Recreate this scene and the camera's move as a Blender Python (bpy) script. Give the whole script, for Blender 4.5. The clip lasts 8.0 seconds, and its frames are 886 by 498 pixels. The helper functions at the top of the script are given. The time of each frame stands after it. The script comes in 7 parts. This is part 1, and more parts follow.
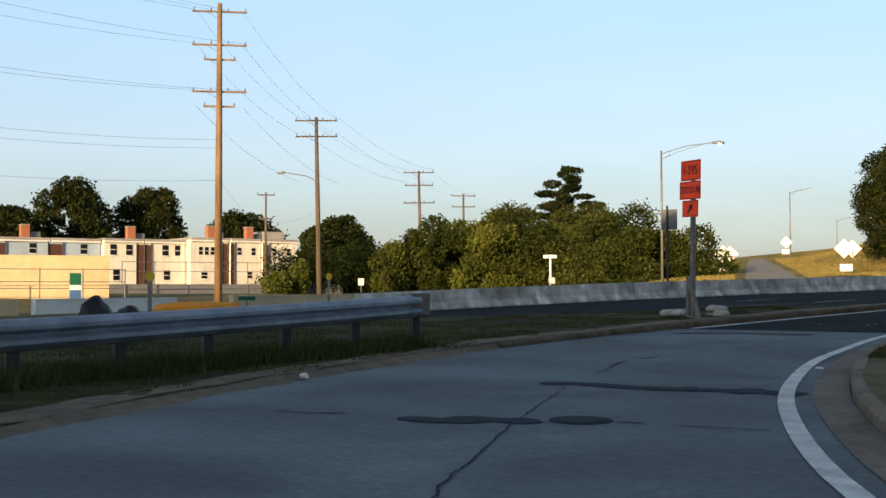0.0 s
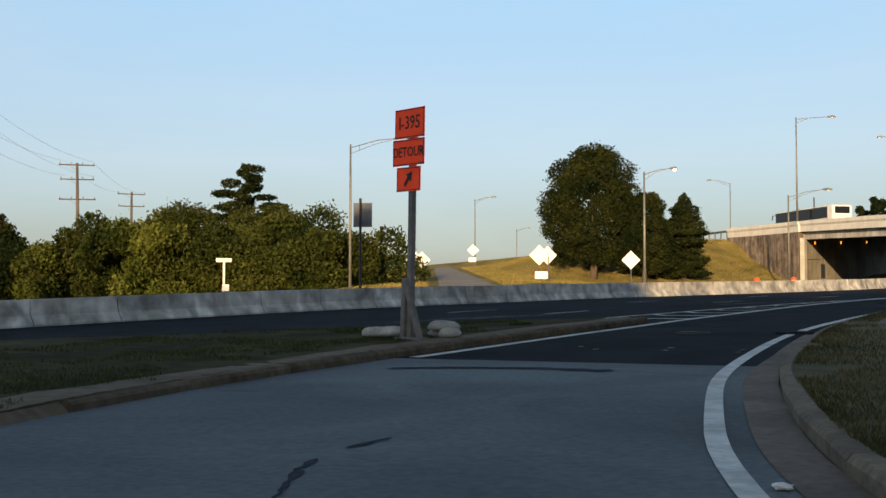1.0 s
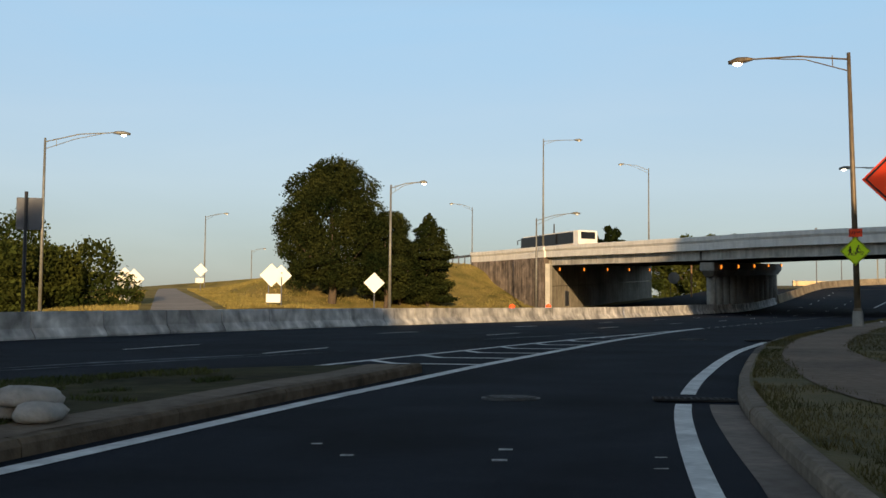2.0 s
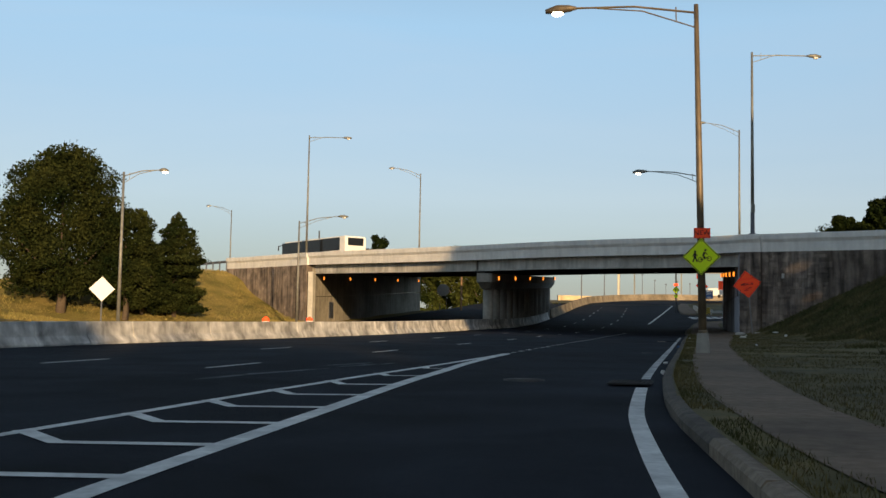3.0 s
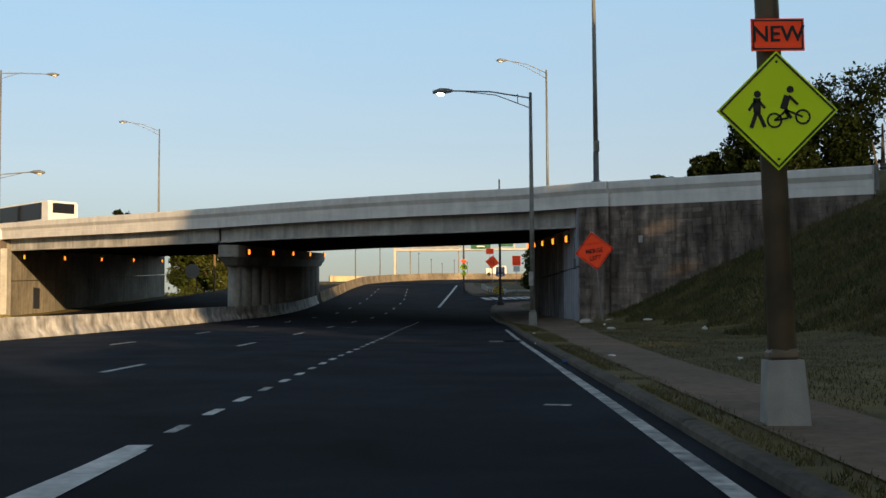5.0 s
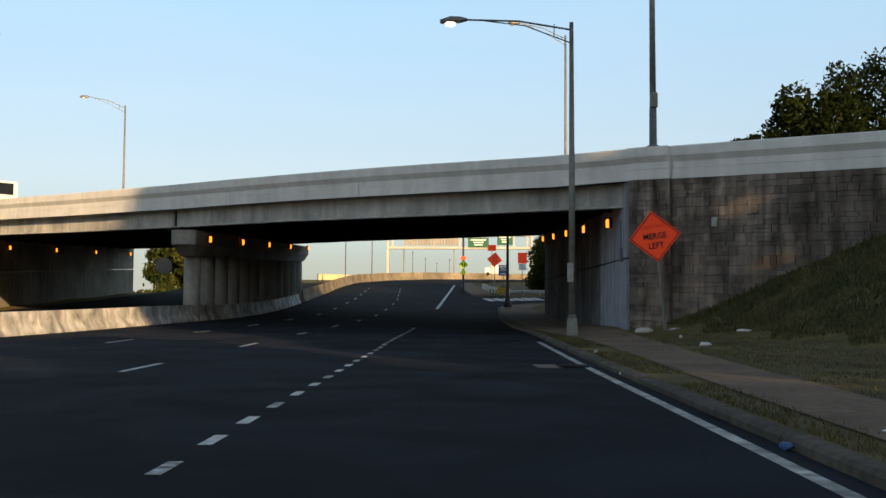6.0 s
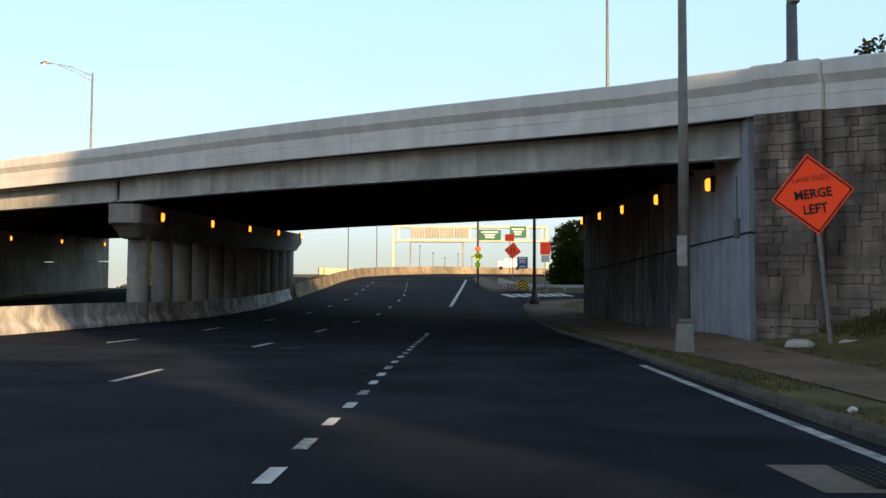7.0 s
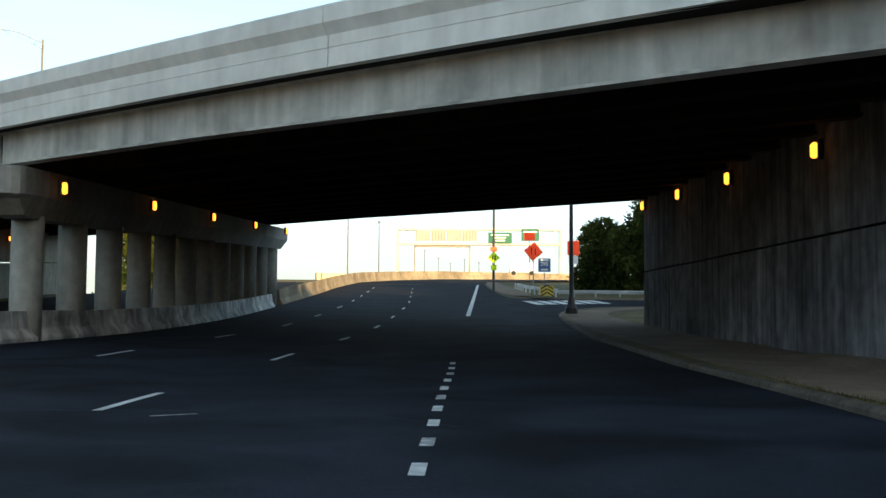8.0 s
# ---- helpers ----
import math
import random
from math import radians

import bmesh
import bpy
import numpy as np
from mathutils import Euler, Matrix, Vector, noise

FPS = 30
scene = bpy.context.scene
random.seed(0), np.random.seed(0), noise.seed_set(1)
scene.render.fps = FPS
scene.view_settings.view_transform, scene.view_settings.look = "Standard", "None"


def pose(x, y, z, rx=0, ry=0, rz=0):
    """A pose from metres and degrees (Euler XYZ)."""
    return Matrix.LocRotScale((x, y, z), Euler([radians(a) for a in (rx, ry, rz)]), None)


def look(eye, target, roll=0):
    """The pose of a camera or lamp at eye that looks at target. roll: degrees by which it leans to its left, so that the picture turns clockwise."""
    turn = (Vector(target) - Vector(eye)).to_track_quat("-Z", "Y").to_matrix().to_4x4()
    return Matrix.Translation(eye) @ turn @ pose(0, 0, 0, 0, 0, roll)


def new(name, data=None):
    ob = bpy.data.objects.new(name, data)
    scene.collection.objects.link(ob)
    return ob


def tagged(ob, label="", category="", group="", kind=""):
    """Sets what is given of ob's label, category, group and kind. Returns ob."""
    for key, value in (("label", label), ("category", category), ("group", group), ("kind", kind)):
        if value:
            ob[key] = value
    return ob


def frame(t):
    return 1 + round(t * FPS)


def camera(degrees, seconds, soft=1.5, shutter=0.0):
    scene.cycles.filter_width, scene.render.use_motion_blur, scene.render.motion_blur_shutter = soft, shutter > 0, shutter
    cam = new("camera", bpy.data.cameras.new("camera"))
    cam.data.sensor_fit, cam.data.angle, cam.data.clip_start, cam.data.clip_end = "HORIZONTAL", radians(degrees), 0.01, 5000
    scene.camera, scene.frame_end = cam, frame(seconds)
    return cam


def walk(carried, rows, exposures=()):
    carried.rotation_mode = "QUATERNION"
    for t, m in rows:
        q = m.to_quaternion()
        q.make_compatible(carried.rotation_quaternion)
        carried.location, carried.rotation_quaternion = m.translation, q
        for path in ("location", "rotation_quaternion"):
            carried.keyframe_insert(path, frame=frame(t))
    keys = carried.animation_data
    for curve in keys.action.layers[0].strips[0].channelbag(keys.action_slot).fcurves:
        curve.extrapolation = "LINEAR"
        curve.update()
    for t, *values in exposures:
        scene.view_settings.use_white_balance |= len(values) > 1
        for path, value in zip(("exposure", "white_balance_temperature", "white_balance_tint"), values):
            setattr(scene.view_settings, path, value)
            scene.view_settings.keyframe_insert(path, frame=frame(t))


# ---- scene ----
cam = camera(42.84, 8.0)
PATH = [
    (0, (-0.892, 0.895, 1.079), (-2.496, 2.087, 1.151), -0.06),
    (0.5, (-4.837, 4.380, 1.059), (-6.251, 5.792, 1.138), -0.19),
    (1, (-8.449, 8.548, 1.069), (-9.663, 10.135, 1.156), 0.01),
    (1.5, (-11.477, 13.066, 1.145), (-12.492, 14.784, 1.282), 0.17),
    (2, (-13.945, 17.897, 1.238), (-14.763, 19.718, 1.370), 0.51),
    (2.2, (-14.793, 19.959, 1.291), (-15.530, 21.813, 1.432), 0.67),
    (3.5, (-18.560, 34.357, 1.756), (-18.821, 36.334, 1.906), 0.69),
    (4, (-19.267, 39.932, 1.894), (-19.404, 41.922, 2.034), 0.16),
    (4.5, (-19.669, 45.867, 2.034), (-19.719, 47.862, 2.167), -0.01),
    (4.7, (-19.766, 48.350, 2.110), (-19.796, 50.346, 2.236), -0.55),
    (5.8, (-20.487, 62.328, 2.349), (-20.500, 64.323, 2.486), 0.25),
    (6, (-20.611, 65.009, 2.398), (-20.625, 67.005, 2.528), 0.27),
    (6.5, (-20.934, 71.873, 2.525), (-20.953, 73.870, 2.643), 0.51),
    (7, (-21.287, 78.810, 2.648), (-21.312, 80.806, 2.771), 0.28),
    (7.5, (-21.655, 85.914, 2.784), (-21.685, 87.909, 2.914), 0.62),
    (8, (-22.113, 93.314, 2.914), (-22.144, 95.309, 3.050), 0.38),
]
walk(cam, [(t, look(eye, target, roll)) for t, eye, target, roll in PATH], exposures=((0, 0.72, 6500, 10), (1, 0.46, 6500, 10), (2, 0.32, 6500, 10), (4.5, 0.34, 6650, 10), (6.2, 0.70, 6820, 11), (7, 0.96, 6550, 12), (7.5, 1.17, 6450, 7), (8, 1.46, 6450, 4)))

# ---- light ----
SUN_EL, SUN_AZ = 9.0, 153.0          # degrees; azimuth clockwise from +y, where the sun stands
world = bpy.data.worlds.new("sky")
scene.world = world
world.use_nodes = True
wn = world.node_tree
sky = wn.nodes.new("ShaderNodeTexSky")
sky.sky_type, sky.sun_disc = "NISHITA", False
sky.sun_elevation, sky.sun_rotation = radians(SUN_EL), radians(SUN_AZ)
sky.air_density, sky.dust_density, sky.ozone_density = 1.0, 1.2, 2.0
# pale haze that thickens towards the horizon, in front of the clear sky
tc = wn.nodes.new("ShaderNodeTexCoord")
sep = wn.nodes.new("ShaderNodeSeparateXYZ")
wn.links.new(tc.outputs["Generated"], sep.inputs[0])
ramp_n = wn.nodes.new("ShaderNodeValToRGB")
el = ramp_n.color_ramp.elements
el[0].position, el[0].color = 0.0, (0.22, 0.24, 0.28, 1)
el[1].position, el[1].color = 0.85, (0.075, 0.085, 0.095, 1)
e = el.new(0.06); e.color = (0.31, 0.34, 0.395, 1)
e = el.new(0.12); e.color = (0.46, 0.53, 0.625, 1)
e = el.new(0.27); e.color = (0.40, 0.63, 0.84, 1)
e = el.new(0.48); e.color = (0.19, 0.235, 0.27, 1)
wn.links.new(sep.outputs["Z"], ramp_n.inputs[0])
gain = wn.nodes.new("ShaderNodeMix")
gain.data_type, gain.blend_type = "RGBA", "MULTIPLY"
gain.inputs["Factor"].default_value = 1.0
gain.inputs["B"].default_value = (11.3, 11.1, 11.1, 1)
wn.links.new(ramp_n.outputs[0], gain.inputs["A"])
haze = wn.nodes.new("ShaderNodeMix")
haze.data_type = "RGBA"
haze.inputs["Factor"].default_value = 0.46
wn.links.new(sky.outputs[0], haze.inputs["A"])
# faint high wisps in the haze
stretch = wn.nodes.new("ShaderNodeMapping")
stretch.inputs["Scale"].default_value = (1.6, 2.2, 9.0)
wn.links.new(tc.outputs["Generated"], stretch.inputs["Vector"])
wisp = wn.nodes.new("ShaderNodeTexNoise")
wisp.inputs["Scale"].default_value, wisp.inputs["Detail"].default_value, wisp.inputs["Distortion"].default_value = 1.6, 6.0, 0.8
wn.links.new(stretch.outputs[0], wisp.inputs["Vector"])
thin_veil = wn.nodes.new("ShaderNodeMapRange")
thin_veil.inputs["From Min"].default_value, thin_veil.inputs["From Max"].default_value = 0.42, 0.75
thin_veil.inputs["To Min"].default_value, thin_veil.inputs["To Max"].default_value = 0.0, 0.30
wn.links.new(wisp.outputs["Fac"], thin_veil.inputs[0])
veil = wn.nodes.new("ShaderNodeMix")
veil.data_type = "RGBA"
veil.inputs["B"].default_value = (6.4, 7.0, 7.9, 1)
wn.links.new(thin_veil.outputs[0], veil.inputs["Factor"])
wn.links.new(gain.outputs["Result"], veil.inputs["A"])
wn.links.new(veil.outputs["Result"], haze.inputs["B"])
wn.nodes["Background"].inputs["Strength"].default_value = 0.105
wn.links.new(haze.outputs["Result"], wn.nodes["Background"].inputs[0])
sun_data = bpy.data.lights.new("sun", "SUN")
sun_data.energy, sun_data.angle, sun_data.color = 5.0, radians(0.5), (1.0, 0.68, 0.36)
sun = new("sun", sun_data)
_a, _e = radians(SUN_AZ), radians(SUN_EL)
sun.matrix_world = look((0, 0, 60), (-math.sin(_a) * math.cos(_e), -math.cos(_a) * math.cos(_e), 60 - math.sin(_e)))

# ---- materials ----
def mat(name, c1, c2=None, scale=6.0, rough=0.8, metal=0.0, bump=0.0, bscale=60.0, stain=0.0, sscale=0.35, rnd=0.0, island=False, spec=0.4, streak=0.0):
    """Two-scale procedural surface: fine grain between c1 and c2, broad stains, relief."""
    m = bpy.data.materials.new(name)
    m.use_nodes = True
    t = m.node_tree
    b = t.nodes["Principled BSDF"]
    b.inputs["Roughness"].default_value, b.inputs["Metallic"].default_value = rough, metal
    b.inputs["Specular IOR Level"].default_value = spec
    c2 = c2 or tuple(v * 0.8 for v in c1)
    co = t.nodes.new("ShaderNodeNewGeometry").outputs["Position"]
    n1 = t.nodes.new("ShaderNodeTexNoise")
    n1.inputs["Scale"].default_value, n1.inputs["Detail"].default_value = scale, 6.0
    t.links.new(co, n1.inputs["Vector"])
    r = t.nodes.new("ShaderNodeValToRGB")
    r.color_ramp.elements[0].position, r.color_ramp.elements[1].position = 0.3, 0.7
    r.color_ramp.elements[0].color, r.color_ramp.elements[1].color = (*c1, 1), (*c2, 1)
    t.links.new(n1.outputs["Fac"], r.inputs[0])
    out = r.outputs[0]
    def times(col, fac_out, lo, hi):
        mr = t.nodes.new("ShaderNodeMapRange")
        mr.inputs["From Min"].default_value, mr.inputs["From Max"].default_value = 0.3, 0.7
        mr.inputs["To Min"].default_value, mr.inputs["To Max"].default_value = lo, hi
        t.links.new(fac_out, mr.inputs[0])
        mx = t.nodes.new("ShaderNodeMix")
        mx.data_type, mx.blend_type = "RGBA", "MULTIPLY"
        mx.inputs["Factor"].default_value = 1.0
        t.links.new(col, mx.inputs["A"])
        t.links.new(mr.outputs[0], mx.inputs["B"])
        return mx.outputs["Result"]
    if stain:
        n2 = t.nodes.new("ShaderNodeTexNoise")
        n2.inputs["Scale"].default_value, n2.inputs["Detail"].default_value, n2.inputs["Distortion"].default_value = sscale, 8.0, 0.6
        t.links.new(co, n2.inputs["Vector"])
        out = times(out, n2.outputs["Fac"], 1 - stain, 1 + stain * 0.6)
    if streak:
        mp = t.nodes.new("ShaderNodeMapping")
        mp.inputs["Scale"].default_value = (1.2, 1.2, 0.12)
        t.links.new(co, mp.inputs["Vector"])
        n3 = t.nodes.new("ShaderNodeTexNoise")
        n3.inputs["Scale"].default_value, n3.inputs["Detail"].default_value = 2.2, 7.0
        t.links.new(mp.outputs[0], n3.inputs["Vector"])
        out = times(out, n3.outputs["Fac"], 1 - streak, 1 + streak * 0.3)
    if rnd:
        src_r = t.nodes.new("ShaderNodeNewGeometry").outputs["Random Per Island"] if island else t.nodes.new("ShaderNodeObjectInfo").outputs["Random"]
        mr = t.nodes.new("ShaderNodeMapRange")
        mr.inputs["To Min"].default_value, mr.inputs["To Max"].default_value = 1 - rnd, 1 + rnd
        t.links.new(src_r, mr.inputs[0])
        mx = t.nodes.new("ShaderNodeMix")
        mx.data_type, mx.blend_type = "RGBA", "MULTIPLY"
        mx.inputs["Factor"].default_value = 1.0
        t.links.new(out, mx.inputs["A"])
        t.links.new(mr.outputs[0], mx.inputs["B"])
        out = mx.outputs["Result"]
    t.links.new(out, b.inputs["Base Color"])
    if bump:
        nb = t.nodes.new("ShaderNodeTexNoise")
        nb.inputs["Scale"].default_value, nb.inputs["Detail"].default_value = bscale, 5.0
        t.links.new(co, nb.inputs["Vector"])
        bp = t.nodes.new("ShaderNodeBump")
        bp.inputs["Strength"].default_value, bp.inputs["Distance"].default_value = bump, 0.02
        t.links.new(nb.outputs["Fac"], bp.inputs["Height"])
        t.links.new(bp.outputs[0], b.inputs["Normal"])
    return m

def leaf_mat(name, c1, c2, scale, rnd):
    """Thin leaves: part of the light that falls on them goes through."""
    m = mat(name, c1, c2, scale, 0.9, rnd=rnd, island=True, spec=0.03)
    t = m.node_tree
    b = t.nodes["Principled BSDF"]
    tr = t.nodes.new("ShaderNodeBsdfTranslucent")
    t.links.new(b.inputs["Base Color"].links[0].from_socket, tr.inputs["Color"])
    mx = t.nodes.new("ShaderNodeMixShader")
    mx.inputs[0].default_value = 0.35
    t.links.new(b.outputs[0], mx.inputs[1])
    t.links.new(tr.outputs[0], mx.inputs[2])
    t.links.new(mx.outputs[0], t.nodes["Material Output"].inputs["Surface"])
    return m

def glow(name, col, strength):
    m = bpy.data.materials.new(name)
    m.use_nodes = True
    b = m.node_tree.nodes["Principled BSDF"]
    b.inputs["Base Color"].default_value = (*col, 1)
    b.inputs["Emission Color"].default_value, b.inputs["Emission Strength"].default_value = (*col, 1), strength
    return m

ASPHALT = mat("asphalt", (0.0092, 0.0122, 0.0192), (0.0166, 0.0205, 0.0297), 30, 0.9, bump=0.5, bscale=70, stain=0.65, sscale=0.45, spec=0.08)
def brighten_stretch(m, y0, y1, y2, gain):
    """Paints brighter light into the colour between y1 and y2; it fades in from y0 and stops at a joint."""
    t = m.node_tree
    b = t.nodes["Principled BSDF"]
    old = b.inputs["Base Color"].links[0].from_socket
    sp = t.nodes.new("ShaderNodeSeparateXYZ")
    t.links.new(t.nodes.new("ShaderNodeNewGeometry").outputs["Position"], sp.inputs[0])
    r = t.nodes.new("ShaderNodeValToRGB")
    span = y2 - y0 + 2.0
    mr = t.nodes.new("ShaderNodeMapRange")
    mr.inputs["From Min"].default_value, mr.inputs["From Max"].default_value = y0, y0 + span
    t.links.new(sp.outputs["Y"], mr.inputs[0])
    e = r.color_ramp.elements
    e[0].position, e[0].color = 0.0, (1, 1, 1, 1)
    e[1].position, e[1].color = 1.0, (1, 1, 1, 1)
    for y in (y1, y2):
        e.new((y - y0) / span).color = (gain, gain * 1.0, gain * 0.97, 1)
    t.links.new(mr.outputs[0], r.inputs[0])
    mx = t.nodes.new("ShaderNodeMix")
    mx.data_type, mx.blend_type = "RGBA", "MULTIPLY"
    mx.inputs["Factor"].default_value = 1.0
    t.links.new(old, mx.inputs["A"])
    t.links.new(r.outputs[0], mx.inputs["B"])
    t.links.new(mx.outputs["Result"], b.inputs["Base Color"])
# brighter light before the bridge, put into the asphalt colour
brighten_stretch(ASPHALT, 68, 90, 106, 1.45)
RAMP = mat("old_concrete_paving", (0.128, 0.160, 0.180), (0.185, 0.215, 0.23), 12, 0.85, bump=0.3, bscale=70, stain=0.38, sscale=0.3, spec=0.12)
GUTTER = mat("gutter_concrete", (0.155, 0.122, 0.095), (0.225, 0.185, 0.148), 9, 0.9, bump=0.3, stain=0.35, sscale=0.8)
KERB = mat("kerb_concrete", (0.15, 0.115, 0.08), (0.25, 0.20, 0.145), 10, 0.9, bump=0.4, stain=0.35, sscale=0.9, rnd=0.1)
WALK = mat("worn_pavement", (0.145, 0.102, 0.066), (0.22, 0.163, 0.112), 7, 0.95, bump=0.4, stain=0.3, sscale=0.5)
DIRTKERB = mat("dirty_tan_kerb", (0.10, 0.078, 0.055), (0.18, 0.145, 0.105), 6, 0.95, bump=0.6, bscale=30, stain=0.4, sscale=0.8, rnd=0.12, spec=0.1)
ISLE = mat("island_turf", (0.035, 0.038, 0.016), (0.090, 0.078, 0.040), 2.5, 0.95, bump=1.0, bscale=22, stain=0.5, sscale=0.5, spec=0.05)
DIRT = mat("dirt", (0.12, 0.09, 0.06), (0.20, 0.155, 0.11), 5, 0.95, bump=0.5, stain=0.3, sscale=0.5)
GROUND = mat("dry_lawn", (0.058, 0.056, 0.015), (0.165, 0.128, 0.042), 1.3, 0.95, bump=0.9, bscale=14, stain=0.4, sscale=0.09)
# dry grass whose golden colour also holds the low sun on the bank
SUNLIT_BANK = mat("sunlit_dry_bank_grass", (0.14, 0.125, 0.036), (0.30, 0.235, 0.08), 0.5, 0.95, bump=0.9, bscale=9, stain=0.35, sscale=0.12, spec=0.1)
SUNLITBLADE = mat("sunlit_dry_blades", (0.13, 0.12, 0.035), (0.30, 0.235, 0.08), 0.25, 0.9, rnd=0.3, island=True, spec=0.1)
SLOPEBLADE = mat("slope_blades", (0.044, 0.060, 0.020), (0.155, 0.126, 0.060), 0.45, 0.9, stain=0.4, sscale=1.6, rnd=0.4, island=True, spec=0.1)
SLOPE = mat("green_slope_grass", (0.046, 0.058, 0.020), (0.150, 0.122, 0.058), 0.6, 0.95, bump=0.9, bscale=12, stain=0.45, sscale=0.2, spec=0.1)
GREENBLADE = mat("green_blades", (0.030, 0.050, 0.015), (0.090, 0.095, 0.032), 0.7, 0.9, rnd=0.4, island=True, spec=0.1)
GRASS = mat("grass_blades", (0.048, 0.052, 0.017), (0.140, 0.116, 0.048), 0.45, 0.9, rnd=0.4, island=True, spec=0.1)
PALEROAD = mat("pale_concrete_road", (0.20, 0.185, 0.165), (0.27, 0.25, 0.225), 3, 0.9, stain=0.2)
PAINT = mat("road_paint", (0.58, 0.60, 0.58), (0.73, 0.74, 0.72), 14, 0.7, stain=0.32, sscale=2.2)
PAINT_CHIPPED = mat("chipped_road_paint", (0.10, 0.105, 0.11), (0.66, 0.67, 0.65), 11, 0.75, stain=0.3, sscale=6)
PAINT_WORN = mat("worn_road_paint", (0.20, 0.21, 0.21), (0.62, 0.63, 0.61), 5, 0.8, stain=0.5, sscale=1.5)
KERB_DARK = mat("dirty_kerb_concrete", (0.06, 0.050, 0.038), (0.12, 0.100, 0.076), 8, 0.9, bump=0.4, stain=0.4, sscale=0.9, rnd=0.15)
CRACK = mat("crack_sealant", (0.032, 0.042, 0.058), (0.062, 0.076, 0.095), 20, 0.95, spec=0.03)
# darker tan copy of the barrier colour, for segments past y 163
BARRIER_TAN = mat("tan_barrier_concrete", (0.20, 0.165, 0.115), (0.32, 0.27, 0.195), 2.2, 0.9, bump=0.4, stain=0.45, sscale=0.3, rnd=0.12, spec=0.1)
BARRIER = mat("barrier_concrete", (0.46, 0.455, 0.43), (0.74, 0.73, 0.70), 2.2, 0.9, bump=0.4, stain=0.55, sscale=1.1, rnd=0.16, streak=0.25, spec=0.15)
CONC = mat("bridge_concrete", (0.77, 0.755, 0.71), (0.83, 0.82, 0.78), 3, 0.85, bump=0.2, stain=0.12, sscale=0.7, streak=0.10)
GIRDER = mat("girder_paint", (0.50, 0.49, 0.45), (0.58, 0.57, 0.53), 3, 0.8, stain=0.3, sscale=0.6, streak=0.32, spec=0.2)
# near-black colour stands in for the deep shade under the deck
UNDERSHADE = mat("shaded_underside_steel", (0.012, 0.011, 0.011), (0.024, 0.022, 0.021), 3, 0.9, stain=0.3, spec=0.1)
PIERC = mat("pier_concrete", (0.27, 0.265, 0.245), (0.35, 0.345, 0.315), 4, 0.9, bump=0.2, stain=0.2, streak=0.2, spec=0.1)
# stained concrete, also darkened for the shade under the bridge
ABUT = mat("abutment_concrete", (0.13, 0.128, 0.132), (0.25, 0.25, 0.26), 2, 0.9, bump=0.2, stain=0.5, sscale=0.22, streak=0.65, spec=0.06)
# paler, bluer copy: skylight at the bridge mouth is put into the colour
ABUT_SKYLIT = mat("skylit_abutment_concrete", (0.34, 0.36, 0.41), (0.44, 0.46, 0.51), 2, 0.9, bump=0.2, stain=0.3, sscale=0.3, streak=0.3, spec=0.08)
STONE = mat("wall_stone", (0.165, 0.14, 0.125), (0.35, 0.285, 0.23), 1.3, 0.9, bump=0.8, bscale=16, stain=0.5, sscale=0.5, rnd=0.26, streak=0.75, spec=0.12)
MORTAR = mat("mortar", (0.13, 0.108, 0.092), (0.20, 0.165, 0.138), 8, 0.95, bump=0.4, streak=0.4, spec=0.1)
GALV = mat("galvanised_steel", (0.17, 0.17, 0.15), (0.25, 0.25, 0.225), 4, 0.55, metal=0.4, stain=0.2)
RAIL = mat("guardrail_steel", (0.24, 0.29, 0.36), (0.36, 0.41, 0.48), 3, 0.5, metal=0.5, stain=0.3, sscale=1.2)
DARKMET = mat("dark_metal", (0.035, 0.037, 0.04), (0.05, 0.05, 0.055), 5, 0.5, metal=0.3)
GREYMET = mat("sign_back", (0.12, 0.13, 0.15), (0.16, 0.17, 0.19), 3, 0.6, metal=0.3)
WOOD = mat("utility_wood", (0.20, 0.12, 0.06), (0.30, 0.19, 0.10), 8, 0.9, bump=0.3, stain=0.25, streak=0.4)
WOOD_GREY = mat("weathered_grey_wood", (0.10, 0.078, 0.058), (0.17, 0.135, 0.10), 8, 0.9, bump=0.3, stain=0.25, streak=0.4)
POSTWOOD = mat("grey_post_wood", (0.20, 0.19, 0.18), (0.29, 0.27, 0.25), 9, 0.9, bump=0.3, streak=0.4)
BARK = mat("bark", (0.07, 0.05, 0.035), (0.13, 0.10, 0.07), 9, 0.95, bump=0.8, bscale=18)
# fluorescent sheeting; colours above 1 paint it brighter than the light on it
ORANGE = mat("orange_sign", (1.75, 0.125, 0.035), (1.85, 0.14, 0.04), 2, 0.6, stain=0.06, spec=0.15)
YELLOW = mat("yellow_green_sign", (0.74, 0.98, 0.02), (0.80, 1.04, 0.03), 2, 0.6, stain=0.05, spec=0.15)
BLACK = mat("black_print", (0.012, 0.012, 0.012), (0.018, 0.018, 0.018), 5, 0.6)
PALE = mat("pale_sign", (0.84, 0.84, 0.78), (0.88, 0.88, 0.82), 2, 0.5)
WHITE = mat("white_paint", (0.78, 0.77, 0.73), (0.83, 0.82, 0.78), 2, 0.6, stain=0.12)
GREEN = mat("green_sign", (0.0, 0.085, 0.045), (0.0, 0.105, 0.055), 2, 0.5)
BLUE = mat("blue_sign", (0.04, 0.11, 0.28), (0.05, 0.13, 0.32), 2, 0.5)
BAG = mat("sandbag", (0.42, 0.40, 0.36), (0.54, 0.52, 0.48), 12, 0.9, bump=0.5, bscale=40, stain=0.3, sscale=2)
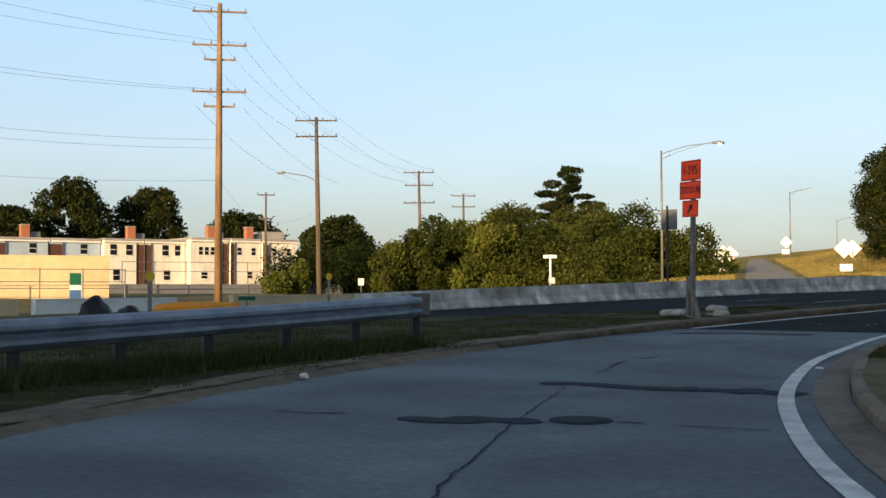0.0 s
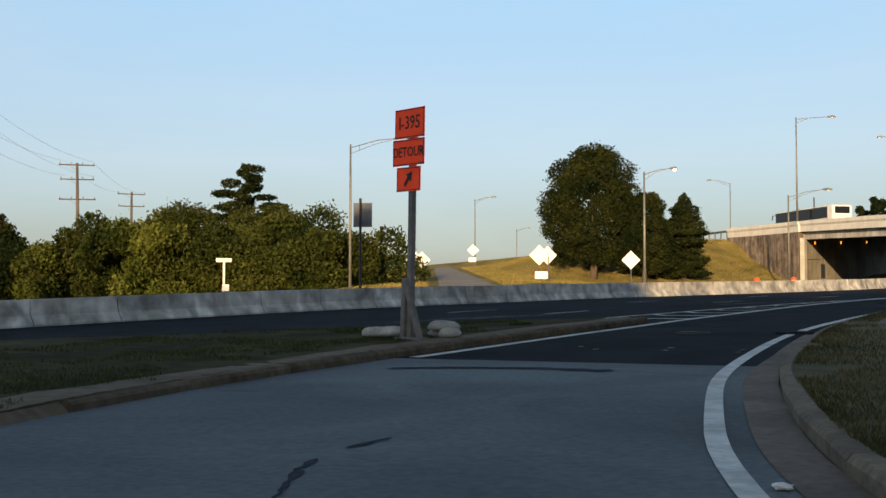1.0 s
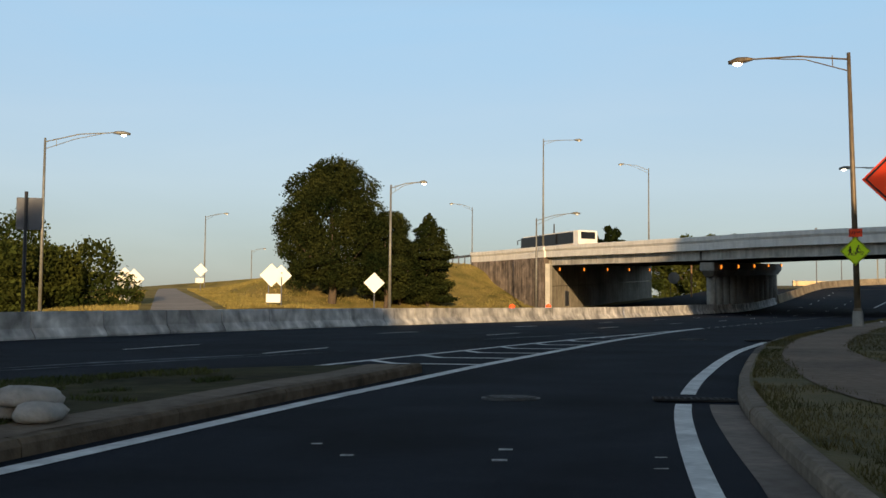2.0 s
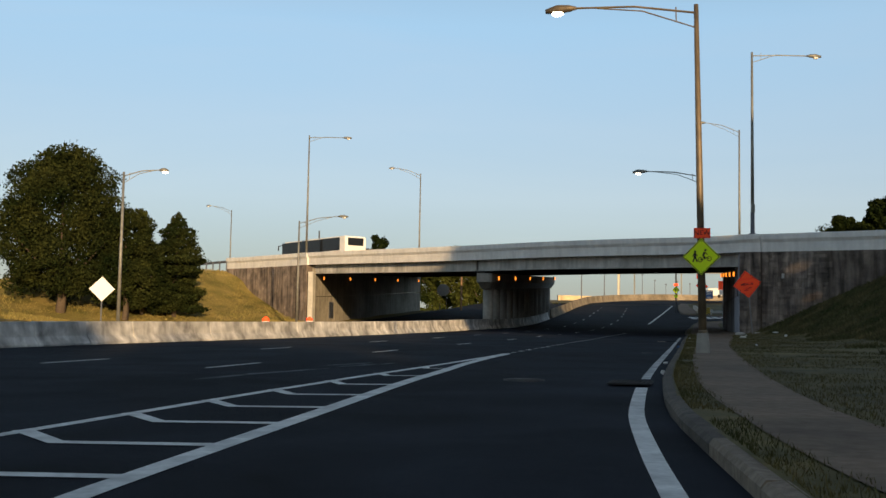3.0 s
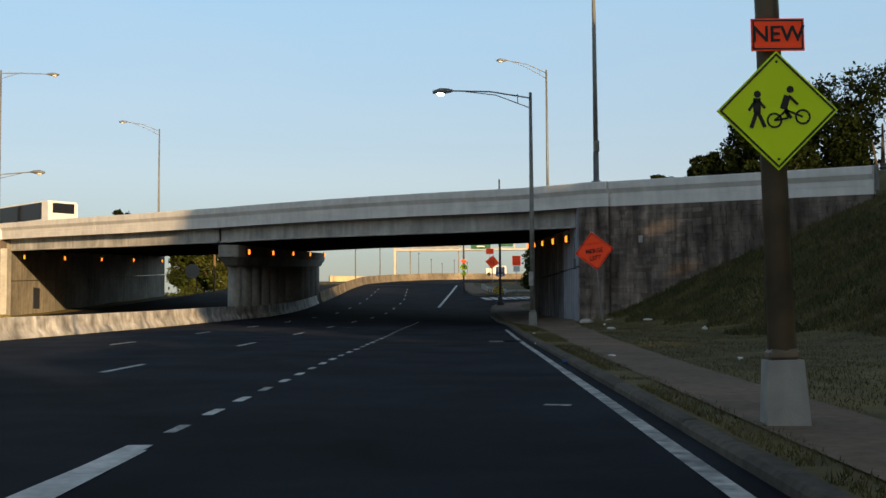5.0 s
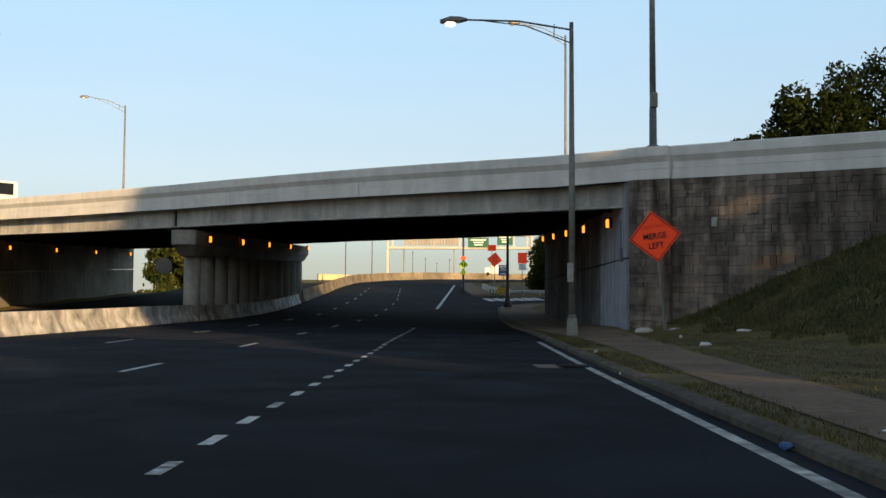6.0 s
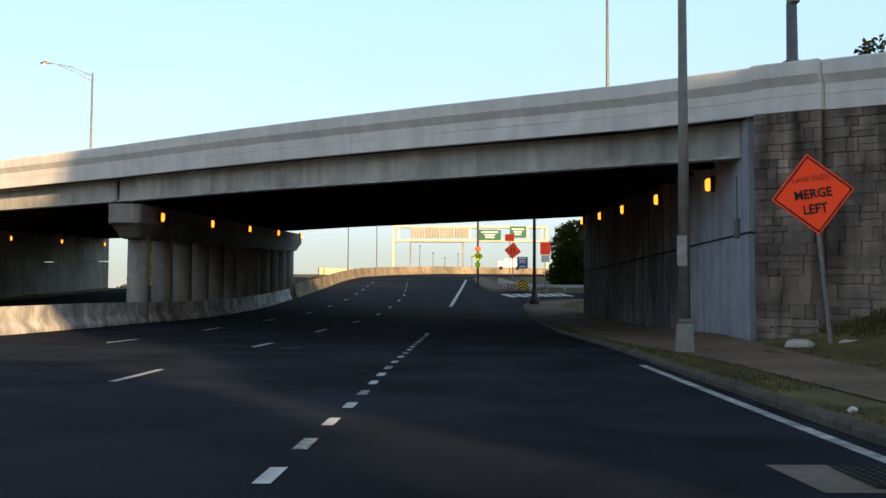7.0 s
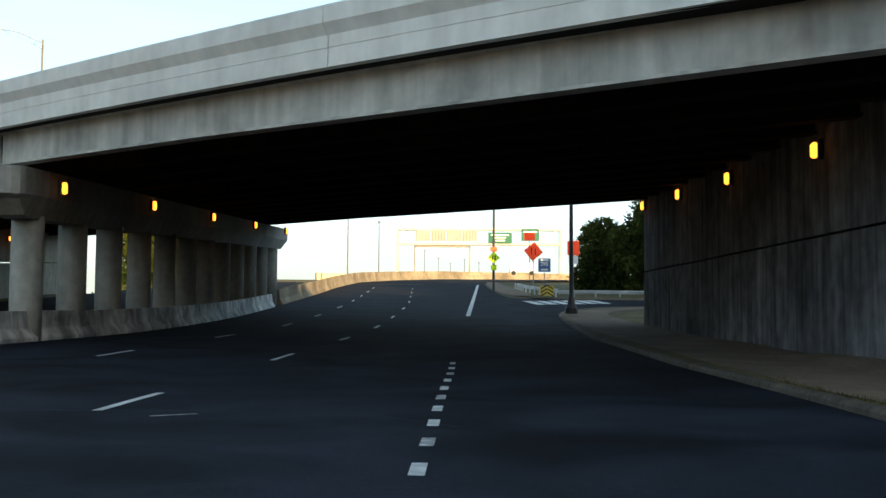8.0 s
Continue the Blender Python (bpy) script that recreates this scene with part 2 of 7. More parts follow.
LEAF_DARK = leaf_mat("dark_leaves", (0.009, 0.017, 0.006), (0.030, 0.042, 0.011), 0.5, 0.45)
LEAF_MID = leaf_mat("mid_green_leaves", (0.012, 0.023, 0.008), (0.052, 0.060, 0.017), 0.4, 0.5)
LEAF = leaf_mat("green_leaves", (0.018, 0.034, 0.009), (0.095, 0.105, 0.024), 0.22, 0.45)
LEAF_PALE = leaf_mat("pale_leaves", (0.06, 0.085, 0.016), (0.15, 0.165, 0.035), 0.4, 0.4)
AMBER = glow("amber_lamp", (1.0, 0.27, 0.025), 1.5)
LAMPGLOW = glow("lamp_glow", (1.0, 0.86, 0.66), 4.0)
GLASS = mat("dark_glass", (0.008, 0.009, 0.011), (0.012, 0.013, 0.016), 2, 0.15, spec=0.3)
TREAD = mat("tyre_rubber", (0.02, 0.02, 0.02), (0.03, 0.03, 0.03), 10, 0.9)

# ---- mesh helpers ----
def part(name, bm, material, parent=None, label="", smooth=False):
    me = bpy.data.meshes.new(name)
    bm.normal_update()
    bm.to_mesh(me)
    bm.free()
    me.materials.append(material)
    if smooth:
        for p in me.polygons:
            p.use_smooth = True
    ob = new(name, me)
    if parent is not None:
        ob.parent = parent
    if label:
        ob["label"] = label
    return ob

def mesh_part(name, verts, faces, material, parent=None, label="", smooth=False):
    me = bpy.data.meshes.new(name)
    me.from_pydata([tuple(v) for v in verts], [], faces)
    me.update()
    me.materials.append(material)
    if smooth:
        for p in me.polygons:
            p.use_smooth = True
    ob = new(name, me)
    if parent is not None:
        ob.parent = parent
    if label:
        ob["label"] = label
    return ob

def thing(name, at, label, category, group="", rz=0.0):
    ob = new(name)
    ob.matrix_basis = pose(*at, 0, 0, rz)
    return tagged(ob, label, category, group)

def box(bm, sx, sy, sz, at=(0, 0, 0), rot=(0, 0, 0), bevel=0.0):
    made = bmesh.ops.create_cube(bm, size=1.0, matrix=pose(*at, *rot) @ Matrix.Diagonal((sx, sy, sz, 1)))
    if bevel:
        edges = {e for v in made["verts"] for e in v.link_edges}
        bmesh.ops.bevel(bm, geom=list(edges), offset=bevel, segments=1, affect="EDGES", profile=0.5)
    return bm

def tube(bm, pts, radii, seg=8, cap=True):
    """A round bar along points, with a radius at each."""
    pts = [Vector(p) for p in pts]
    if not hasattr(radii, "__len__"):
        radii = [radii] * len(pts)
    rings = []
    for i, p in enumerate(pts):
        d = (pts[min(i + 1, len(pts) - 1)] - pts[max(i - 1, 0)]).normalized()
        u = d.cross(Vector((0.13, 0.31, 0.94)) if abs(d.z) < 0.9 else Vector((1, 0.1, 0))).normalized()
        v = d.cross(u)
        rings.append([bm.verts.new(p + radii[i] * (math.cos(6.2832 * k / seg) * u + math.sin(6.2832 * k / seg) * v)) for k in range(seg)])
    for a, b in zip(rings, rings[1:]):
        for k in range(seg):
            bm.faces.new((a[k], b[k], b[(k + 1) % seg], a[(k + 1) % seg]))
    if cap:
        bm.faces.new(rings[0])
        bm.faces.new(rings[-1][::-1])
    bmesh.ops.recalc_face_normals(bm, faces=bm.faces)
    return bm

def plate(bm, outline, thick, at=Matrix()):
    """A flat panel in the local xz plane, its front at y = 0 facing -y."""
    front = [bm.verts.new(at @ Vector((x, 0, z))) for x, z in outline]
    back = [bm.verts.new(at @ Vector((x, thick, z))) for x, z in outline]
    bm.faces.new(front)
    bm.faces.new(back[::-1])
    n = len(outline)
    for k in range(n):
        bm.faces.new((front[k], back[k], back[(k + 1) % n], front[(k + 1) % n]))
    bmesh.ops.recalc_face_normals(bm, faces=bm.faces)
    return bm

def ribbon(name, left, right, zf, material, dz=0.0, parent=None, cross=1):
    """A sheet between two polylines of equal length; zf(x, y) gives the height."""
    verts, faces = [], []
    for (xl, yl), (xr_, yr_) in zip(left, right):
        for k in range(cross + 1):
            f = k / cross
            x, y = xl + f * (xr_ - xl), yl + f * (yr_ - yl)
            verts.append((x, y, zf(x, y) + dz))
    w = cross + 1
    for i in range(len(left) - 1):
        for k in range(cross):
            a = i * w + k
            faces.append((a, a + 1, a + w + 1, a + w))
    return mesh_part(name, verts, faces, material, parent)

def extrude(bm, path, profile, closed=True, ends=True):
    """Sweeps a profile of (side, up) along a path of (x, y, z); side points to the path's right."""
    path = [Vector(p) for p in path]
    rings = []
    for i, p in enumerate(path):
        d = path[min(i + 1, len(path) - 1)] - path[max(i - 1, 0)]
        r = Vector((d.y, -d.x, 0)).normalized()
        rings.append([bm.verts.new(p + s * r + Vector((0, 0, u))) for s, u in profile])
    n = len(profile)
    for a, b in zip(rings, rings[1:]):
        for k in range(n if closed else n - 1):
            bm.faces.new((a[k], a[(k + 1) % n], b[(k + 1) % n], b[k]))
    if ends and closed:
        bm.faces.new(rings[0])
        bm.faces.new(rings[-1][::-1])
    bmesh.ops.recalc_face_normals(bm, faces=bm.faces)
    return bm

def text_part(words, size, material, parent, at, label="", squeeze=1.0, bold=0.0):
    """Lettering as a thin mesh in the local xz plane, facing -y."""
    cu = bpy.data.curves.new("lettering", "FONT")
    cu.body, cu.size, cu.align_x, cu.align_y, cu.extrude, cu.offset, cu.resolution_u = words, size, "CENTER", "CENTER", 0.002, bold, 2
    tmp = new("lettering_tmp", cu)
    me = bpy.data.meshes.new_from_object(tmp.evaluated_get(bpy.context.evaluated_depsgraph_get()))
    bpy.data.objects.remove(tmp)
    me.transform(pose(*at, 90, 0, 0) @ Matrix.Diagonal((squeeze, 1, 1, 1)))
    me.materials.clear()
    me.materials.append(material)
    ob = new("lettering", me)
    ob.parent = parent
    if label:
        ob["label"] = label
    return ob

def resample(pts, step):
    pts = np.array(pts, float)
    s = np.r_[0, np.cumsum(np.linalg.norm(np.diff(pts, axis=0), axis=1))]
    n = max(2, int(round(s[-1] / step)) + 1)
    q = np.linspace(0, s[-1], n)
    return np.stack([np.interp(q, s, pts[:, k]) for k in range(pts.shape[1])], 1)

def rounded(pts, step, passes=3):
    """Resampled and smoothed polyline."""
    p = resample(pts, step)
    for _ in range(passes * 4):
        p[1:-1] = 0.25 * p[:-2] + 0.5 * p[1:-1] + 0.25 * p[2:]
    return p

# ---- the lie of the land ----
ROAD_Y = (-60, 0, 8, 14, 20, 26, 34, 40, 48, 62, 79, 87, 95, 105, 122, 134, 147, 156, 190, 230, 275, 330, 400)
ROAD_Z = (-.3, -.23, -.22, -.15, -.02, .17, .43, .6, .78, 1.07, 1.37, 1.52, 1.68, 1.92, 2.4, 2.63, 3.11, 3.57, 5.56, 8.05, 10.46, 12.14, 12.6)
_yy = np.arange(-120, 460, 0.5)
_zz = np.convolve(np.pad(np.interp(_yy, ROAD_Y, ROAD_Z), 10, mode="edge"), np.ones(21) / 21, "valid")
# the lanes on this side ride a little higher than the barrier's foot, and dip under the bridge
_dz = np.interp(_yy, (32, 40, 48, 62, 79, 87, 95, 101.6, 105, 110, 116.6, 122, 134, 147), (0, .035, .082, .075, .07, .06, .05, .033, -.002, -.058, -.106, -.10, -.05, 0))
_zright = _zz + _dz
def zmid(y):
    """Height of the road along the barrier."""
    return float(np.interp(y, _yy, _zz))
def zr(y):
    """Height of the right-hand lanes."""
    return float(np.interp(y, _yy, _zright))
def zroad(x, y):
    f = min(max((x + 37.0) / 6.0, 0.0), 1.0)
    return zmid(y) + f * (zr(y) - zmid(y))

EDGE = rounded([(16, -1.9), (11, -1.2), (7, 0.0), (3.5, 1.4), (0.3, 3.0), (-2.6, 5.0), (-5.49, 7.58), (-7.03, 9.33), (-8.47, 11.09), (-9.50, 12.5), (-10.5, 14.05), (-11.34, 15.45), (-12.03, 16.6), (-12.88, 18.5), (-13.92, 20.85), (-14.53, 22.4), (-15.05, 24.1), (-15.49, 25.7), (-16.05, 27.8), (-16.74, 30.7), (-17.25, 33.9), (-17.74, 38.4), (-18.07, 42.2), (-18.17, 46), (-18.22, 50), (-18.21, 55), (-18.17, 60), (-18.13, 66), (-18.08, 75), (-18.05, 86), (-17.99, 93), (-17.94, 100), (-17.95, 109), (-18.2, 117), (-18.2, 130), (-17.7, 148), (-17.3, 155), (-16.3, 160.5), (-13.5, 164.6), (-8, 167), (6, 168)], 0.6, 1)
def offset(path, d):
    """Path moved d metres to its left."""
    p = np.array(path, float)
    t = np.gradient(p, axis=0)
    t /= np.linalg.norm(t, axis=1)[:, None]
    d = np.broadcast_to(d, len(p))[:, None]
    return p + d * np.stack([-t[:, 1], t[:, 0]], 1)
# right kerb: round the ramp, then along the road and into the side street
KERB_R = offset(EDGE, -np.interp(EDGE[:, 1], (0, 20, 25, 28, 31, 35, 39, 43, 48, 98, 112, 160), (0.72, 0.72, 0.71, 0.67, 0.62, 0.58, 0.50, 0.37, 0.31, 0.28, 0.45, 0.5)))
# left edge of the ramp, as far as the nose of the island
RAMP_L = rounded([(10, -12), (4, -9), (-2, -5), (-7.5, -0.6), (-11.3, 3.4), (-14.8, 8.2), (-17.6, 13), (-19.3, 17), (-20.2, 20.6), (-20.75, 24.5), (-21.25, 29.5), (-21.7, 34.4)], 0.6)
def x_kerb(y):
    k = KERB_R[KERB_R[:, 1] > 0]
    return float(np.interp(y, k[:, 1], k[:, 0]))
ISLAND_L = [(-44, -60), (-40, -20), (-36, 5), (-33, 14), (-30.3, 21.8), (-28, 25.2), (-25.8, 28.8), (-24.6, 31.6), (-22.6, 34.6)]
BARRIER_P = rounded([(-38.4, 24.5), (-38.45, 30), (-38.6, 45), (-38.2, 65), (-37.6, 75), (-36.9, 85), (-36.1, 95), (-35.35, 105), (-34.8, 115), (-34.25, 125), (-33.9, 135), (-33.8, 150), (-34.1, 170), (-35.2, 210), (-35, 235), (-31.5, 258), (-23, 277), (-9, 293), (20, 312)], 1.0)
def x_bar(y):
    k = BARRIER_P[:, 1] < 296
    return float(np.interp(y, BARRIER_P[k, 1], BARRIER_P[k, 0]))

# bridge: its near face runs from the right corner along B
B0, B, BN = Vector((-14.05, 105.98)), Vector((-0.754, 0.657)), Vector((0.657, 0.754))
DEPTH = 28.5
def zpar(s, n=0.0):
    """Underside of the near parapet, s metres along the face; the deck tilts up away from it."""
    u = min(max(s / 57.8, 0.0), 1.0)
    return 7.63 + (0.016 * s + 1.8 * u * (1 - u) if s > 0 else 0.037 * s) + 0.064 * n - float(np.interp(s, (-14, 0, 4, 28, 38, 47, 57.8, 72, 78), (0.0, 0.04, 0.17, 0.20, 0.07, -0.185, -0.575, -0.54, -0.59)))
def hpar(s):
    """Height of the near parapet."""
    return float(np.interp(s, (-14, 0, 10, 25, 45, 72), (1.13, 1.16, 1.22, 1.27, 1.31, 1.30)))
def deep(s):
    """Width of the deck, which flares towards its left end."""
    return float(np.interp(s, (0, 28.4, 57.8), (27.2, 33.2, 37.0)))
def bpt(s, n=0.0, z=0.0):
    p = B0 + float(s) * B + float(n) * BN
    return Vector((p.x, p.y, z))

def smooth01(v):
    v = np.clip(v, 0, 1)
    return v * v * (3 - 2 * v)

# centre of the slip road that climbs the bank
CLIMB = rounded([(-54, 71), (-57.4, 75.3), (-68.6, 89.4), (-81.1, 105.0), (-96.7, 124.6), (-115.3, 148.1), (-124, 160)], 2.0)
def zclimb(y):
    return float(np.interp(y, (68, 75.3, 89.4, 105, 124.6, 148.1, 165), (1.2, 1.9, 2.7, 3.5, 4.5, 5.7, 6.4)))

def zland(x, y):
    """Height of the open ground."""
    base = (zr if x > -18 else zmid)(min(max(y, -60), 400)) - 0.10
    if y > 260:
        base = min(base, 11.0)
    # right bank
    if x > -18:
        toe = float(np.interp(y, (-20, 20, 45, 60, 85, 95, 102, 110, 150), (11, -1, -8.4, -9.4, -9.9, -11.6, -13.0, -13.4, -12)))
        u = x - toe
        rise = max(0.0, 0.6 * (u + math.sqrt(u * u + 1.2)) / 2 - 0.06)
        rise = min(rise, 6.9 - 0.5 * math.exp(-max(0.0, rise - 6.0))) if rise > 6.0 else rise
        rise *= float(smooth01((y + 10) / 45)) if y < 40 else 1.0
        if y > 118:
            rise *= 1 - float(smooth01((y - 145 - 0.8 * max(0, x + 13)) / 8)) if x > -12 else 0
        up = base + 0.22
        wob = 0.05 * noise.noise((x * 0.5, y * 0.5, 0))
        return up + rise + (wob if x > x_kerb(y) + 2.5 else 0) + 0.02
    # left bank
    if x < -54:
        rel = Vector((x + 58, y - 144.5))
        al = rel.x * -0.754 + rel.y * 0.657
        n = rel.x * -0.657 + rel.y * -0.754
        s = al + 0.25 * min(n, 30) if n > 0 else al
        h = float(np.interp(s, (-40, -11.5, 0, 6, 12, 15, 19, 60), (1.6, 2.6, 3.2, 4.4, 6.4, 8.2, 9.2, 9.5)))
        h -= min(0.085 * max(0.0, n - 3), max(0.0, h - 2.0))
        if n < -30:
            h = h + (2.5 - h) * float(smooth01((-n - 30) / 8))
        k = float(smooth01((n - 50) / 30))
        h = h * (1 - k) + float(np.interp(x, (-140, -100, -66, -54), (0.9, 0.6, -0.1, -0.3))) * k
        w = float(smooth01((-54 - x) / 5)) if n > 1.0 or n < -38 else float(x < -60.5)
        z = base * (1 - w) + h * w + 0.12 * noise.noise((x * 0.12, y * 0.12, 3))
        if 66 < y < 172 and x > -140:
            near = float(smooth01((17 - math.sqrt(((CLIMB - (x, y)) ** 2).sum(1).min())) / 13))
            z += near * (zclimb(y) - z)
        return z
    return base - 0.1

_zland_open = zland
def zland(x, y):
    if y < 37 and x > -24:
        k = int(((KERB_R[:, 0] - x) ** 2 + (KERB_R[:, 1] - y) ** 2).argmin())
        t = KERB_R[min(k + 1, len(KERB_R) - 1)] - KERB_R[max(k - 1, 0)]
        if t[0] * (y - KERB_R[k, 1]) - t[1] * (x - KERB_R[k, 0]) > -2.0 or y < -1.5:
            return zr(y) - 0.2
    if -24 <= x < x_kerb(y) + 2.6 and y > 20:
        return zr(y) - 0.2
    return _zland_open(x, y)

# ---- ground, roads ----
def ground():
    xs = np.unique(np.r_[-3000, -1500, -700, -400, -250, -180, np.arange(-150, -54, 2.5), np.arange(-54, -20, 3.4), np.arange(-20, -6, 0.5), np.arange(-6, 30, 1.5), np.arange(30, 90, 6), 150, 300, 700, 1500, 3000])
    ys = np.unique(np.r_[-3000, -1500, -700, -300, -150, np.arange(-60, 172, 1.5), np.arange(172, 340, 5), 380, 450, 600, 1000, 1700, 3000])
    verts = []
    for y in ys:
        for x in xs:
            z = zland(float(np.clip(x, -200, 200)), float(np.clip(y, -60, 400)))
            verts.append((x, y, z))
    w = len(xs)
    faces = [(j * w + i, j * w + i + 1, (j + 1) * w + i + 1, (j + 1) * w + i) for j in range(len(ys) - 1) for i in range(w - 1)]
    ob = mesh_part("ground", verts, faces, GROUND, smooth=True)
    ob.data.materials.append(SUNLIT_BANK)
    ob.data.materials.append(SLOPE)
    for p in ob.data.polygons:
        c = p.center
        # left bank takes the copy with sunlight in its colour
        if c.x < -55 and 64 + 6 * noise.noise((c.x * 0.15, c.y * 0.1, 2)) < c.y < 175:
            p.material_index = 1
        elif c.x > -13.6 and c.z > zr(min(max(c.y, -60), 400)) + 0.55 + 0.25 * noise.noise((c.x * 0.4, c.y * 0.4, 1)) and c.y > 20:
            p.material_index = 2
    return tagged(ob, "patchy dry grass ground with banks beside the road", "ground", kind="structure")
ground()

def main_road():
    left, right = [], []
    for y in np.r_[np.arange(-60, 34.4, 2.0), 34.4]:
        left.append((x_bar(y) - 0.2 - max(0, 24 - y) * 0.3, y))
        right.append((float(np.interp(y, [p[1] for p in ISLAND_L], [p[0] for p in ISLAND_L])), y))
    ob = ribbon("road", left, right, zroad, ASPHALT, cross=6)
    left, right = [], []
    for y in np.arange(34.4, 226, 2.0):
        left.append((x_bar(y) - 0.2, y))
        xr_ = x_kerb(y) if y < 158 else float(np.interp(y, (158, 164, 168, 178, 181, 184, 190, 210, 226), (-16.5, -13.5, 4, 4, -16.5, -18.2, -18.6, -19.2, -19.2)))
        right.append((xr_, y))
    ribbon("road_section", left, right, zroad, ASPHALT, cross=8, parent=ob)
    left = [tuple(p) for p in resample([(-35.2, 226), (-35, 235), (-31.5, 258), (-23, 277), (-9, 293), (20, 312)], 2.0)]
    right = [tuple(p) for p in resample([(-19.2, 226), (-18.8, 233), (-16, 245), (-9, 255), (2, 264), (22, 276)], 1.0)]
    n = min(len(left), len(right))
    left = [tuple(p) for p in resample(left, 100 / n)][:n]
    q = np.linspace(0, len(right) - 1, len(left)).astype(int)
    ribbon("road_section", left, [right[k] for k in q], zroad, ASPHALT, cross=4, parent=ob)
    # new asphalt at the foot of the ramp
    ys = np.linspace(0, 1, 16)
    left = [(float(np.interp(y, RAMP_L[:, 1], RAMP_L[:, 0])), y) for y in 23.0 + 11.4 * ys]
    right = [(x_kerb(y), y) for y in 24.05 + 10.35 * ys]
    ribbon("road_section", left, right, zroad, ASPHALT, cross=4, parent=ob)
    return tagged(ob, "dark smooth asphalt road with worn white markings", "road", kind="structure")
main_road()

def ramp():
    left = [tuple(p) for p in resample(RAMP_L[RAMP_L[:, 1] < 22.8], 0.8)] + [(-20.52, 23.0)]
    k = KERB_R[(KERB_R[:, 1] < 23.9) & (KERB_R[:, 0] < 14)]
    k = np.r_[k, [(x_kerb(24.05), 24.05)]]
    q = np.linspace(0, len(k) - 1, len(left))
    right = [(float(np.interp(v, range(len(k)), k[:, 0])), float(np.interp(v, range(len(k)), k[:, 1]))) for v in q]
    return tagged(ribbon("ramp_road", left, right, zroad, RAMP, dz=-0.004, cross=8), "grey worn concrete ramp with dark patched cracks", "road", kind="structure")
ramp()

# opposing carriageway and climbing ramp beyond the barrier
left = [(-53.5, y) for y in range(20, 240, 4)]
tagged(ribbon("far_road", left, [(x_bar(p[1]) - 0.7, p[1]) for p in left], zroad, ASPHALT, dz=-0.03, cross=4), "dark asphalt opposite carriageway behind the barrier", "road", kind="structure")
def climb_road():
    c = CLIMB
    side = []
    for i in range(len(c)):
        d = c[min(i + 1, len(c) - 1)] - c[max(i - 1, 0)]
        d /= np.linalg.norm(d)
        side.append((d[1], -d[0]))
    side = np.array(side)
    half = np.linspace(2.0, 1.1, len(c))[:, None]
    def zf(x, y):
        return zland(x, y) + 0.1
    return tagged(ribbon("slip_road", c - half * side, c + half * side, zf, PALEROAD, cross=2), "pale concrete slip road climbing the grassy bank", "road", kind="structure")
climb_road()

# ---- markings ----
def line(name, path, width, label="", dz=0.007, material=None, step=0.8):
    p = resample(path, step) if step else np.array(path, float)
    return tagged(ribbon(name, offset(p, width / 2), offset(p, -width / 2), zroad, material or PAINT, dz=dz), label or "worn white painted road line", "road marking", kind="structure")

for y0, y1, w in ((-5, 31.2, 0.185), (31.8, 47.3, 0.19), (49.25, 72.0, 0.16), (71.5, 99.5, 0.135)):
    line("edge_line", EDGE[(EDGE[:, 1] > y0) & (EDGE[:, 1] < y1) & (EDGE[:, 0] < 12)], w, material=PAINT_WORN if y0 > 40 else PAINT)
RAMPLINE = ((20, 25, 30, 36, 42, 46.8, 50.5, 54, 58, 61.5), (-19.9, -20.45, -20.98, -21.43, -21.74, -22.03, -22.20, -22.45, -22.60, -22.66))
GORE = ((26, 33, 40, 44, 47, 50.5, 55, 61.5), (-24.8, -24.3, -23.72, -23.46, -23.22, -23.04, -22.83, -22.70))
line("ramp_line", [(float(np.interp(y, *RAMPLINE)), y) for y in np.arange(23.2, 61.6, 1.28)], 0.23)
line("gore_line", [(float(np.interp(y, *GORE)), y) for y in np.arange(28, 61.4, 1.85)], 0.17)
line("gore_tip", [(-22.68, 60.3), (-22.69, 61.9)], 0.22, dz=0.011)
for yb in (36.2, 38.1, 40.0, 41.9, 43.9, 46.1, 48.6, 51.6):
    xu, xl = float(np.interp(yb, *GORE)), float(np.interp(yb, *RAMPLINE))
    line("gore_bar", [(xu, yb + 0.75), (xu + 0.35 * (xl - xu), yb), (xl, yb + 0.25)], 0.2, step=None, dz=0.009)
DOTS = ((62, 73, 80, 86.5, 93, 101.6, 109, 116.6, 125), (-22.69, -22.67, -22.62, -22.54, -22.48, -22.42, -22.34, -22.26, -22.15))
for k in range(33):
    y = 62.85 + 1.67 * k
    jit = 0.03 * math.sin(k * 5.3)
    line("lane_dot", [(float(np.interp(v, *DOTS)) + 0.4 * jit, v) for v in (y + jit, y + 0.67 - 0.5 * jit)], 0.115 + 0.4 * abs(jit), step=None, material=PAINT if k % 3 else PAINT_CHIPPED)
line("far_line", [(-21.7, 153.4), (-21.1, 180), (-20.1, 223)], 0.25)
LANE1 = ((40, 50, 61, 73, 85, 96, 107, 118, 140, 170, 215), (-27.2, -26.8, -26.45, -26.32, -26.22, -26.15, -26.18, -26.08, -25.6, -25.6, -27.2))
LANE2 = ((30, 50, 62, 74, 87, 97, 108, 119, 131, 140, 170, 215), (-31.6, -30.6, -30.2, -30.25, -30.35, -30.35, -30.4, -30.15, -30.05, -29.6, -29.7, -31.2))
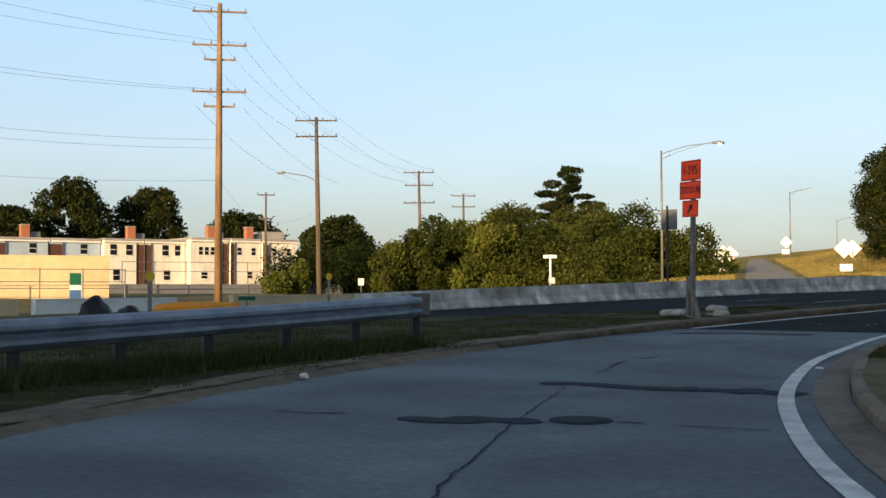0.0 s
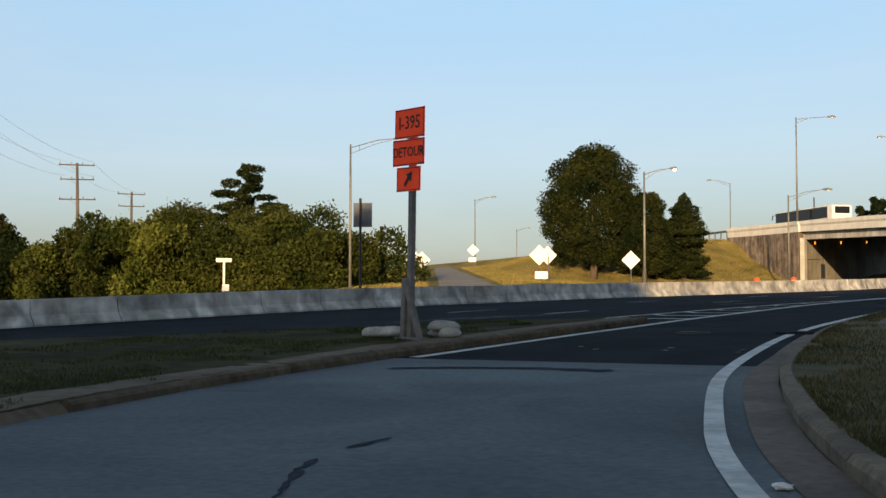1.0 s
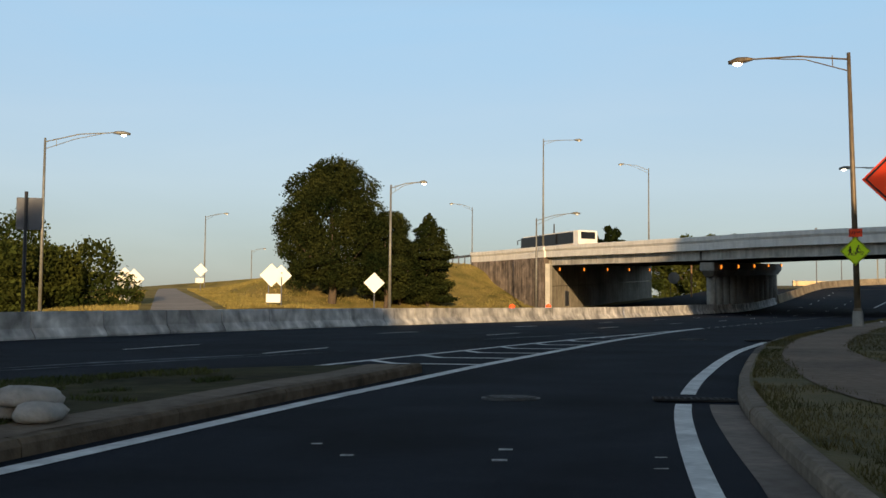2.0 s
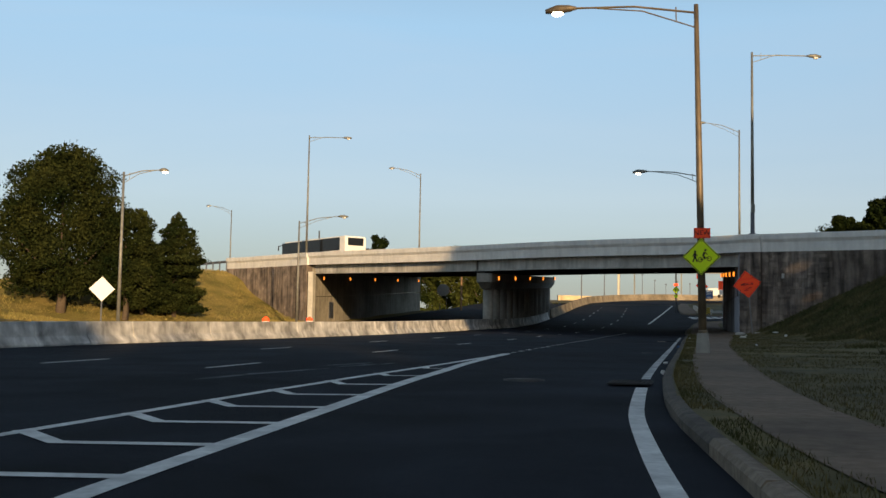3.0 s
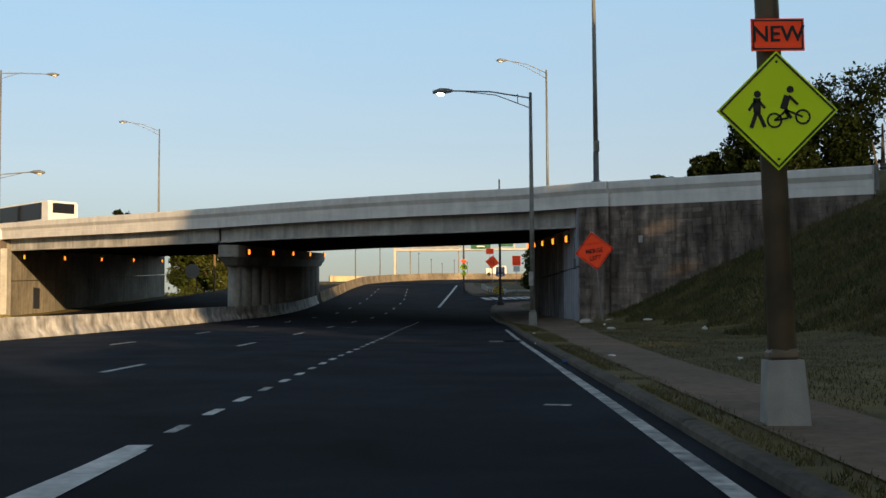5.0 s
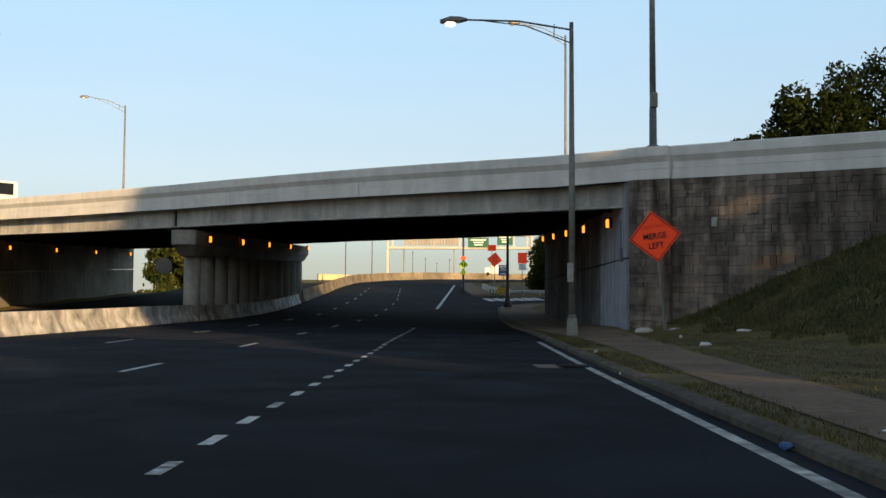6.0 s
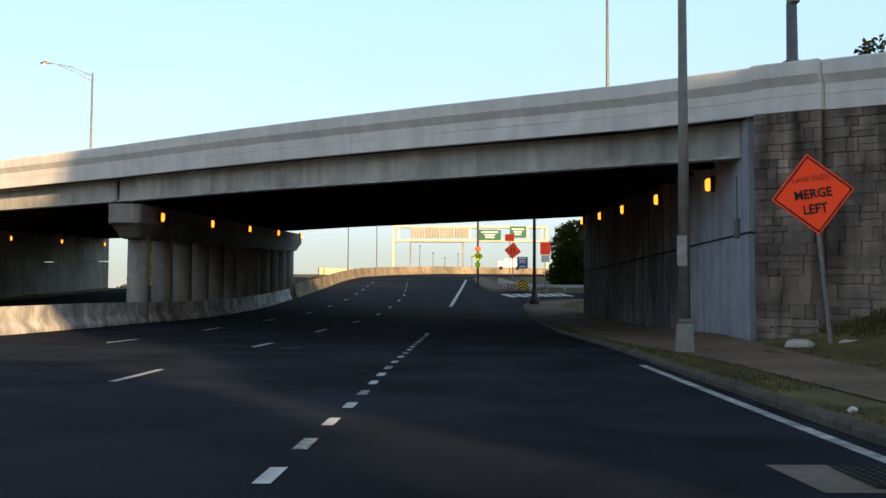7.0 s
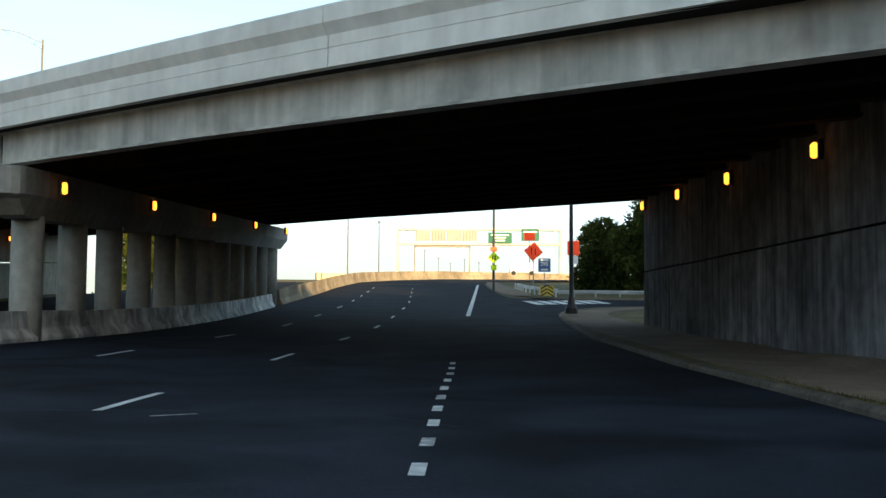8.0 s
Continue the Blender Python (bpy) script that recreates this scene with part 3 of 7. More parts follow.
for lane, starts in ((LANE1, (38.2, 49.8, 60.7, 72.3, 84.3, 94.8, 106.0, 117.3, 128.4, 139.5, 150.5, 161.5, 172.5, 183.5, 194.5, 205)), (LANE2, (38.5, 50, 61.4, 73.6, 85.8, 97, 108.2, 118.4, 130, 141, 152, 163, 174, 185, 196, 207))):
    for y in starts:
        line("lane_dash", [(float(np.interp(v, *lane)), v) for v in (y, y + 1.3, y + 2.65)], 0.12, step=None)

# ---- kerbs, gutter, pavement, island ----
KERB_PROFILE = [(0, -0.25), (0, 0.10), (0.04, 0.15), (0.17, 0.16), (0.18, -0.25)]
def kerb(name, path, label, side=1):
    ob = tagged(new(name), label, "kerb", kind="structure")
    stones = resample(path, 2.4)
    for a, b in zip(stones, stones[1:]):
        if side < 0 and a[1] < 14:
            continue
        seg = [(a + (b - a) * f) for f in (0.004, 0.996)]
        low = 1.0 - 0.3 * float(np.clip((a[1] - 38) / 12, 0, 1)) if side > 0 else float(np.interp(a[1], (-5, 10, 18, 24), (0.25, 0.4, 0.8, 1.0)))
        bm = extrude(bmesh.new(), [(p[0], p[1], zr(p[1])) for p in seg], [(side * s + random.uniform(-0.006, 0.006), u * low + random.uniform(-0.006, 0.006)) for s, u in KERB_PROFILE])
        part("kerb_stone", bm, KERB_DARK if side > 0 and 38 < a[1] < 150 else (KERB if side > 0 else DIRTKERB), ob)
    return ob
kerb("kerb_right", KERB_R, "worn grey concrete kerb with dirty stained edges")
kerb("kerb_island", RAMP_L, "worn tan kerb half buried in dirt beside the island", side=-1)
left = KERB_R[(KERB_R[:, 1] < 31.4) & (KERB_R[:, 0] < 12)]
tagged(ribbon("gutter", offset(left, np.interp(left[:, 1], (0, 23, 26), (0.42, 0.42, 0.33))), offset(left, 0.0), zroad, GUTTER, dz=0.006), "stained concrete gutter along the kerb", "gutter", kind="structure")

def lift(y):
    """Height of the verge over the road."""
    return 0.158 - 0.046 * float(np.clip((y - 38) / 12, 0, 1))
ks = KERB_R[KERB_R[:, 0] < 14]
tagged(ribbon("verge", offset(ks, -0.15), offset(ks, -3.5), lambda x, y: zr(y) + lift(y), GROUND, cross=5), "dry grass verge behind the kerb", "verge", kind="structure")
walk_c = rounded([(-4, 20), (-9.6, 25.5), (-13.7, 30.5), (-15.45, 35), (-16.45, 41), (-16.75, 47), (-16.75, 60), (-16.6, 70), (-16.45, 77), (-16.2, 84), (-15.9, 91), (-15.8, 98), (-15.8, 106), (-15.8, 140), (-15.6, 155), (-13.5, 160.5), (-9, 163.5)], 1.0)
ww = np.interp(walk_c[:, 1], (20, 27, 31, 35, 41, 45, 70, 84, 98, 108, 150), (1.5, 1.5, 1.3, 0.78, 0.58, 0.6, 0.62, 0.72, 0.85, 1.55, 1.2))
tagged(ribbon("pavement", offset(walk_c, ww), offset(walk_c, -ww), lambda x, y: max(zr(y) + lift(y) + 0.017, zland(x, y) + 0.03), WALK, cross=6), "dusty tan concrete pavement with ragged edges", "pavement", kind="structure")

isl_y = np.arange(-11, 34.3, 0.8)
isl_r = [(float(np.interp(y, RAMP_L[:, 1], RAMP_L[:, 0])) - 0.15, y) for y in isl_y]
isl_l = [(float(np.interp(y, [p[1] for p in ISLAND_L], [p[0] for p in ISLAND_L])) + 0.05, y) for y in isl_y]
def zisl(x, y):
    return zr(y) + float(np.interp(y, (-5, 10, 18, 24), (0.055, 0.075, 0.125, 0.15))) + 0.03 * noise.noise((x * 0.8, y * 0.8, 5))
tagged(ribbon("island", isl_l, isl_r, zisl, ISLE, cross=8), "dry grass traffic island with bare dirt edges", "traffic island", kind="structure")
def dirt_apron():
    """Bare dirt that spills over the buried kerb on to the ramp, with a ragged foot."""
    rows = resample(RAMP_L[RAMP_L[:, 1] < 20.5], 0.3)
    verts, faces = [], []
    for i, (x, y) in enumerate(rows):
        out = 0.22 + 0.14 * noise.noise((x * 0.9, y * 0.9, 1)) + 0.06 * noise.noise((x * 4, y * 4, 2))
        wide = 0.75 + 0.3 * noise.noise((x * 0.6, y * 0.6, 7))
        t = rows[min(i + 1, len(rows) - 1)] - rows[max(i - 1, 0)]
        nx, ny = -t[1] / np.hypot(*t), t[0] / np.hypot(*t)
        bury = 1.0 - float(np.clip((y - 13.5) / 5, 0, 1))
        for k in range(7):
            o = -out + (out + wide) * k / 6
            top = zisl(x + o * nx, y + o * ny) + 0.014
            z = zr(y) - 0.012 + (top - zr(y) + 0.012) * float(smooth01((o + out) / (out + 0.25)))
            if bury < 1.0 and o < 0.02:
                z -= (1 - bury) * 0.2
            verts.append((x + o * nx, y + o * ny, z + 0.012 * noise.noise((x * 5 + o * 7, y * 5, 3))))
    for i in range(len(rows) - 1):
        for k in range(6):
            a = i * 7 + k
            faces.append((a, a + 7, a + 8, a + 1))
    return tagged(mesh_part("island_edge", verts, faces, DIRT, smooth=True), "bare dirt spilling over the buried kerb", "dirt", kind="structure")
dirt_apron()
tagged(ribbon("island_edge", offset(np.array(isl_r)[isl_y > 20], 0.55), np.array(isl_r)[isl_y > 20], zisl, DIRT, dz=0.012, cross=2), "bare dirt strip along the kerb", "dirt", kind="structure")

# ---- concrete barrier ----
JERSEY = [(-0.30, 0.0), (-0.30, 0.08), (-0.13, 0.33), (-0.08, 0.82), (0.08, 0.82), (0.13, 0.33), (0.30, 0.08), (0.30, 0.0)]
def barrier():
    ob = tagged(new("barrier"), "weathered grey concrete barrier wall dividing the roads", "barrier", kind="structure")
    pts = resample(BARRIER_P, 3.1)
    for a, b in zip(pts, pts[1:]):
        d = (b - a) / np.linalg.norm(b - a)
        seg = [a + 0.022 * d, b - 0.022 * d]
        tall = float(np.interp(a[1], (164, 168, 200, 240), (1.0, 1.3, 1.4, 1.55)))
        if 161.0 < a[1] < 164.2:
            continue
        bm = extrude(bmesh.new(), [(p[0], p[1], zmid(p[1]) - 0.01) for p in seg], [(s + random.uniform(-.006, .006), u * tall + (random.uniform(-.006, .006) if u else -0.1)) for s, u in JERSEY])
        part("barrier_segment", bm, BARRIER_TAN if a[1] > 163 else BARRIER, ob)
    return ob
barrier()

# ---- bridge ----
PAR = [(0.0, 0.0), (0.0, 0.29), (-0.02, 0.295), (-0.02, 0.315), (0.0, 0.32), (0.0, 0.52), (0.15, 0.70), (0.15, 0.97), (0.12, 1.0), (-0.2, 1.0), (-0.2, 0.0)]
def parapet(name, ss, parent, out=0.0, nf=None, flip=1):
    """A stretch of parapet: profile of (outward, share of the height) along the face."""
    bm = bmesh.new()
    rings = []
    for s in ss:
        n = nf(s) if nf else 0.0
        se = s + 0.871 * n
        rings.append([bm.verts.new(bpt(se, n - flip * (o + (out if o > -0.2 else 0)), zpar(s) + 0.064 * n + u * hpar(s))) for o, u in PAR])
    m = len(PAR)
    for a, b in zip(rings, rings[1:]):
        for k in range(m):
            bm.faces.new((a[k], a[(k + 1) % m], b[(k + 1) % m], b[k]))
    bm.faces.new(rings[0])
    bm.faces.new(rings[-1][::-1])
    bmesh.ops.recalc_face_normals(bm, faces=bm.faces)
    return part(name, bm, CONC, parent)

def bridge():
    ob = tagged(new("bridge"), "concrete road bridge with pale parapet on steel girders", "bridge", kind="structure")
    cuts = (0.02, 14.2, 28.5, 43.0, 57.2)
    for a, b in zip(cuts, cuts[1:]):
        parapet("parapet", np.linspace(a + 0.012, b - 0.012, 5), ob)
    parapet("far_parapet", np.linspace(0, 57.8, 12), ob, nf=deep, flip=-1)
    # slab, skewed so that its ends stand over the abutments
    ss = np.linspace(-0.8, 59.0, 13)
    v, f = [], []
    for s in ss:
        for n in (0.1, deep(s) - 0.1):
            for dz in (0.0, 0.12):
                v.append(bpt(s + 0.871 * n, n, zpar(s) + 0.064 * n + dz))
    for i in range(len(ss) - 1):
        k = 4 * i
        f += [(k, k + 2, k + 6, k + 4), (k + 1, k + 5, k + 7, k + 3), (k, k + 4, k + 5, k + 1), (k + 2, k + 3, k + 7, k + 6)]
    e = 4 * (len(ss) - 1)
    f += [(0, 1, 3, 2), (e, e + 2, e + 3, e + 1)]
    mesh_part("deck", v, f, UNDERSHADE, ob)
    v = [bpt(s, n, zpar(s) + 0.064 * n + dz) for s in (59.5, 66, 76) for n in (0.3, 16.0) for dz in (-0.5, 0.08)]
    mesh_part("approach_slab", v, [(0, 2, 6, 4), (4, 6, 10, 8), (1, 5, 7, 3), (5, 9, 11, 7), (0, 1, 3, 2), (8, 10, 11, 9), (0, 4, 5, 1), (4, 8, 9, 5), (2, 3, 7, 6), (6, 7, 11, 10)], ASPHALT, ob)
    # girders in two spans, each an I section, the outer ones boxed in
    ISEC = [(-0.2, -0.95), (0.2, -0.95), (0.2, -0.90), (0.02, -0.90), (0.02, -0.05), (0.2, -0.05), (0.2, 0.0), (-0.2, 0.0), (-0.2, -0.05), (-0.02, -0.05), (-0.02, -0.90), (-0.2, -0.90)]
    FASCIA = [(-0.2, -0.95), (0.2, -0.95), (0.2, -0.89), (0.06, -0.86), (0.06, -0.05), (0.2, 0.0), (-0.2, 0.0), (-0.06, -0.05), (-0.06, -0.86), (-0.2, -0.89)]
    for k in range(13):
        g = k / 12
        for a, b in ((0.05, 28.25), (28.55, 57.5)):
            path_ = []
            for s in np.linspace(a, b, 4):
                n = 0.8 + g * (deep(s) - 1.6)
                path_.append(bpt(s + 0.871 * n, n, zpar(s) + 0.064 * n + 0.002))
            part("girder", extrude(bmesh.new(), path_, FASCIA if k in (0, 12) else ISEC), GIRDER if k == 0 else UNDERSHADE, ob)
    # pads under the near girder at the pier
    for s in (28.0, 28.8):
        n = 0.8
        p = bpt(s + 0.871 * n, n, zpar(s) + 0.064 * n - 1.02)
        bm = box(bmesh.new(), 0.45, 0.4, 0.14, tuple(p), (0, 0, math.degrees(math.atan2(B.y, B.x))), bevel=0.01)
        part("bearing", bm, UNDERSHADE, ob)
    return ob
bridge()

def pilaster(a, b, name):
    ob = tagged(new(name), "pale concrete pilaster at the end of the bridge parapet", "pilaster", kind="structure")
    parapet("pilaster_cap", np.linspace(a, b, 3), ob, out=0.17)
    return ob
pilaster(-1.68, 0.0, "pilaster_1")
pilaster(57.22, 58.7, "pilaster_2")

def abutment(name, x, y0, y1, face, s_off, material):
    """A plain wall along the road, up to the deck; face is +1 where it looks towards +x."""
    ob = tagged(new(name), "grey stained concrete abutment wall under the bridge", "abutment", kind="structure")
    n = 5
    def top(y):
        return zpar(s_off, 0.754 * (y - y0)) - 0.01
    for k in range(n):
        a, b = y0 + (y1 - y0) * k / n + 0.006, y0 + (y1 - y0) * (k + 1) / n - 0.006
        xs = sorted((x, x - face * 1.0))
        for tier in (0, 1):
            ins = face * 0.012 * tier
            bm = bmesh.new()
            ring = []
            for y in (a, b):
                mid = 4.80 + 0.0145 * (y - 106) if face < 0 else 0.5 * (zr(y) + top(y)) - 0.3
                lo, hi = (zr(y) - 0.6, mid - 0.06) if tier == 0 else (mid, top(y))
                ring.append([bm.verts.new((xx - ins, y, z)) for xx, z in ((xs[0], lo), (xs[1], lo), (xs[1], hi), (xs[0], hi))])
            for i in range(4):
                bm.faces.new((ring[0][i], ring[0][(i + 1) % 4], ring[1][(i + 1) % 4], ring[1][i]))
            bm.faces.new(ring[0])
            bm.faces.new(ring[1][::-1])
            bmesh.ops.recalc_face_normals(bm, faces=bm.faces)
            part("wall_panel", bm, ABUT_SKYLIT if face < 0 and k == 0 else material, ob)
    return ob
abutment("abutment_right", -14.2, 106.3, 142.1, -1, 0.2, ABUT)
# paler copy: sunlight on the abutment's end face is put into the colour
END_SUNLIT = mat("sunlit_end_concrete", (0.46, 0.45, 0.41), (0.56, 0.55, 0.50), 3, 0.9, bump=0.2, stain=0.2, sscale=0.6, streak=0.2, spec=0.1)
ABUT_PALE = mat("cream_abutment_concrete", (0.27, 0.25, 0.205), (0.36, 0.335, 0.28), 2, 0.9, bump=0.2, stain=0.35, sscale=0.22, streak=0.3, spec=0.08)
left_ab = abutment("abutment_left", -56.5, 144.0, 192.4, 1, 57.4, ABUT_PALE)
part("end_post", box(bmesh.new(), 0.56, 0.9, 6.6, (-56.772, 143.52, 5.05), bevel=0.02), END_SUNLIT, left_ab, "concrete end post, sunlight put into its pale colour")

def pier():
    ob = tagged(new("pier"), "concrete bridge pier with round columns and cap beam", "pier", kind="structure")
    x, y0, y1 = -34.4, 124.2, 168.0
    up = 0.0485
    # hammerhead cap: chamfered sides, rounded nose whose underside slopes back to the column
    bm = bmesh.new()
    rings = []
    for y, hw, lo, chin in ((y0 - 1.45, 0.42, 0.62, 0.40), (y0 - 1.3, 0.60, 0.56, 0.52), (y0 - 1.1, 0.66, 0.50, 0.52), (y0 - 0.45, 0.66, 0.08, 0.40), (y0, 0.66, 0.0, 0.38), (y1 - 0.3, 0.66, 0.0, 0.38), (y1 + 0.8, 0.66, 0.40, 0.5), (y1 + 1.0, 0.42, 0.5, 0.4)):
        z = 5.80 + up * (y - y0)
        rings.append([bm.verts.new((x + sx * w, y, z + h)) for sx, w, h in ((-1, hw, 0.62), (-1, hw, 1.36), (1, hw, 1.36), (1, hw, 0.62), (1, chin, lo), (-1, chin, lo))])
    for a, b in zip(rings, rings[1:]):
        for k in range(6):
            bm.faces.new((a[k], a[(k + 1) % 6], b[(k + 1) % 6], b[k]))
    bm.faces.new(rings[0])
    bm.faces.new(rings[-1][::-1])
    bmesh.ops.recalc_face_normals(bm, faces=bm.faces)
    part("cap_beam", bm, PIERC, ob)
    for k in range(12):
        y = y0 + 0.9 + 3.72 * k
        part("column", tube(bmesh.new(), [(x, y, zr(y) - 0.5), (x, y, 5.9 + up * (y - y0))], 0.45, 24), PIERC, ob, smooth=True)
    return ob
pier()

def stone_wall(name, s0, s1, label, pieces, zfoot, pier_=None):
    """A wing wall of roughly squared stone under the parapet; s runs along the bridge's line."""
    ob = tagged(new(name), label, "wall", kind="structure")
    lo, hi = min(s0, s1), max(s0, s1)
    def out(s):
        return 0.16 if pier_ and pier_[0] <= s <= pier_[1] else 0.0
    part("backing", extrude(bmesh.new(), [bpt(s, 0.32, zpar(s)) for s in np.linspace(lo, hi, 8)], [(-0.30, -8.0), (0.25, -8.0), (0.25, -0.005), (-0.30, -0.005)]), MORTAR, ob)
    if pier_:
        part("pilaster_core", extrude(bmesh.new(), [bpt(s, 0.10, zpar(s)) for s in pier_], [(-0.235, -8.0), (0.1, -8.0), (0.1, -0.005), (-0.235, -0.005)]), MORTAR, ob)
    blocks = []
    for _ in range(8):
        bm = bmesh.new()
        box(bm, 1, 1, 1, bevel=0.04)
        for v in bm.verts:
            v.co += Vector((random.uniform(-.02, .02), random.uniform(-.09, .09), random.uniform(-.03, .03)))
        me = bpy.data.meshes.new("stone")
        bm.to_mesh(me)
        bm.free()
        me.materials.append(STONE)
        blocks.append(me)
    verts, faces = [], []
    ang = math.atan2(B.y, B.x)
    spans = [(lo, pier_[0]), (pier_[0], pier_[1]), (pier_[1], hi)] if pier_ else [(lo, hi)]
    for pa, pb in spans:
        if pb - pa < 0.2:
            continue
        z = -0.01
        while z > -6.6:
            h = random.choice((0.16, 0.21, 0.27, 0.33, 0.2))
            s = pa - random.uniform(0, 0.35)
            while s < pb:
                w = random.choice((0.24, 0.34, 0.45, 0.58, 0.8)) * random.uniform(0.85, 1.15)
                a, b = max(s, pa), min(s + w, pb)
                if pb - b < 0.15:
                    b = pb
                s += w
                if b - a < 0.12:
                    continue
                c = (a + b) / 2
                zc = zpar(c) + z - h / 2
                if zc + h / 2 < zfoot(c):
                    continue
                # a few stones are split into two low ones
                halves = ((0.25, h / 2), (-0.25, h / 2)) if h > 0.26 and random.random() < 0.3 else ((0.0, h),)
                for dz, hh in halves:
                    m = Matrix.Translation(bpt(c, 0.035 - out(c) - random.uniform(0, 0.022), zc + dz * h)) @ Matrix.Rotation(ang, 4, "Z") @ Matrix.Diagonal((b - a - 0.010, 0.1, hh - 0.010, 1))
                    if pieces and c > -6.5:
                        st = new("stone", random.choice(blocks))
                        st.parent, st.matrix_basis = ob, m
                    else:
                        me = random.choice(blocks)
                        k = len(verts)
                        verts += [m @ v.co for v in me.vertices]
                        faces += [tuple(k + i for i in p.vertices) for p in me.polygons]
            z -= h
    if verts:
        tagged(mesh_part("stonework", verts, faces, STONE, ob), kind="stuff")
    return ob
stone_wall("wing_wall_right", -14.06, 0.0, "dark stone wing wall of the bridge with water stains", True, lambda s: 2.0 + max(0, -s - 3) * 0.44, (-1.68, 0.0))
stone_wall("wing_wall_left", 57.3, 77.0, "brown stone wing wall of the bridge above the bank", False, lambda s: 1.6, (57.3, 58.6))
for nm, a, b in (("wing_parapet_right", -14.06, -1.7), ("wing_parapet_left", 58.72, 77.0)):
    ob = tagged(new(nm), "pale concrete parapet over the stone wing wall", "parapet", kind="structure")
    parapet("parapet", np.linspace(a, b, 6), ob)

# ---- lamps under the bridge ----
def wall_lamp(at, nx, material, label):
    ob = thing("wall_lamp", at, label, "lamp", "lamps under the bridge")
    part("housing", box(bmesh.new(), 0.12, 0.26, 0.44, (0, 0, 0), bevel=0.02), DARKMET, ob)
    part("lens", box(bmesh.new(), 0.14, 0.20, 0.34, (nx * 0.1, 0, -0.02), bevel=0.04), material, ob, "glowing amber lens")
    return ob
for y in (109.9, 118.0, 126.1, 133.6, 141.4):
    wall_lamp((-14.27, y, 6.39 + 0.0545 * (y - 109.9)), -1, AMBER, "amber glowing lamp on the concrete abutment wall")
for y in (125.6, 135.2, 145.4, 156.1, 167.4):
    wall_lamp((-33.67, y, 6.83 + 0.0545 * (y - 125.6)), 1, AMBER, "amber glowing lamp on the pier cap beam")
for y in (146.3, 156.1, 166.9, 178.3, 190.5):
    wall_lamp((-56.43, y, 7.85 + 0.046 * (y - 146.3)), 1, AMBER, "amber glowing lamp on the concrete abutment wall")

# ---- street lamps ----
def street_lamp(at, height, arm, heading, label, lit=True, name="street_lamp", base=True, truss=True, metal=None, rise=None, lean=0.0):
    """Tapered pole, trussed bracket arm reaching out along heading (degrees from +x), cobra head."""
    ob = thing(name, at, label, "street lamp", "street lamps", rz=heading)
    if lean:
        ob.matrix_basis = pose(*at, 0, lean, 0) @ pose(0, 0, 0, 0, 0, heading)
    m = metal or GALV
    part("pole", tube(bmesh.new(), [(0, 0, 0), (0, 0, height * 0.5), (0, 0, height + 0.15)], [0.125, 0.10, 0.07], 10), m, ob, smooth=True)
    rise = 0.14 * arm if rise is None else rise
    bm = tube(bmesh.new(), [(0, 0, height - 0.1), (arm * 0.4, 0, height + rise * 0.7), (arm * 0.8, 0, height + rise)], 0.035, 6)
    part("arm", bm, m, ob)
    if truss:
        part("brace", tube(bmesh.new(), [(0, 0, height - 0.55), (arm * 0.35, 0, height + rise * 0.25), (arm * 0.68, 0, height + rise * 0.88)], 0.022, 6), m, ob)
        part("strut", tube(bmesh.new(), [(arm * 0.13, 0, height - 0.34), (arm * 0.13, 0, height + 0.12)], 0.018, 5), m, ob)
    hd = bmesh.new()
    tube(hd, [(arm * 0.79, 0, height + rise), (arm * 0.84, 0, height + rise + 0.01), (arm * 0.92, 0, height + rise), (arm, 0, height + rise - 0.03)], [0.05, 0.11, 0.15, 0.07], 10)
    head = part("lamp_head", hd, m, ob, smooth=True)
    lens = bmesh.new()
    bmesh.ops.create_uvsphere(lens, u_segments=10, v_segments=6, radius=1, matrix=pose(arm * 0.92, 0, height + rise - 0.1) @ Matrix.Diagonal((0.2, 0.12, 0.12, 1)))
    part("lens", lens, LAMPGLOW if lit else WHITE, head, "glowing lens" if lit else "white lens", smooth=True)
    if base:
        bm = bmesh.new()
        bmesh.ops.create_cone(bm, cap_ends=True, segments=4, radius1=0.29, radius2=0.22, depth=0.95, matrix=pose(0, 0, 0.1, 0, 0, 45))
        part("plinth", bm, PIERC, ob, "grey concrete plinth")
        part("collar", box(bmesh.new(), 0.27, 0.27, 0.10, (0, 0, 0.62), bevel=0.03), m, ob)
    return ob
street_lamp((-16.65, 101.9, zr(101.9) + 0.12), 10.2, 4.4, 172, "grey steel street lamp on a concrete plinth by the pavement", rise=0.36)
street_lamp((-66.0, 72.2, 1.4), 11.2, 5.2, 42, "tall steel street lamp with lit head behind the barrier", base=False)
street_lamp((-51.9, 92.8, 1.7), 9.7, 2.7, 25, "steel street lamp with lit head by the grassy bank", base=False)
street_lamp((-53.4, 129.6, 2.6), 9.6, 4.6, 12, "steel street lamp beside the bridge abutment", lit=False, base=False)
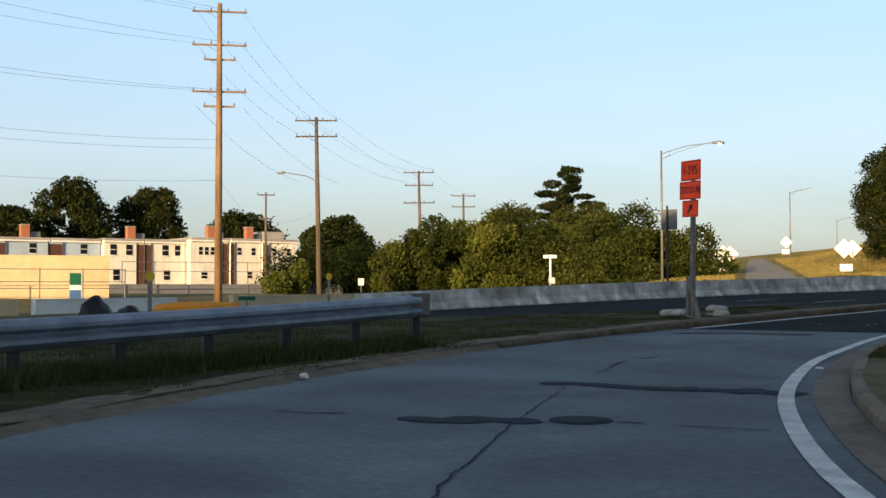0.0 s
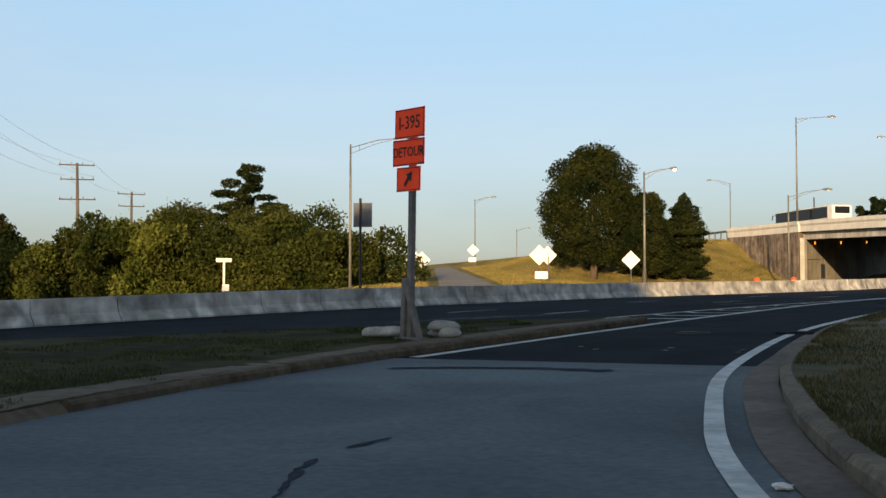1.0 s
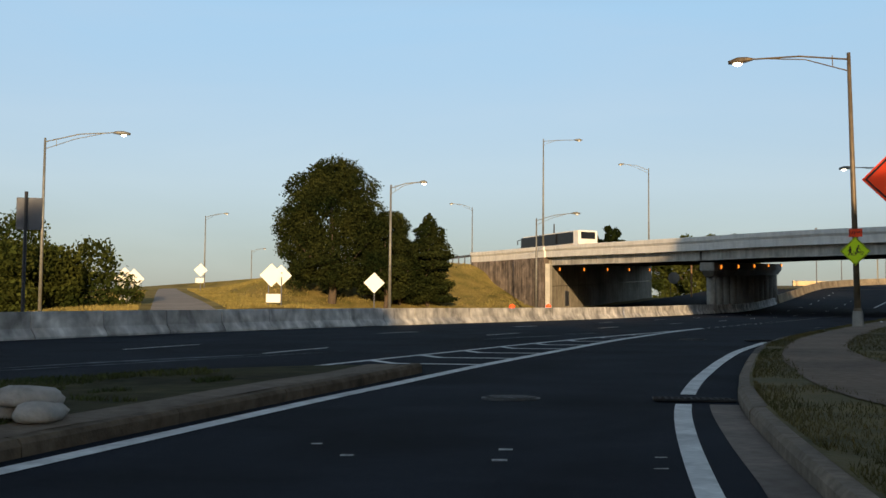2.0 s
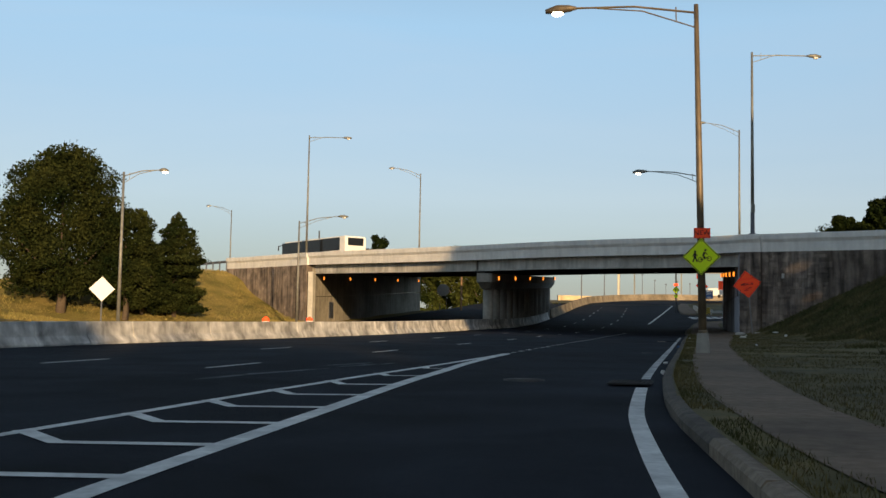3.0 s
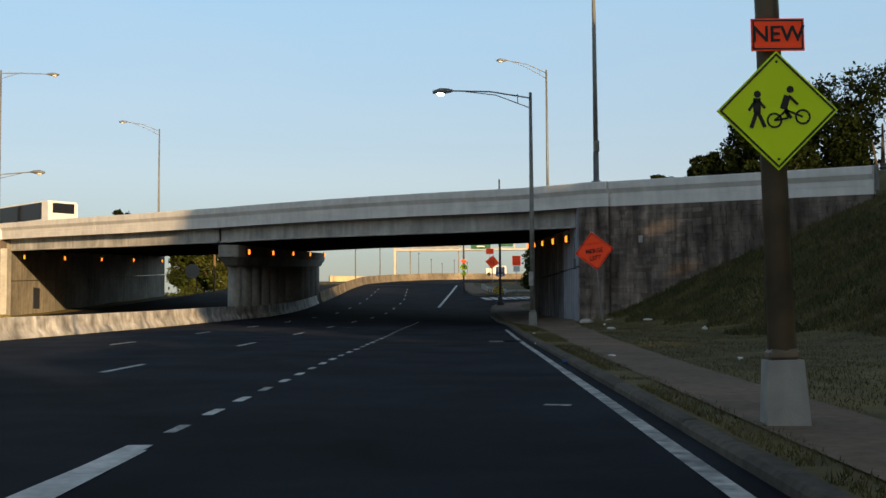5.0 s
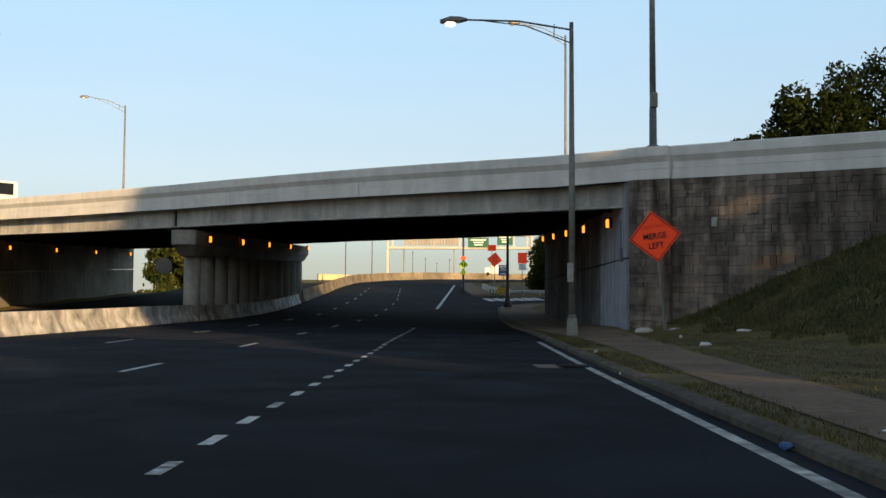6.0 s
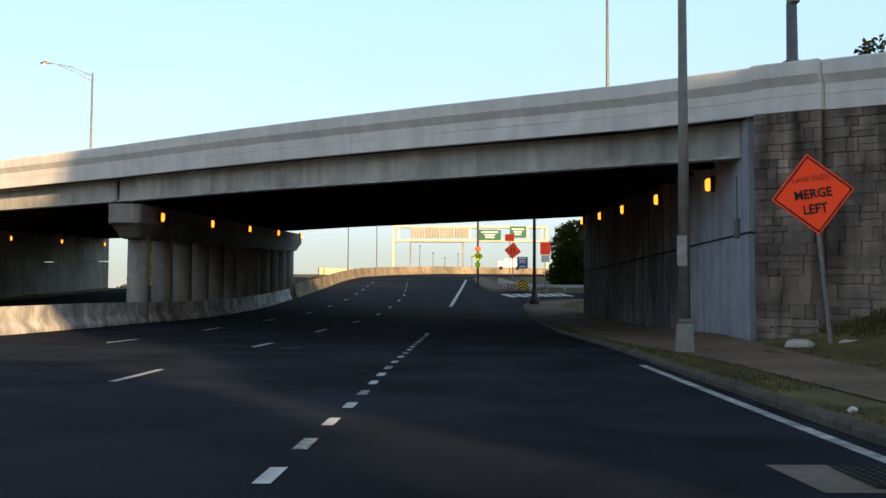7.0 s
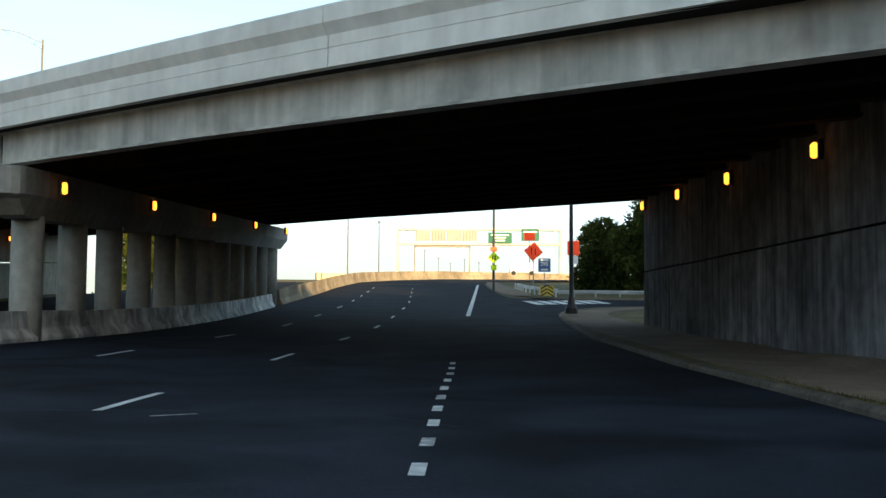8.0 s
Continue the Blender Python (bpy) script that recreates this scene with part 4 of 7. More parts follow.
for at, h, arm, hd, up in ((bpt(57.8, 0.0, 9.75), 13.3, 4.6, 12, -0.05), (bpt(-0.9, 0.05, 8.68), 12.1, 4.6, 12, -0.05), (Vector((-51.9, 172.0, 9.6)), 13.3, 4.2, 190, 0.85), (Vector((-12.5, 144.5, 9.3)), 13.45, 4.2, 190, 0.85), (Vector((-91, 202, 9.3)), 12.5, 4.2, 190, 0.8)):
    street_lamp(tuple(at), h, arm, hd, "tall slender lamp post standing on the bridge", lit=False, name="bridge_lamp", base=False, rise=up)
    if abs(at[0] + 13.4) < 1.0:
        post = bpy.data.objects[[o.name for o in bpy.data.objects if o.name.startswith("bridge_lamp")][-1]]
        part("pole_foot", tube(bmesh.new(), [(0, 0, -0.05), (0, 0, 0.1), (0, 0, 0.14), (0, 0, 1.5)], [0.24, 0.24, 0.14, 0.13], 10), GREYMET, post, "dark steel pole foot")
        part("control_box", box(bmesh.new(), 0.22, 0.26, 0.55, (0, -0.1, 1.75), bevel=0.03), GALV, post)

# ---- foliage ----
def leaf_mesh(name, blobs, count, size, material, parent=None, seed=1, shell=0.45, flat=0.0):
    """Many small bent leaf clumps scattered through ellipsoids given as (x, y, z, rx, ry, rz)."""
    rng = np.random.default_rng(seed)
    vol = np.array([b[3] * b[4] * b[5] for b in blobs]) ** 0.7
    pick = rng.choice(len(blobs), count, p=vol / vol.sum())
    bl = np.array(blobs, float)[pick]
    d = rng.normal(size=(count, 3))
    d /= np.linalg.norm(d, axis=1)[:, None]
    r = (shell + (1 - shell) * rng.random(count) ** 0.5) * (1 + 0.13 * rng.normal(size=count))
    p = bl[:, :3] + d * r[:, None] * bl[:, 3:]
    u = rng.normal(size=(count, 3)) * (1, 1, 1 - flat)
    u /= np.linalg.norm(u, axis=1)[:, None]
    v = np.cross(u, rng.normal(size=(count, 3)))
    v /= np.linalg.norm(v, axis=1)[:, None]
    s = size * (0.55 + 0.9 * rng.random(count))[:, None]
    n = np.cross(u, v)
    co = np.stack([p - u * s, p - 0.1 * n * s + v * s * 0.5, p + u * s, p + 0.25 * n * s - v * s * 0.5], 1).reshape(-1, 3)
    me = bpy.data.meshes.new(name)
    me.vertices.add(len(co))
    me.vertices.foreach_set("co", co.ravel().astype(np.float32))
    me.loops.add(4 * count)
    me.loops.foreach_set("vertex_index", np.arange(4 * count, dtype=np.int32))
    me.polygons.add(count)
    me.polygons.foreach_set("loop_start", np.arange(0, 4 * count, 4, dtype=np.int32))
    me.update(calc_edges=True)
    me.materials.append(material)
    ob = new(name, me)
    if parent is not None:
        ob.parent = parent
    return ob

def crown_blobs(w, h, z0, n, seed, puff=1.0):
    """Clumps on an egg-shaped crown w wide and h high that begins at z0."""
    rng = random.Random(seed)
    out = []
    for k in range(n):
        f = (k + 0.5) / n
        prof = max(0.25, math.sqrt(max(0.0, 1 - ((f - 0.38) / (0.55 if f < 0.38 else 0.64)) ** 2)))
        a = k * 2.4 + rng.uniform(-0.4, 0.4)
        rad = 0.5 * w * prof * rng.uniform(0.35, 0.72) * (2 - puff) ** 0.6
        r = puff * 0.5 * w * rng.uniform(0.26, 0.48) * (0.55 + 0.45 * prof)
        out.append((rad * math.cos(a), rad * math.sin(a), z0 + h * f, r, r, r * rng.uniform(0.7, 0.95)))
    return out

def tree(at, w, h, z0, leaves, size, material, label, seed, name="tree", n=26, trunk=None, group="", puff=1.0):
    ob = thing(name, at, label, "tree", group)
    rng = random.Random(seed)
    t = trunk or 0.035 * (h + z0) ** 0.9
    top = z0 + 0.7 * h
    part("trunk", tube(bmesh.new(), [(0, 0, -0.3), (0.1, 0.05, z0 * 0.6), (0.2 * rng.uniform(-1, 1), 0.1, z0 + 0.25 * h), (0.3 * rng.uniform(-1, 1), 0, top)], [t * 1.25, t, t * 0.7, t * 0.2], 9), BARK, ob, smooth=True)
    for k in range(5):
        a = k * 1.3 + rng.uniform(-0.3, 0.3)
        zz = z0 + h * rng.uniform(0.02, 0.4)
        part("limb", tube(bmesh.new(), [(0, 0, zz - 0.5), (0.2 * w * math.cos(a), 0.2 * w * math.sin(a), zz + 0.1 * h), (0.36 * w * math.cos(a), 0.36 * w * math.sin(a), zz + 0.25 * h)], [t * 0.45, t * 0.3, t * 0.1], 6), BARK, ob, smooth=True)
    leaf_mesh("crown", crown_blobs(w, h, z0, n, seed, puff), leaves, size, material, ob, seed)
    return ob

def conifer(at, w, h, leaves, label, seed):
    """Broad cone of drooping boughs that begins just over the ground."""
    ob = thing("conifer_tree", at, label, "tree", "trees on the bank")
    rng = random.Random(seed)
    part("trunk", tube(bmesh.new(), [(0, 0, -0.3), (0.05, 0, h * 0.5), (0, 0, h * 0.97)], [0.24, 0.16, 0.03], 8), BARK, ob, smooth=True)
    blobs = []
    for k in range(46):
        f = (k + 0.5) / 46
        a = k * 2.4 + rng.uniform(-0.4, 0.4)
        reach = 0.5 * w * (1 - f * f) ** 0.9 * rng.uniform(0.55, 1.2) + 0.15
        z = 0.7 + (h - 0.9) * f
        if k % 3 == 0:
            part("bough", tube(bmesh.new(), [(0, 0, z + 0.2), (0.8 * reach * math.cos(a), 0.8 * reach * math.sin(a), z - 0.05)], [0.06, 0.02], 5), BARK, ob)
        blobs.append((0.62 * reach * math.cos(a), 0.62 * reach * math.sin(a), z, 0.42 * reach + 0.15, 0.42 * reach + 0.15, rng.uniform(0.35, 0.7)))
    leaf_mesh("crown", blobs, leaves, 0.14, LEAF_MID, ob, seed, flat=0.3)
    return ob

# the big tree on the bank and its neighbours
tree((-76.4, 127.0, zland(-76.4, 127.0)), 13.0, 13.2, 2.3, 76000, 0.14, LEAF_MID, "large dense dark green tree on the grassy bank", 4, n=130, puff=0.62, group="trees on the bank")
tree((-71.0, 129.6, zland(-71.0, 129.6)), 7.2, 9.0, 1.6, 24000, 0.14, LEAF_MID, "dark green tree growing beside a larger tree", 7, n=60, puff=0.66, group="trees on the bank")
conifer((-68.2, 134.5, zland(-68.2, 134.5)), 8.0, 10.6, 26000, "pointed dark green conifer on the grassy bank", 9)
conifer((-71.0, 133.0, zland(-71.0, 133.0)), 7.4, 8.0, 20000, "low broad dark green conifer on the bank", 11)

# woodland edge behind the barrier
def woodland():
    rng = random.Random(5)
    blobs, pale, dim = [], [], []
    for k in range(150):
        f = k / 149
        x, y = -114 + 41.5 * f + rng.uniform(-4, 3), 67 + 11.5 * f + rng.uniform(-3, 6)
        topz = float(np.interp(f, (0, 0.25, 0.5, 0.62, 0.8, 0.95, 1.0), (6.0, 7.4, 9.0, 9.4, 8.2, 7.6, 5.0)))
        z = 1.2 + (topz - 2.0) * rng.random()
        r = rng.uniform(1.1, 2.0)
        # left end gets dark leaves: shade on the recessed trees is put into colour
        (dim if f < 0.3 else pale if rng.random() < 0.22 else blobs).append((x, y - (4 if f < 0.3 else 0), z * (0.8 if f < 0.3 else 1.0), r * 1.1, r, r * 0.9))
    for k in range(30):
        blobs.append((rng.uniform(-79, -71.5), rng.uniform(74, 82), rng.uniform(1.4, 5.6), 1.7, 1.7, 1.4))
    for k in range(46):
        f = k / 45
        low = f < 0.55
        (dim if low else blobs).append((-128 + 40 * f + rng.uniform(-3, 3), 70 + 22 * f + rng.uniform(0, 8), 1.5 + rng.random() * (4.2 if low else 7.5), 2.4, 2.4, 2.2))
    ob = tagged(leaf_mesh("woodland", blobs, 165000, 0.17, LEAF, seed=3), "dense mixed green bushes and trees behind the barrier", "woodland", kind="stuff")
    leaf_mesh("light_foliage", pale, 30000, 0.17, LEAF_PALE, ob, seed=6)
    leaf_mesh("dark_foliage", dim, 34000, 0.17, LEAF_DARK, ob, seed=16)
woodland()

def pine(at, h):
    ob = thing("pine_tree", at, "tall dark pine with layered open branches", "tree")
    part("trunk", tube(bmesh.new(), [(0, 0, -0.3), (0.1, 0, h * 0.5), (0, 0, h)], [0.35, 0.25, 0.05], 8), BARK, ob, smooth=True)
    rng = random.Random(3)
    blobs = []
    for k in range(22):
        z = h * (0.42 + 0.56 * k / 21)
        a = k * 2.2
        reach = (6.0 if k % 4 < 2 else 3.6) * (1 - 0.72 * max(0, (z / h - 0.55) / 0.45)) * rng.uniform(0.7, 1.1)
        part("branch", tube(bmesh.new(), [(0, 0, z - 0.5), (reach * math.cos(a), reach * math.sin(a), z + 0.1)], [0.08, 0.03], 5), BARK, ob)
        blobs.append((0.72 * reach * math.cos(a), 0.72 * reach * math.sin(a), z + 0.2, 0.40 * reach + 0.1, 0.40 * reach + 0.1, rng.uniform(0.35, 0.6)))
        if k % 2:
            blobs.append((0.2 * reach * math.cos(a + 1), 0.2 * reach * math.sin(a + 1), z, 0.6, 0.6, 0.6))
    leaf_mesh("needles", blobs, 15000, 0.18, LEAF_MID, ob, 8, flat=0.45)
    return ob
pine((-110.8, 103, 2.0), 15.2)

for k, (x, y, z, w, h, z0) in enumerate(((-178, 60, 1.5, 15, 13, 3), (-180, 74, 1.5, 13, 13, 3), (-170, 48, 1.5, 10, 9, 2), (-176, 88, 1.5, 15, 10, 2), (-168, 30, 1.5, 9, 12, 4), (-160, 98, 1.5, 12, 9, 2), (-150, 88, 1.5, 9, 8, 1))):
    tree((x, y, z), w, h, z0, 16000, 0.3, LEAF_MID, "dark leafy tree standing behind the row houses", 30 + k, n=20, group="trees behind the houses")
for k, (x, y, w, h, z0) in enumerate(((7.4, 150, 11.5, 11.4, 0.9), (17.5, 151, 14, 15.0, 1.2), (-1.4, 152, 5.6, 6.8, 0.2), (2.4, 152, 6.5, 8.6, 0.3), (27, 153, 14, 14, 2), (13, 157, 15, 15.0, 1.0))):
    tree((x, y, 7.6), w, h, z0, 20000, 0.19, LEAF_DARK, "dark leafy tree above the bridge wing wall", 50 + k, n=40, puff=0.75, group="trees above the bridge")
for k, (x, y, z, w, h) in enumerate(((-97, 255, 6, 7, 13.5), (-79, 250, 6, 7.5, 15), (-84, 256, 6, 5, 13.5), (-67.5, 252, 7, 8, 10), (-62.5, 250, 7, 8.5, 11), (-57.5, 251, 7, 8, 11), (-54, 256, 7, 8, 12))):
    tree((x, y, z), w, h, 1, 6000, 0.32, LEAF_DARK if k < 3 else LEAF, "distant round tree seen beyond the bridge", 60 + k, n=18, group="distant trees")
for k, (x, y, w, h, z0) in enumerate(((-4.5, 193, 9, 9.0, 0.2), (0.5, 188, 10, 11.0, 0.2), (-8.6, 201, 7.5, 6.2, 0.2), (6, 186, 10, 10, 0.2), (-3, 199, 10, 8.5, 0.2))):
    tree((x, y, zland(x, y)), w, h, z0, 13000, 0.2, LEAF, "leafy green tree beside the side street", 70 + k, n=24, group="trees by the side street")
tagged(leaf_mesh("far_hedge", [(-66 + 2.1 * k, 232 + 3 * math.sin(k), 5.2 + 0.8 * math.sin(k * 1.7), 2.2, 2, 1.9) for k in range(14)], 12000, 0.3, LEAF, seed=12), "far green hedge seen under the bridge", "hedge", kind="stuff")

# unseen trees added behind and beside the road, out of view, to shade it
for k in range(10):
    p, q = -42 + 7.0 * k, -46 + 3 * math.sin(k * 2.1)
    x, y = 0.891 * p - 0.454 * q, 0.454 * p + 0.891 * q
    tree((x, y, 0), 11, 15.5, 5.5 + 1.5 * math.sin(k * 1.7), 3800, 0.75, LEAF, "unseen leafy tree added behind the ramp to cast shade", 90 + k, n=24, group="shade trees")
for k in range(7):
    p, q = 26.6 + 7.5 * k, 26 + 4 * math.sin(k * 1.3)
    x, y = 0.891 * p - 0.454 * q, 0.454 * p + 0.891 * q
    tree((x, y, zland(x, y) - 0.2), 11, 20, 0.8, 10000, 0.75, LEAF, "unseen leafy tree added on the bank to cast shade", 110 + k, n=24, group="shade trees")

# two low unseen trees, added to shade the verge
for k, (p, q) in enumerate(((11.5, 23.0), (17.0, 24.0))):
    x, y = 0.891 * p - 0.454 * q, 0.454 * p + 0.891 * q
    tree((x, y, zland(x, y) - 0.2), 8, 9, 0.6, 5000, 0.6, LEAF, "unseen bushy tree added on the bank to cast shade", 140 + k, n=20, group="shade trees")
# second unseen row, added to close a lit gap on the bridge
for k in (0, 2, 3, 4, 5):
    p, q = 30.5 + 7.5 * k, 37 + 3 * math.sin(k * 1.9)
    x, y = 0.891 * p - 0.454 * q, 0.454 * p + 0.891 * q
    tree((x, y, zland(x, y) - 0.2), 10, 19, 1.0, 9000, 0.75, LEAF, "unseen leafy tree added on the bank to cast shade", 130 + k, n=24, group="shade trees")

# ---- signs ----
def diamond(r):
    return [(0, -r), (r, 0), (0, r), (-r, 0)]
def rect(w, h):
    return [(-w / 2, -h / 2), (w / 2, -h / 2), (w / 2, h / 2), (-w / 2, h / 2)]
def frame_band(bm, outline, inset, width, y=-0.006):
    """A printed border: a closed band inside an outline."""
    def shrink(d):
        n = len(outline)
        out = []
        for k in range(n):
            a, b, c = Vector(outline[k - 1]), Vector(outline[k]), Vector(outline[(k + 1) % n])
            e1, e2 = (b - a).normalized(), (c - b).normalized()
            bis = Vector((-(e1.y + e2.y), e1.x + e2.x)).normalized()
            s = abs(bis.dot(Vector((-e1.y, e1.x))))
            out.append(b + bis * d / s)
        return out
    o, i = shrink(inset), shrink(inset + width)
    vo, vi = [bm.verts.new((p.x, y, p.y)) for p in o], [bm.verts.new((p.x, y, p.y)) for p in i]
    for k in range(len(o)):
        bm.faces.new((vo[k], vo[(k + 1) % len(o)], vi[(k + 1) % len(o)], vi[k]))
    return bm

def lane_sign(at, words, label, tilt=0.0, rz=0.0, post=None, zc=3.4, r=0.86, lean=0.0):
    """Orange diamond warning sign on a wooden post."""
    ob = thing("warning_sign", at, label, "road sign", "orange warning signs", rz=rz)
    part("post", tube(bmesh.new(), [(lean, 0.05, -0.2), (0, 0.06, zc + 0.5)], 0.05, 6), post or POSTWOOD, ob, "weathered wooden post")
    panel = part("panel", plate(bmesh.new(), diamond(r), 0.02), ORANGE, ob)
    panel.matrix_basis = pose(0, 0, zc, 0, tilt, 0)
    part("border", frame_band(bmesh.new(), diamond(r), 0.03, 0.035), BLACK, panel)
    for k, (w, s) in enumerate(words):
        z = (len(words) - 1) * 0.16 - k * 0.32 * (r / 0.86)
        text_part(w, s, BLACK, panel, (0, -0.008, z), bold=0.03 * s if s > 0.2 else 0.0, squeeze=0.9)
    return ob
lane_sign((-14.45, 38.7, zr(38.7) + 0.1), (("ROAD", 0.26), ("WORK", 0.26), ("AHEAD", 0.26)), "orange diamond road work sign on a post", zc=3.1, rz=10)
lane_sign((-13.85, 102.4, zr(102.4) + 0.2), (("LANE ENDS", 0.17), ("MERGE", 0.28), ("LEFT", 0.28)), "orange diamond merge sign leaning by the stone wall", tilt=-8, zc=3.2, lean=0.35, rz=-4)

def detour_sign():
    ob = thing("detour_sign", (-21.9, 25.05, zr(25) + 0.08), "orange detour sign on a grey wooden post with braces", "road sign", rz=-14)
    part("post", box(bmesh.new(), 0.13, 0.10, 4.1, (0.02, 0.07, 2.0), (0, 1.2, 0), bevel=0.008), POSTWOOD, ob)
    for nm, w, h, z, x in (("top_panel", 0.92, 0.56, 4.16, 0.04), ("middle_panel", 0.98, 0.50, 3.61, 0.0), ("arrow_panel", 0.74, 0.46, 3.10, 0.0)):
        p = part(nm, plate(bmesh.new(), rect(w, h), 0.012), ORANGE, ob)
        p.matrix_basis = pose(x, 0, z, 0, 1.5, 0)
        part("border", frame_band(bmesh.new(), rect(w, h), 0.015, 0.018), BLACK, p)
        if nm == "top_panel":
            text_part("I-395", 0.36, BLACK, p, (0, -0.006, 0), bold=0.004, squeeze=0.92)
        elif nm == "middle_panel":
            text_part("DETOUR", 0.27, BLACK, p, (0, -0.006, 0), bold=0.004, squeeze=0.9)
        else:
            ar = part("arrow", plate(bmesh.new(), [(-0.035, -0.17), (0.035, -0.17), (0.035, 0.02), (0.095, 0.02), (0, 0.19), (-0.095, 0.02), (-0.035, 0.02)], 0.002), BLACK, p)
            ar.matrix_basis = pose(0, -0.008, 0, 0, 42, 0) @ Matrix.Diagonal((1.2, 1, 1, 1))
    part("brace", box(bmesh.new(), 0.12, 0.09, 1.25, (-0.12, 0.0, 0.6), (0, 3, 0), bevel=0.008), POSTWOOD, ob)
    part("brace", box(bmesh.new(), 0.12, 0.09, 1.35, (0.26, -0.06, 0.55), (0, -22, 0), bevel=0.008), POSTWOOD, ob)
    part("foot", box(bmesh.new(), 0.9, 0.14, 0.12, (0.1, 0.0, 0.06), bevel=0.01), POSTWOOD, ob)
detour_sign()

def sandbag(at, rz, w=0.62, label="dirty white sandbag lying at the foot of the sign"):
    bm = bmesh.new()
    bmesh.ops.create_uvsphere(bm, u_segments=14, v_segments=8, radius=1)
    rng = random.Random(int(at[0] * 100))
    for v in bm.verts:
        k = 1 + 0.15 * noise.noise(v.co * 1.7 + Vector((rng.random() * 9, 0, 0)))
        v.co = Vector((math.copysign(abs(v.co.x) ** 0.7, v.co.x) * w / 2 * k, math.copysign(abs(v.co.y) ** 0.8, v.co.y) * 0.21 * k, (max(v.co.z, -0.55) + 0.55) * 0.12 * k))
    ob = part("sandbag", bm, BAG, smooth=True)
    ob.matrix_basis = pose(*at, 0, 0, rz)
    return tagged(ob, label, "sandbag", "sandbags at the sign")
zi = zr(25) + 0.19
for x, y, dz, rz in ((-22.85, 25.25, 0, 5), (-22.4, 25.2, 0.02, -20), (-21.72, 25.95, 0, 40), (-21.45, 25.75, 0.0, 120), (-21.62, 25.8, 0.13, 60)):
    sandbag((x, y, zi + dz), rz)
for x, y, rz in ((-14.3, 102.0, 10), (-13.2, 102.1, -30)):
    sandbag((x, y, zr(102) + 0.2), rz, 0.6, "white sandbag lying on the grass by the sign post")

# lamp post with the yellow crossing sign
street_lamp((-17.05, 62.2, zr(62.2) + 0.12), 10.1, 4.5, 176, "weathered brown steel street lamp on a concrete plinth", rise=0.34, lean=-1.1, metal=mat("brown_steel", (0.13, 0.105, 0.075), (0.22, 0.17, 0.11), 3, 0.55, metal=0.4, stain=0.3, streak=0.3))
def crossing_sign(at, r, label, far=False):
    ob = thing("crossing_sign", at, label, "road sign", rz=0)
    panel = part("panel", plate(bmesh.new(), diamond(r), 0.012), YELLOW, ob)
    part("border", frame_band(bmesh.new(), diamond(r), 0.015, 0.018), BLACK, panel)
    def bar(a, b, w=0.03, name="symbol_bar"):
        a, b = Vector(a), Vector(b)
        d = (b - a).normalized()
        n = Vector((-d.y, d.x)) * w / 2
        part(name, plate(bmesh.new(), [tuple(a - n), tuple(b - n), tuple(b + n), tuple(a + n)], 0.002, Matrix.Translation((0, -0.008, 0))), BLACK, panel)
    def ring(c, r0, r1, name="symbol_ring"):
        bm = bmesh.new()
        vo = [bm.verts.new((c[0] + r1 * math.cos(k * 0.3927), -0.008, c[1] + r1 * math.sin(k * 0.3927))) for k in range(16)]
        if r0:
            vi = [bm.verts.new((c[0] + r0 * math.cos(k * 0.3927), -0.008, c[1] + r0 * math.sin(k * 0.3927))) for k in range(16)]
            for k in range(16):
                bm.faces.new((vo[k], vo[(k + 1) % 16], vi[(k + 1) % 16], vi[k]))
        else:
            bm.faces.new(vo)
        part(name, bm, BLACK, panel)
    if not far:
        # walking symbol and bicycle symbol, as plain bars and rings
        ring((-0.175, 0.145), 0, 0.032)
        bar((-0.18, 0.11), (-0.18, -0.02), 0.065)
        bar((-0.185, -0.01), (-0.235, -0.155), 0.034)
        bar((-0.175, -0.01), (-0.115, -0.15), 0.034)
        bar((-0.19, 0.09), (-0.255, 0.0), 0.024)
        bar((-0.17, 0.09), (-0.11, 0.02), 0.024)
        ring((-0.03, -0.09), 0.052, 0.07)
        ring((0.22, -0.06), 0.052, 0.07)
        bar((-0.03, -0.09), (0.08, 0.0), 0.018)
        bar((0.08, 0.0), (0.22, -0.06), 0.018)
        bar((0.09, -0.07), (0.08, 0.02), 0.018)
        bar((-0.03, -0.09), (0.09, -0.07), 0.018)
        bar((0.09, 0.13), (0.05, 0.01), 0.06)
        bar((0.10, 0.13), (0.18, 0.05), 0.024)
        bar((0.06, 0.0), (0.12, -0.07), 0.03)
        ring((0.115, 0.185), 0, 0.032)
        for z in (r - 0.1, -r + 0.1):
            ring((0, z), 0, 0.012)
    else:
        bar((-0.1, 0.2), (-0.1, -0.2), 0.1)
        bar((0.12, 0.2), (0.12, -0.2), 0.1)
    return ob
crossing_sign((-17.1, 62.02, 4.04), 0.535, "yellow-green diamond crossing sign with black symbols on the lamp post")
def plate_sign(name, at, w, h, material, label, words="", size=0.2, post=0.0, rz=0.0, border=True, postmat=None):
    ob = thing(name, at, label, "road sign", rz=rz)
    p = part("panel", plate(bmesh.new(), rect(w, h), 0.012), material, ob)
    if border:
        part("border", frame_band(bmesh.new(), rect(w, h), 0.012, 0.014), BLACK, p)
    if words:
        text_part(words, size, BLACK, p, (0, -0.006, 0), bold=0.004)
    if post:
        part("post", tube(bmesh.new(), [(0, 0.05, -post), (0, 0.05, h / 2)], 0.035, 6), postmat or GREYMET, ob)
    return ob
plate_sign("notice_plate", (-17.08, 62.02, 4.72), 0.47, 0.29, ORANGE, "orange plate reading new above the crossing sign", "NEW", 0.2)
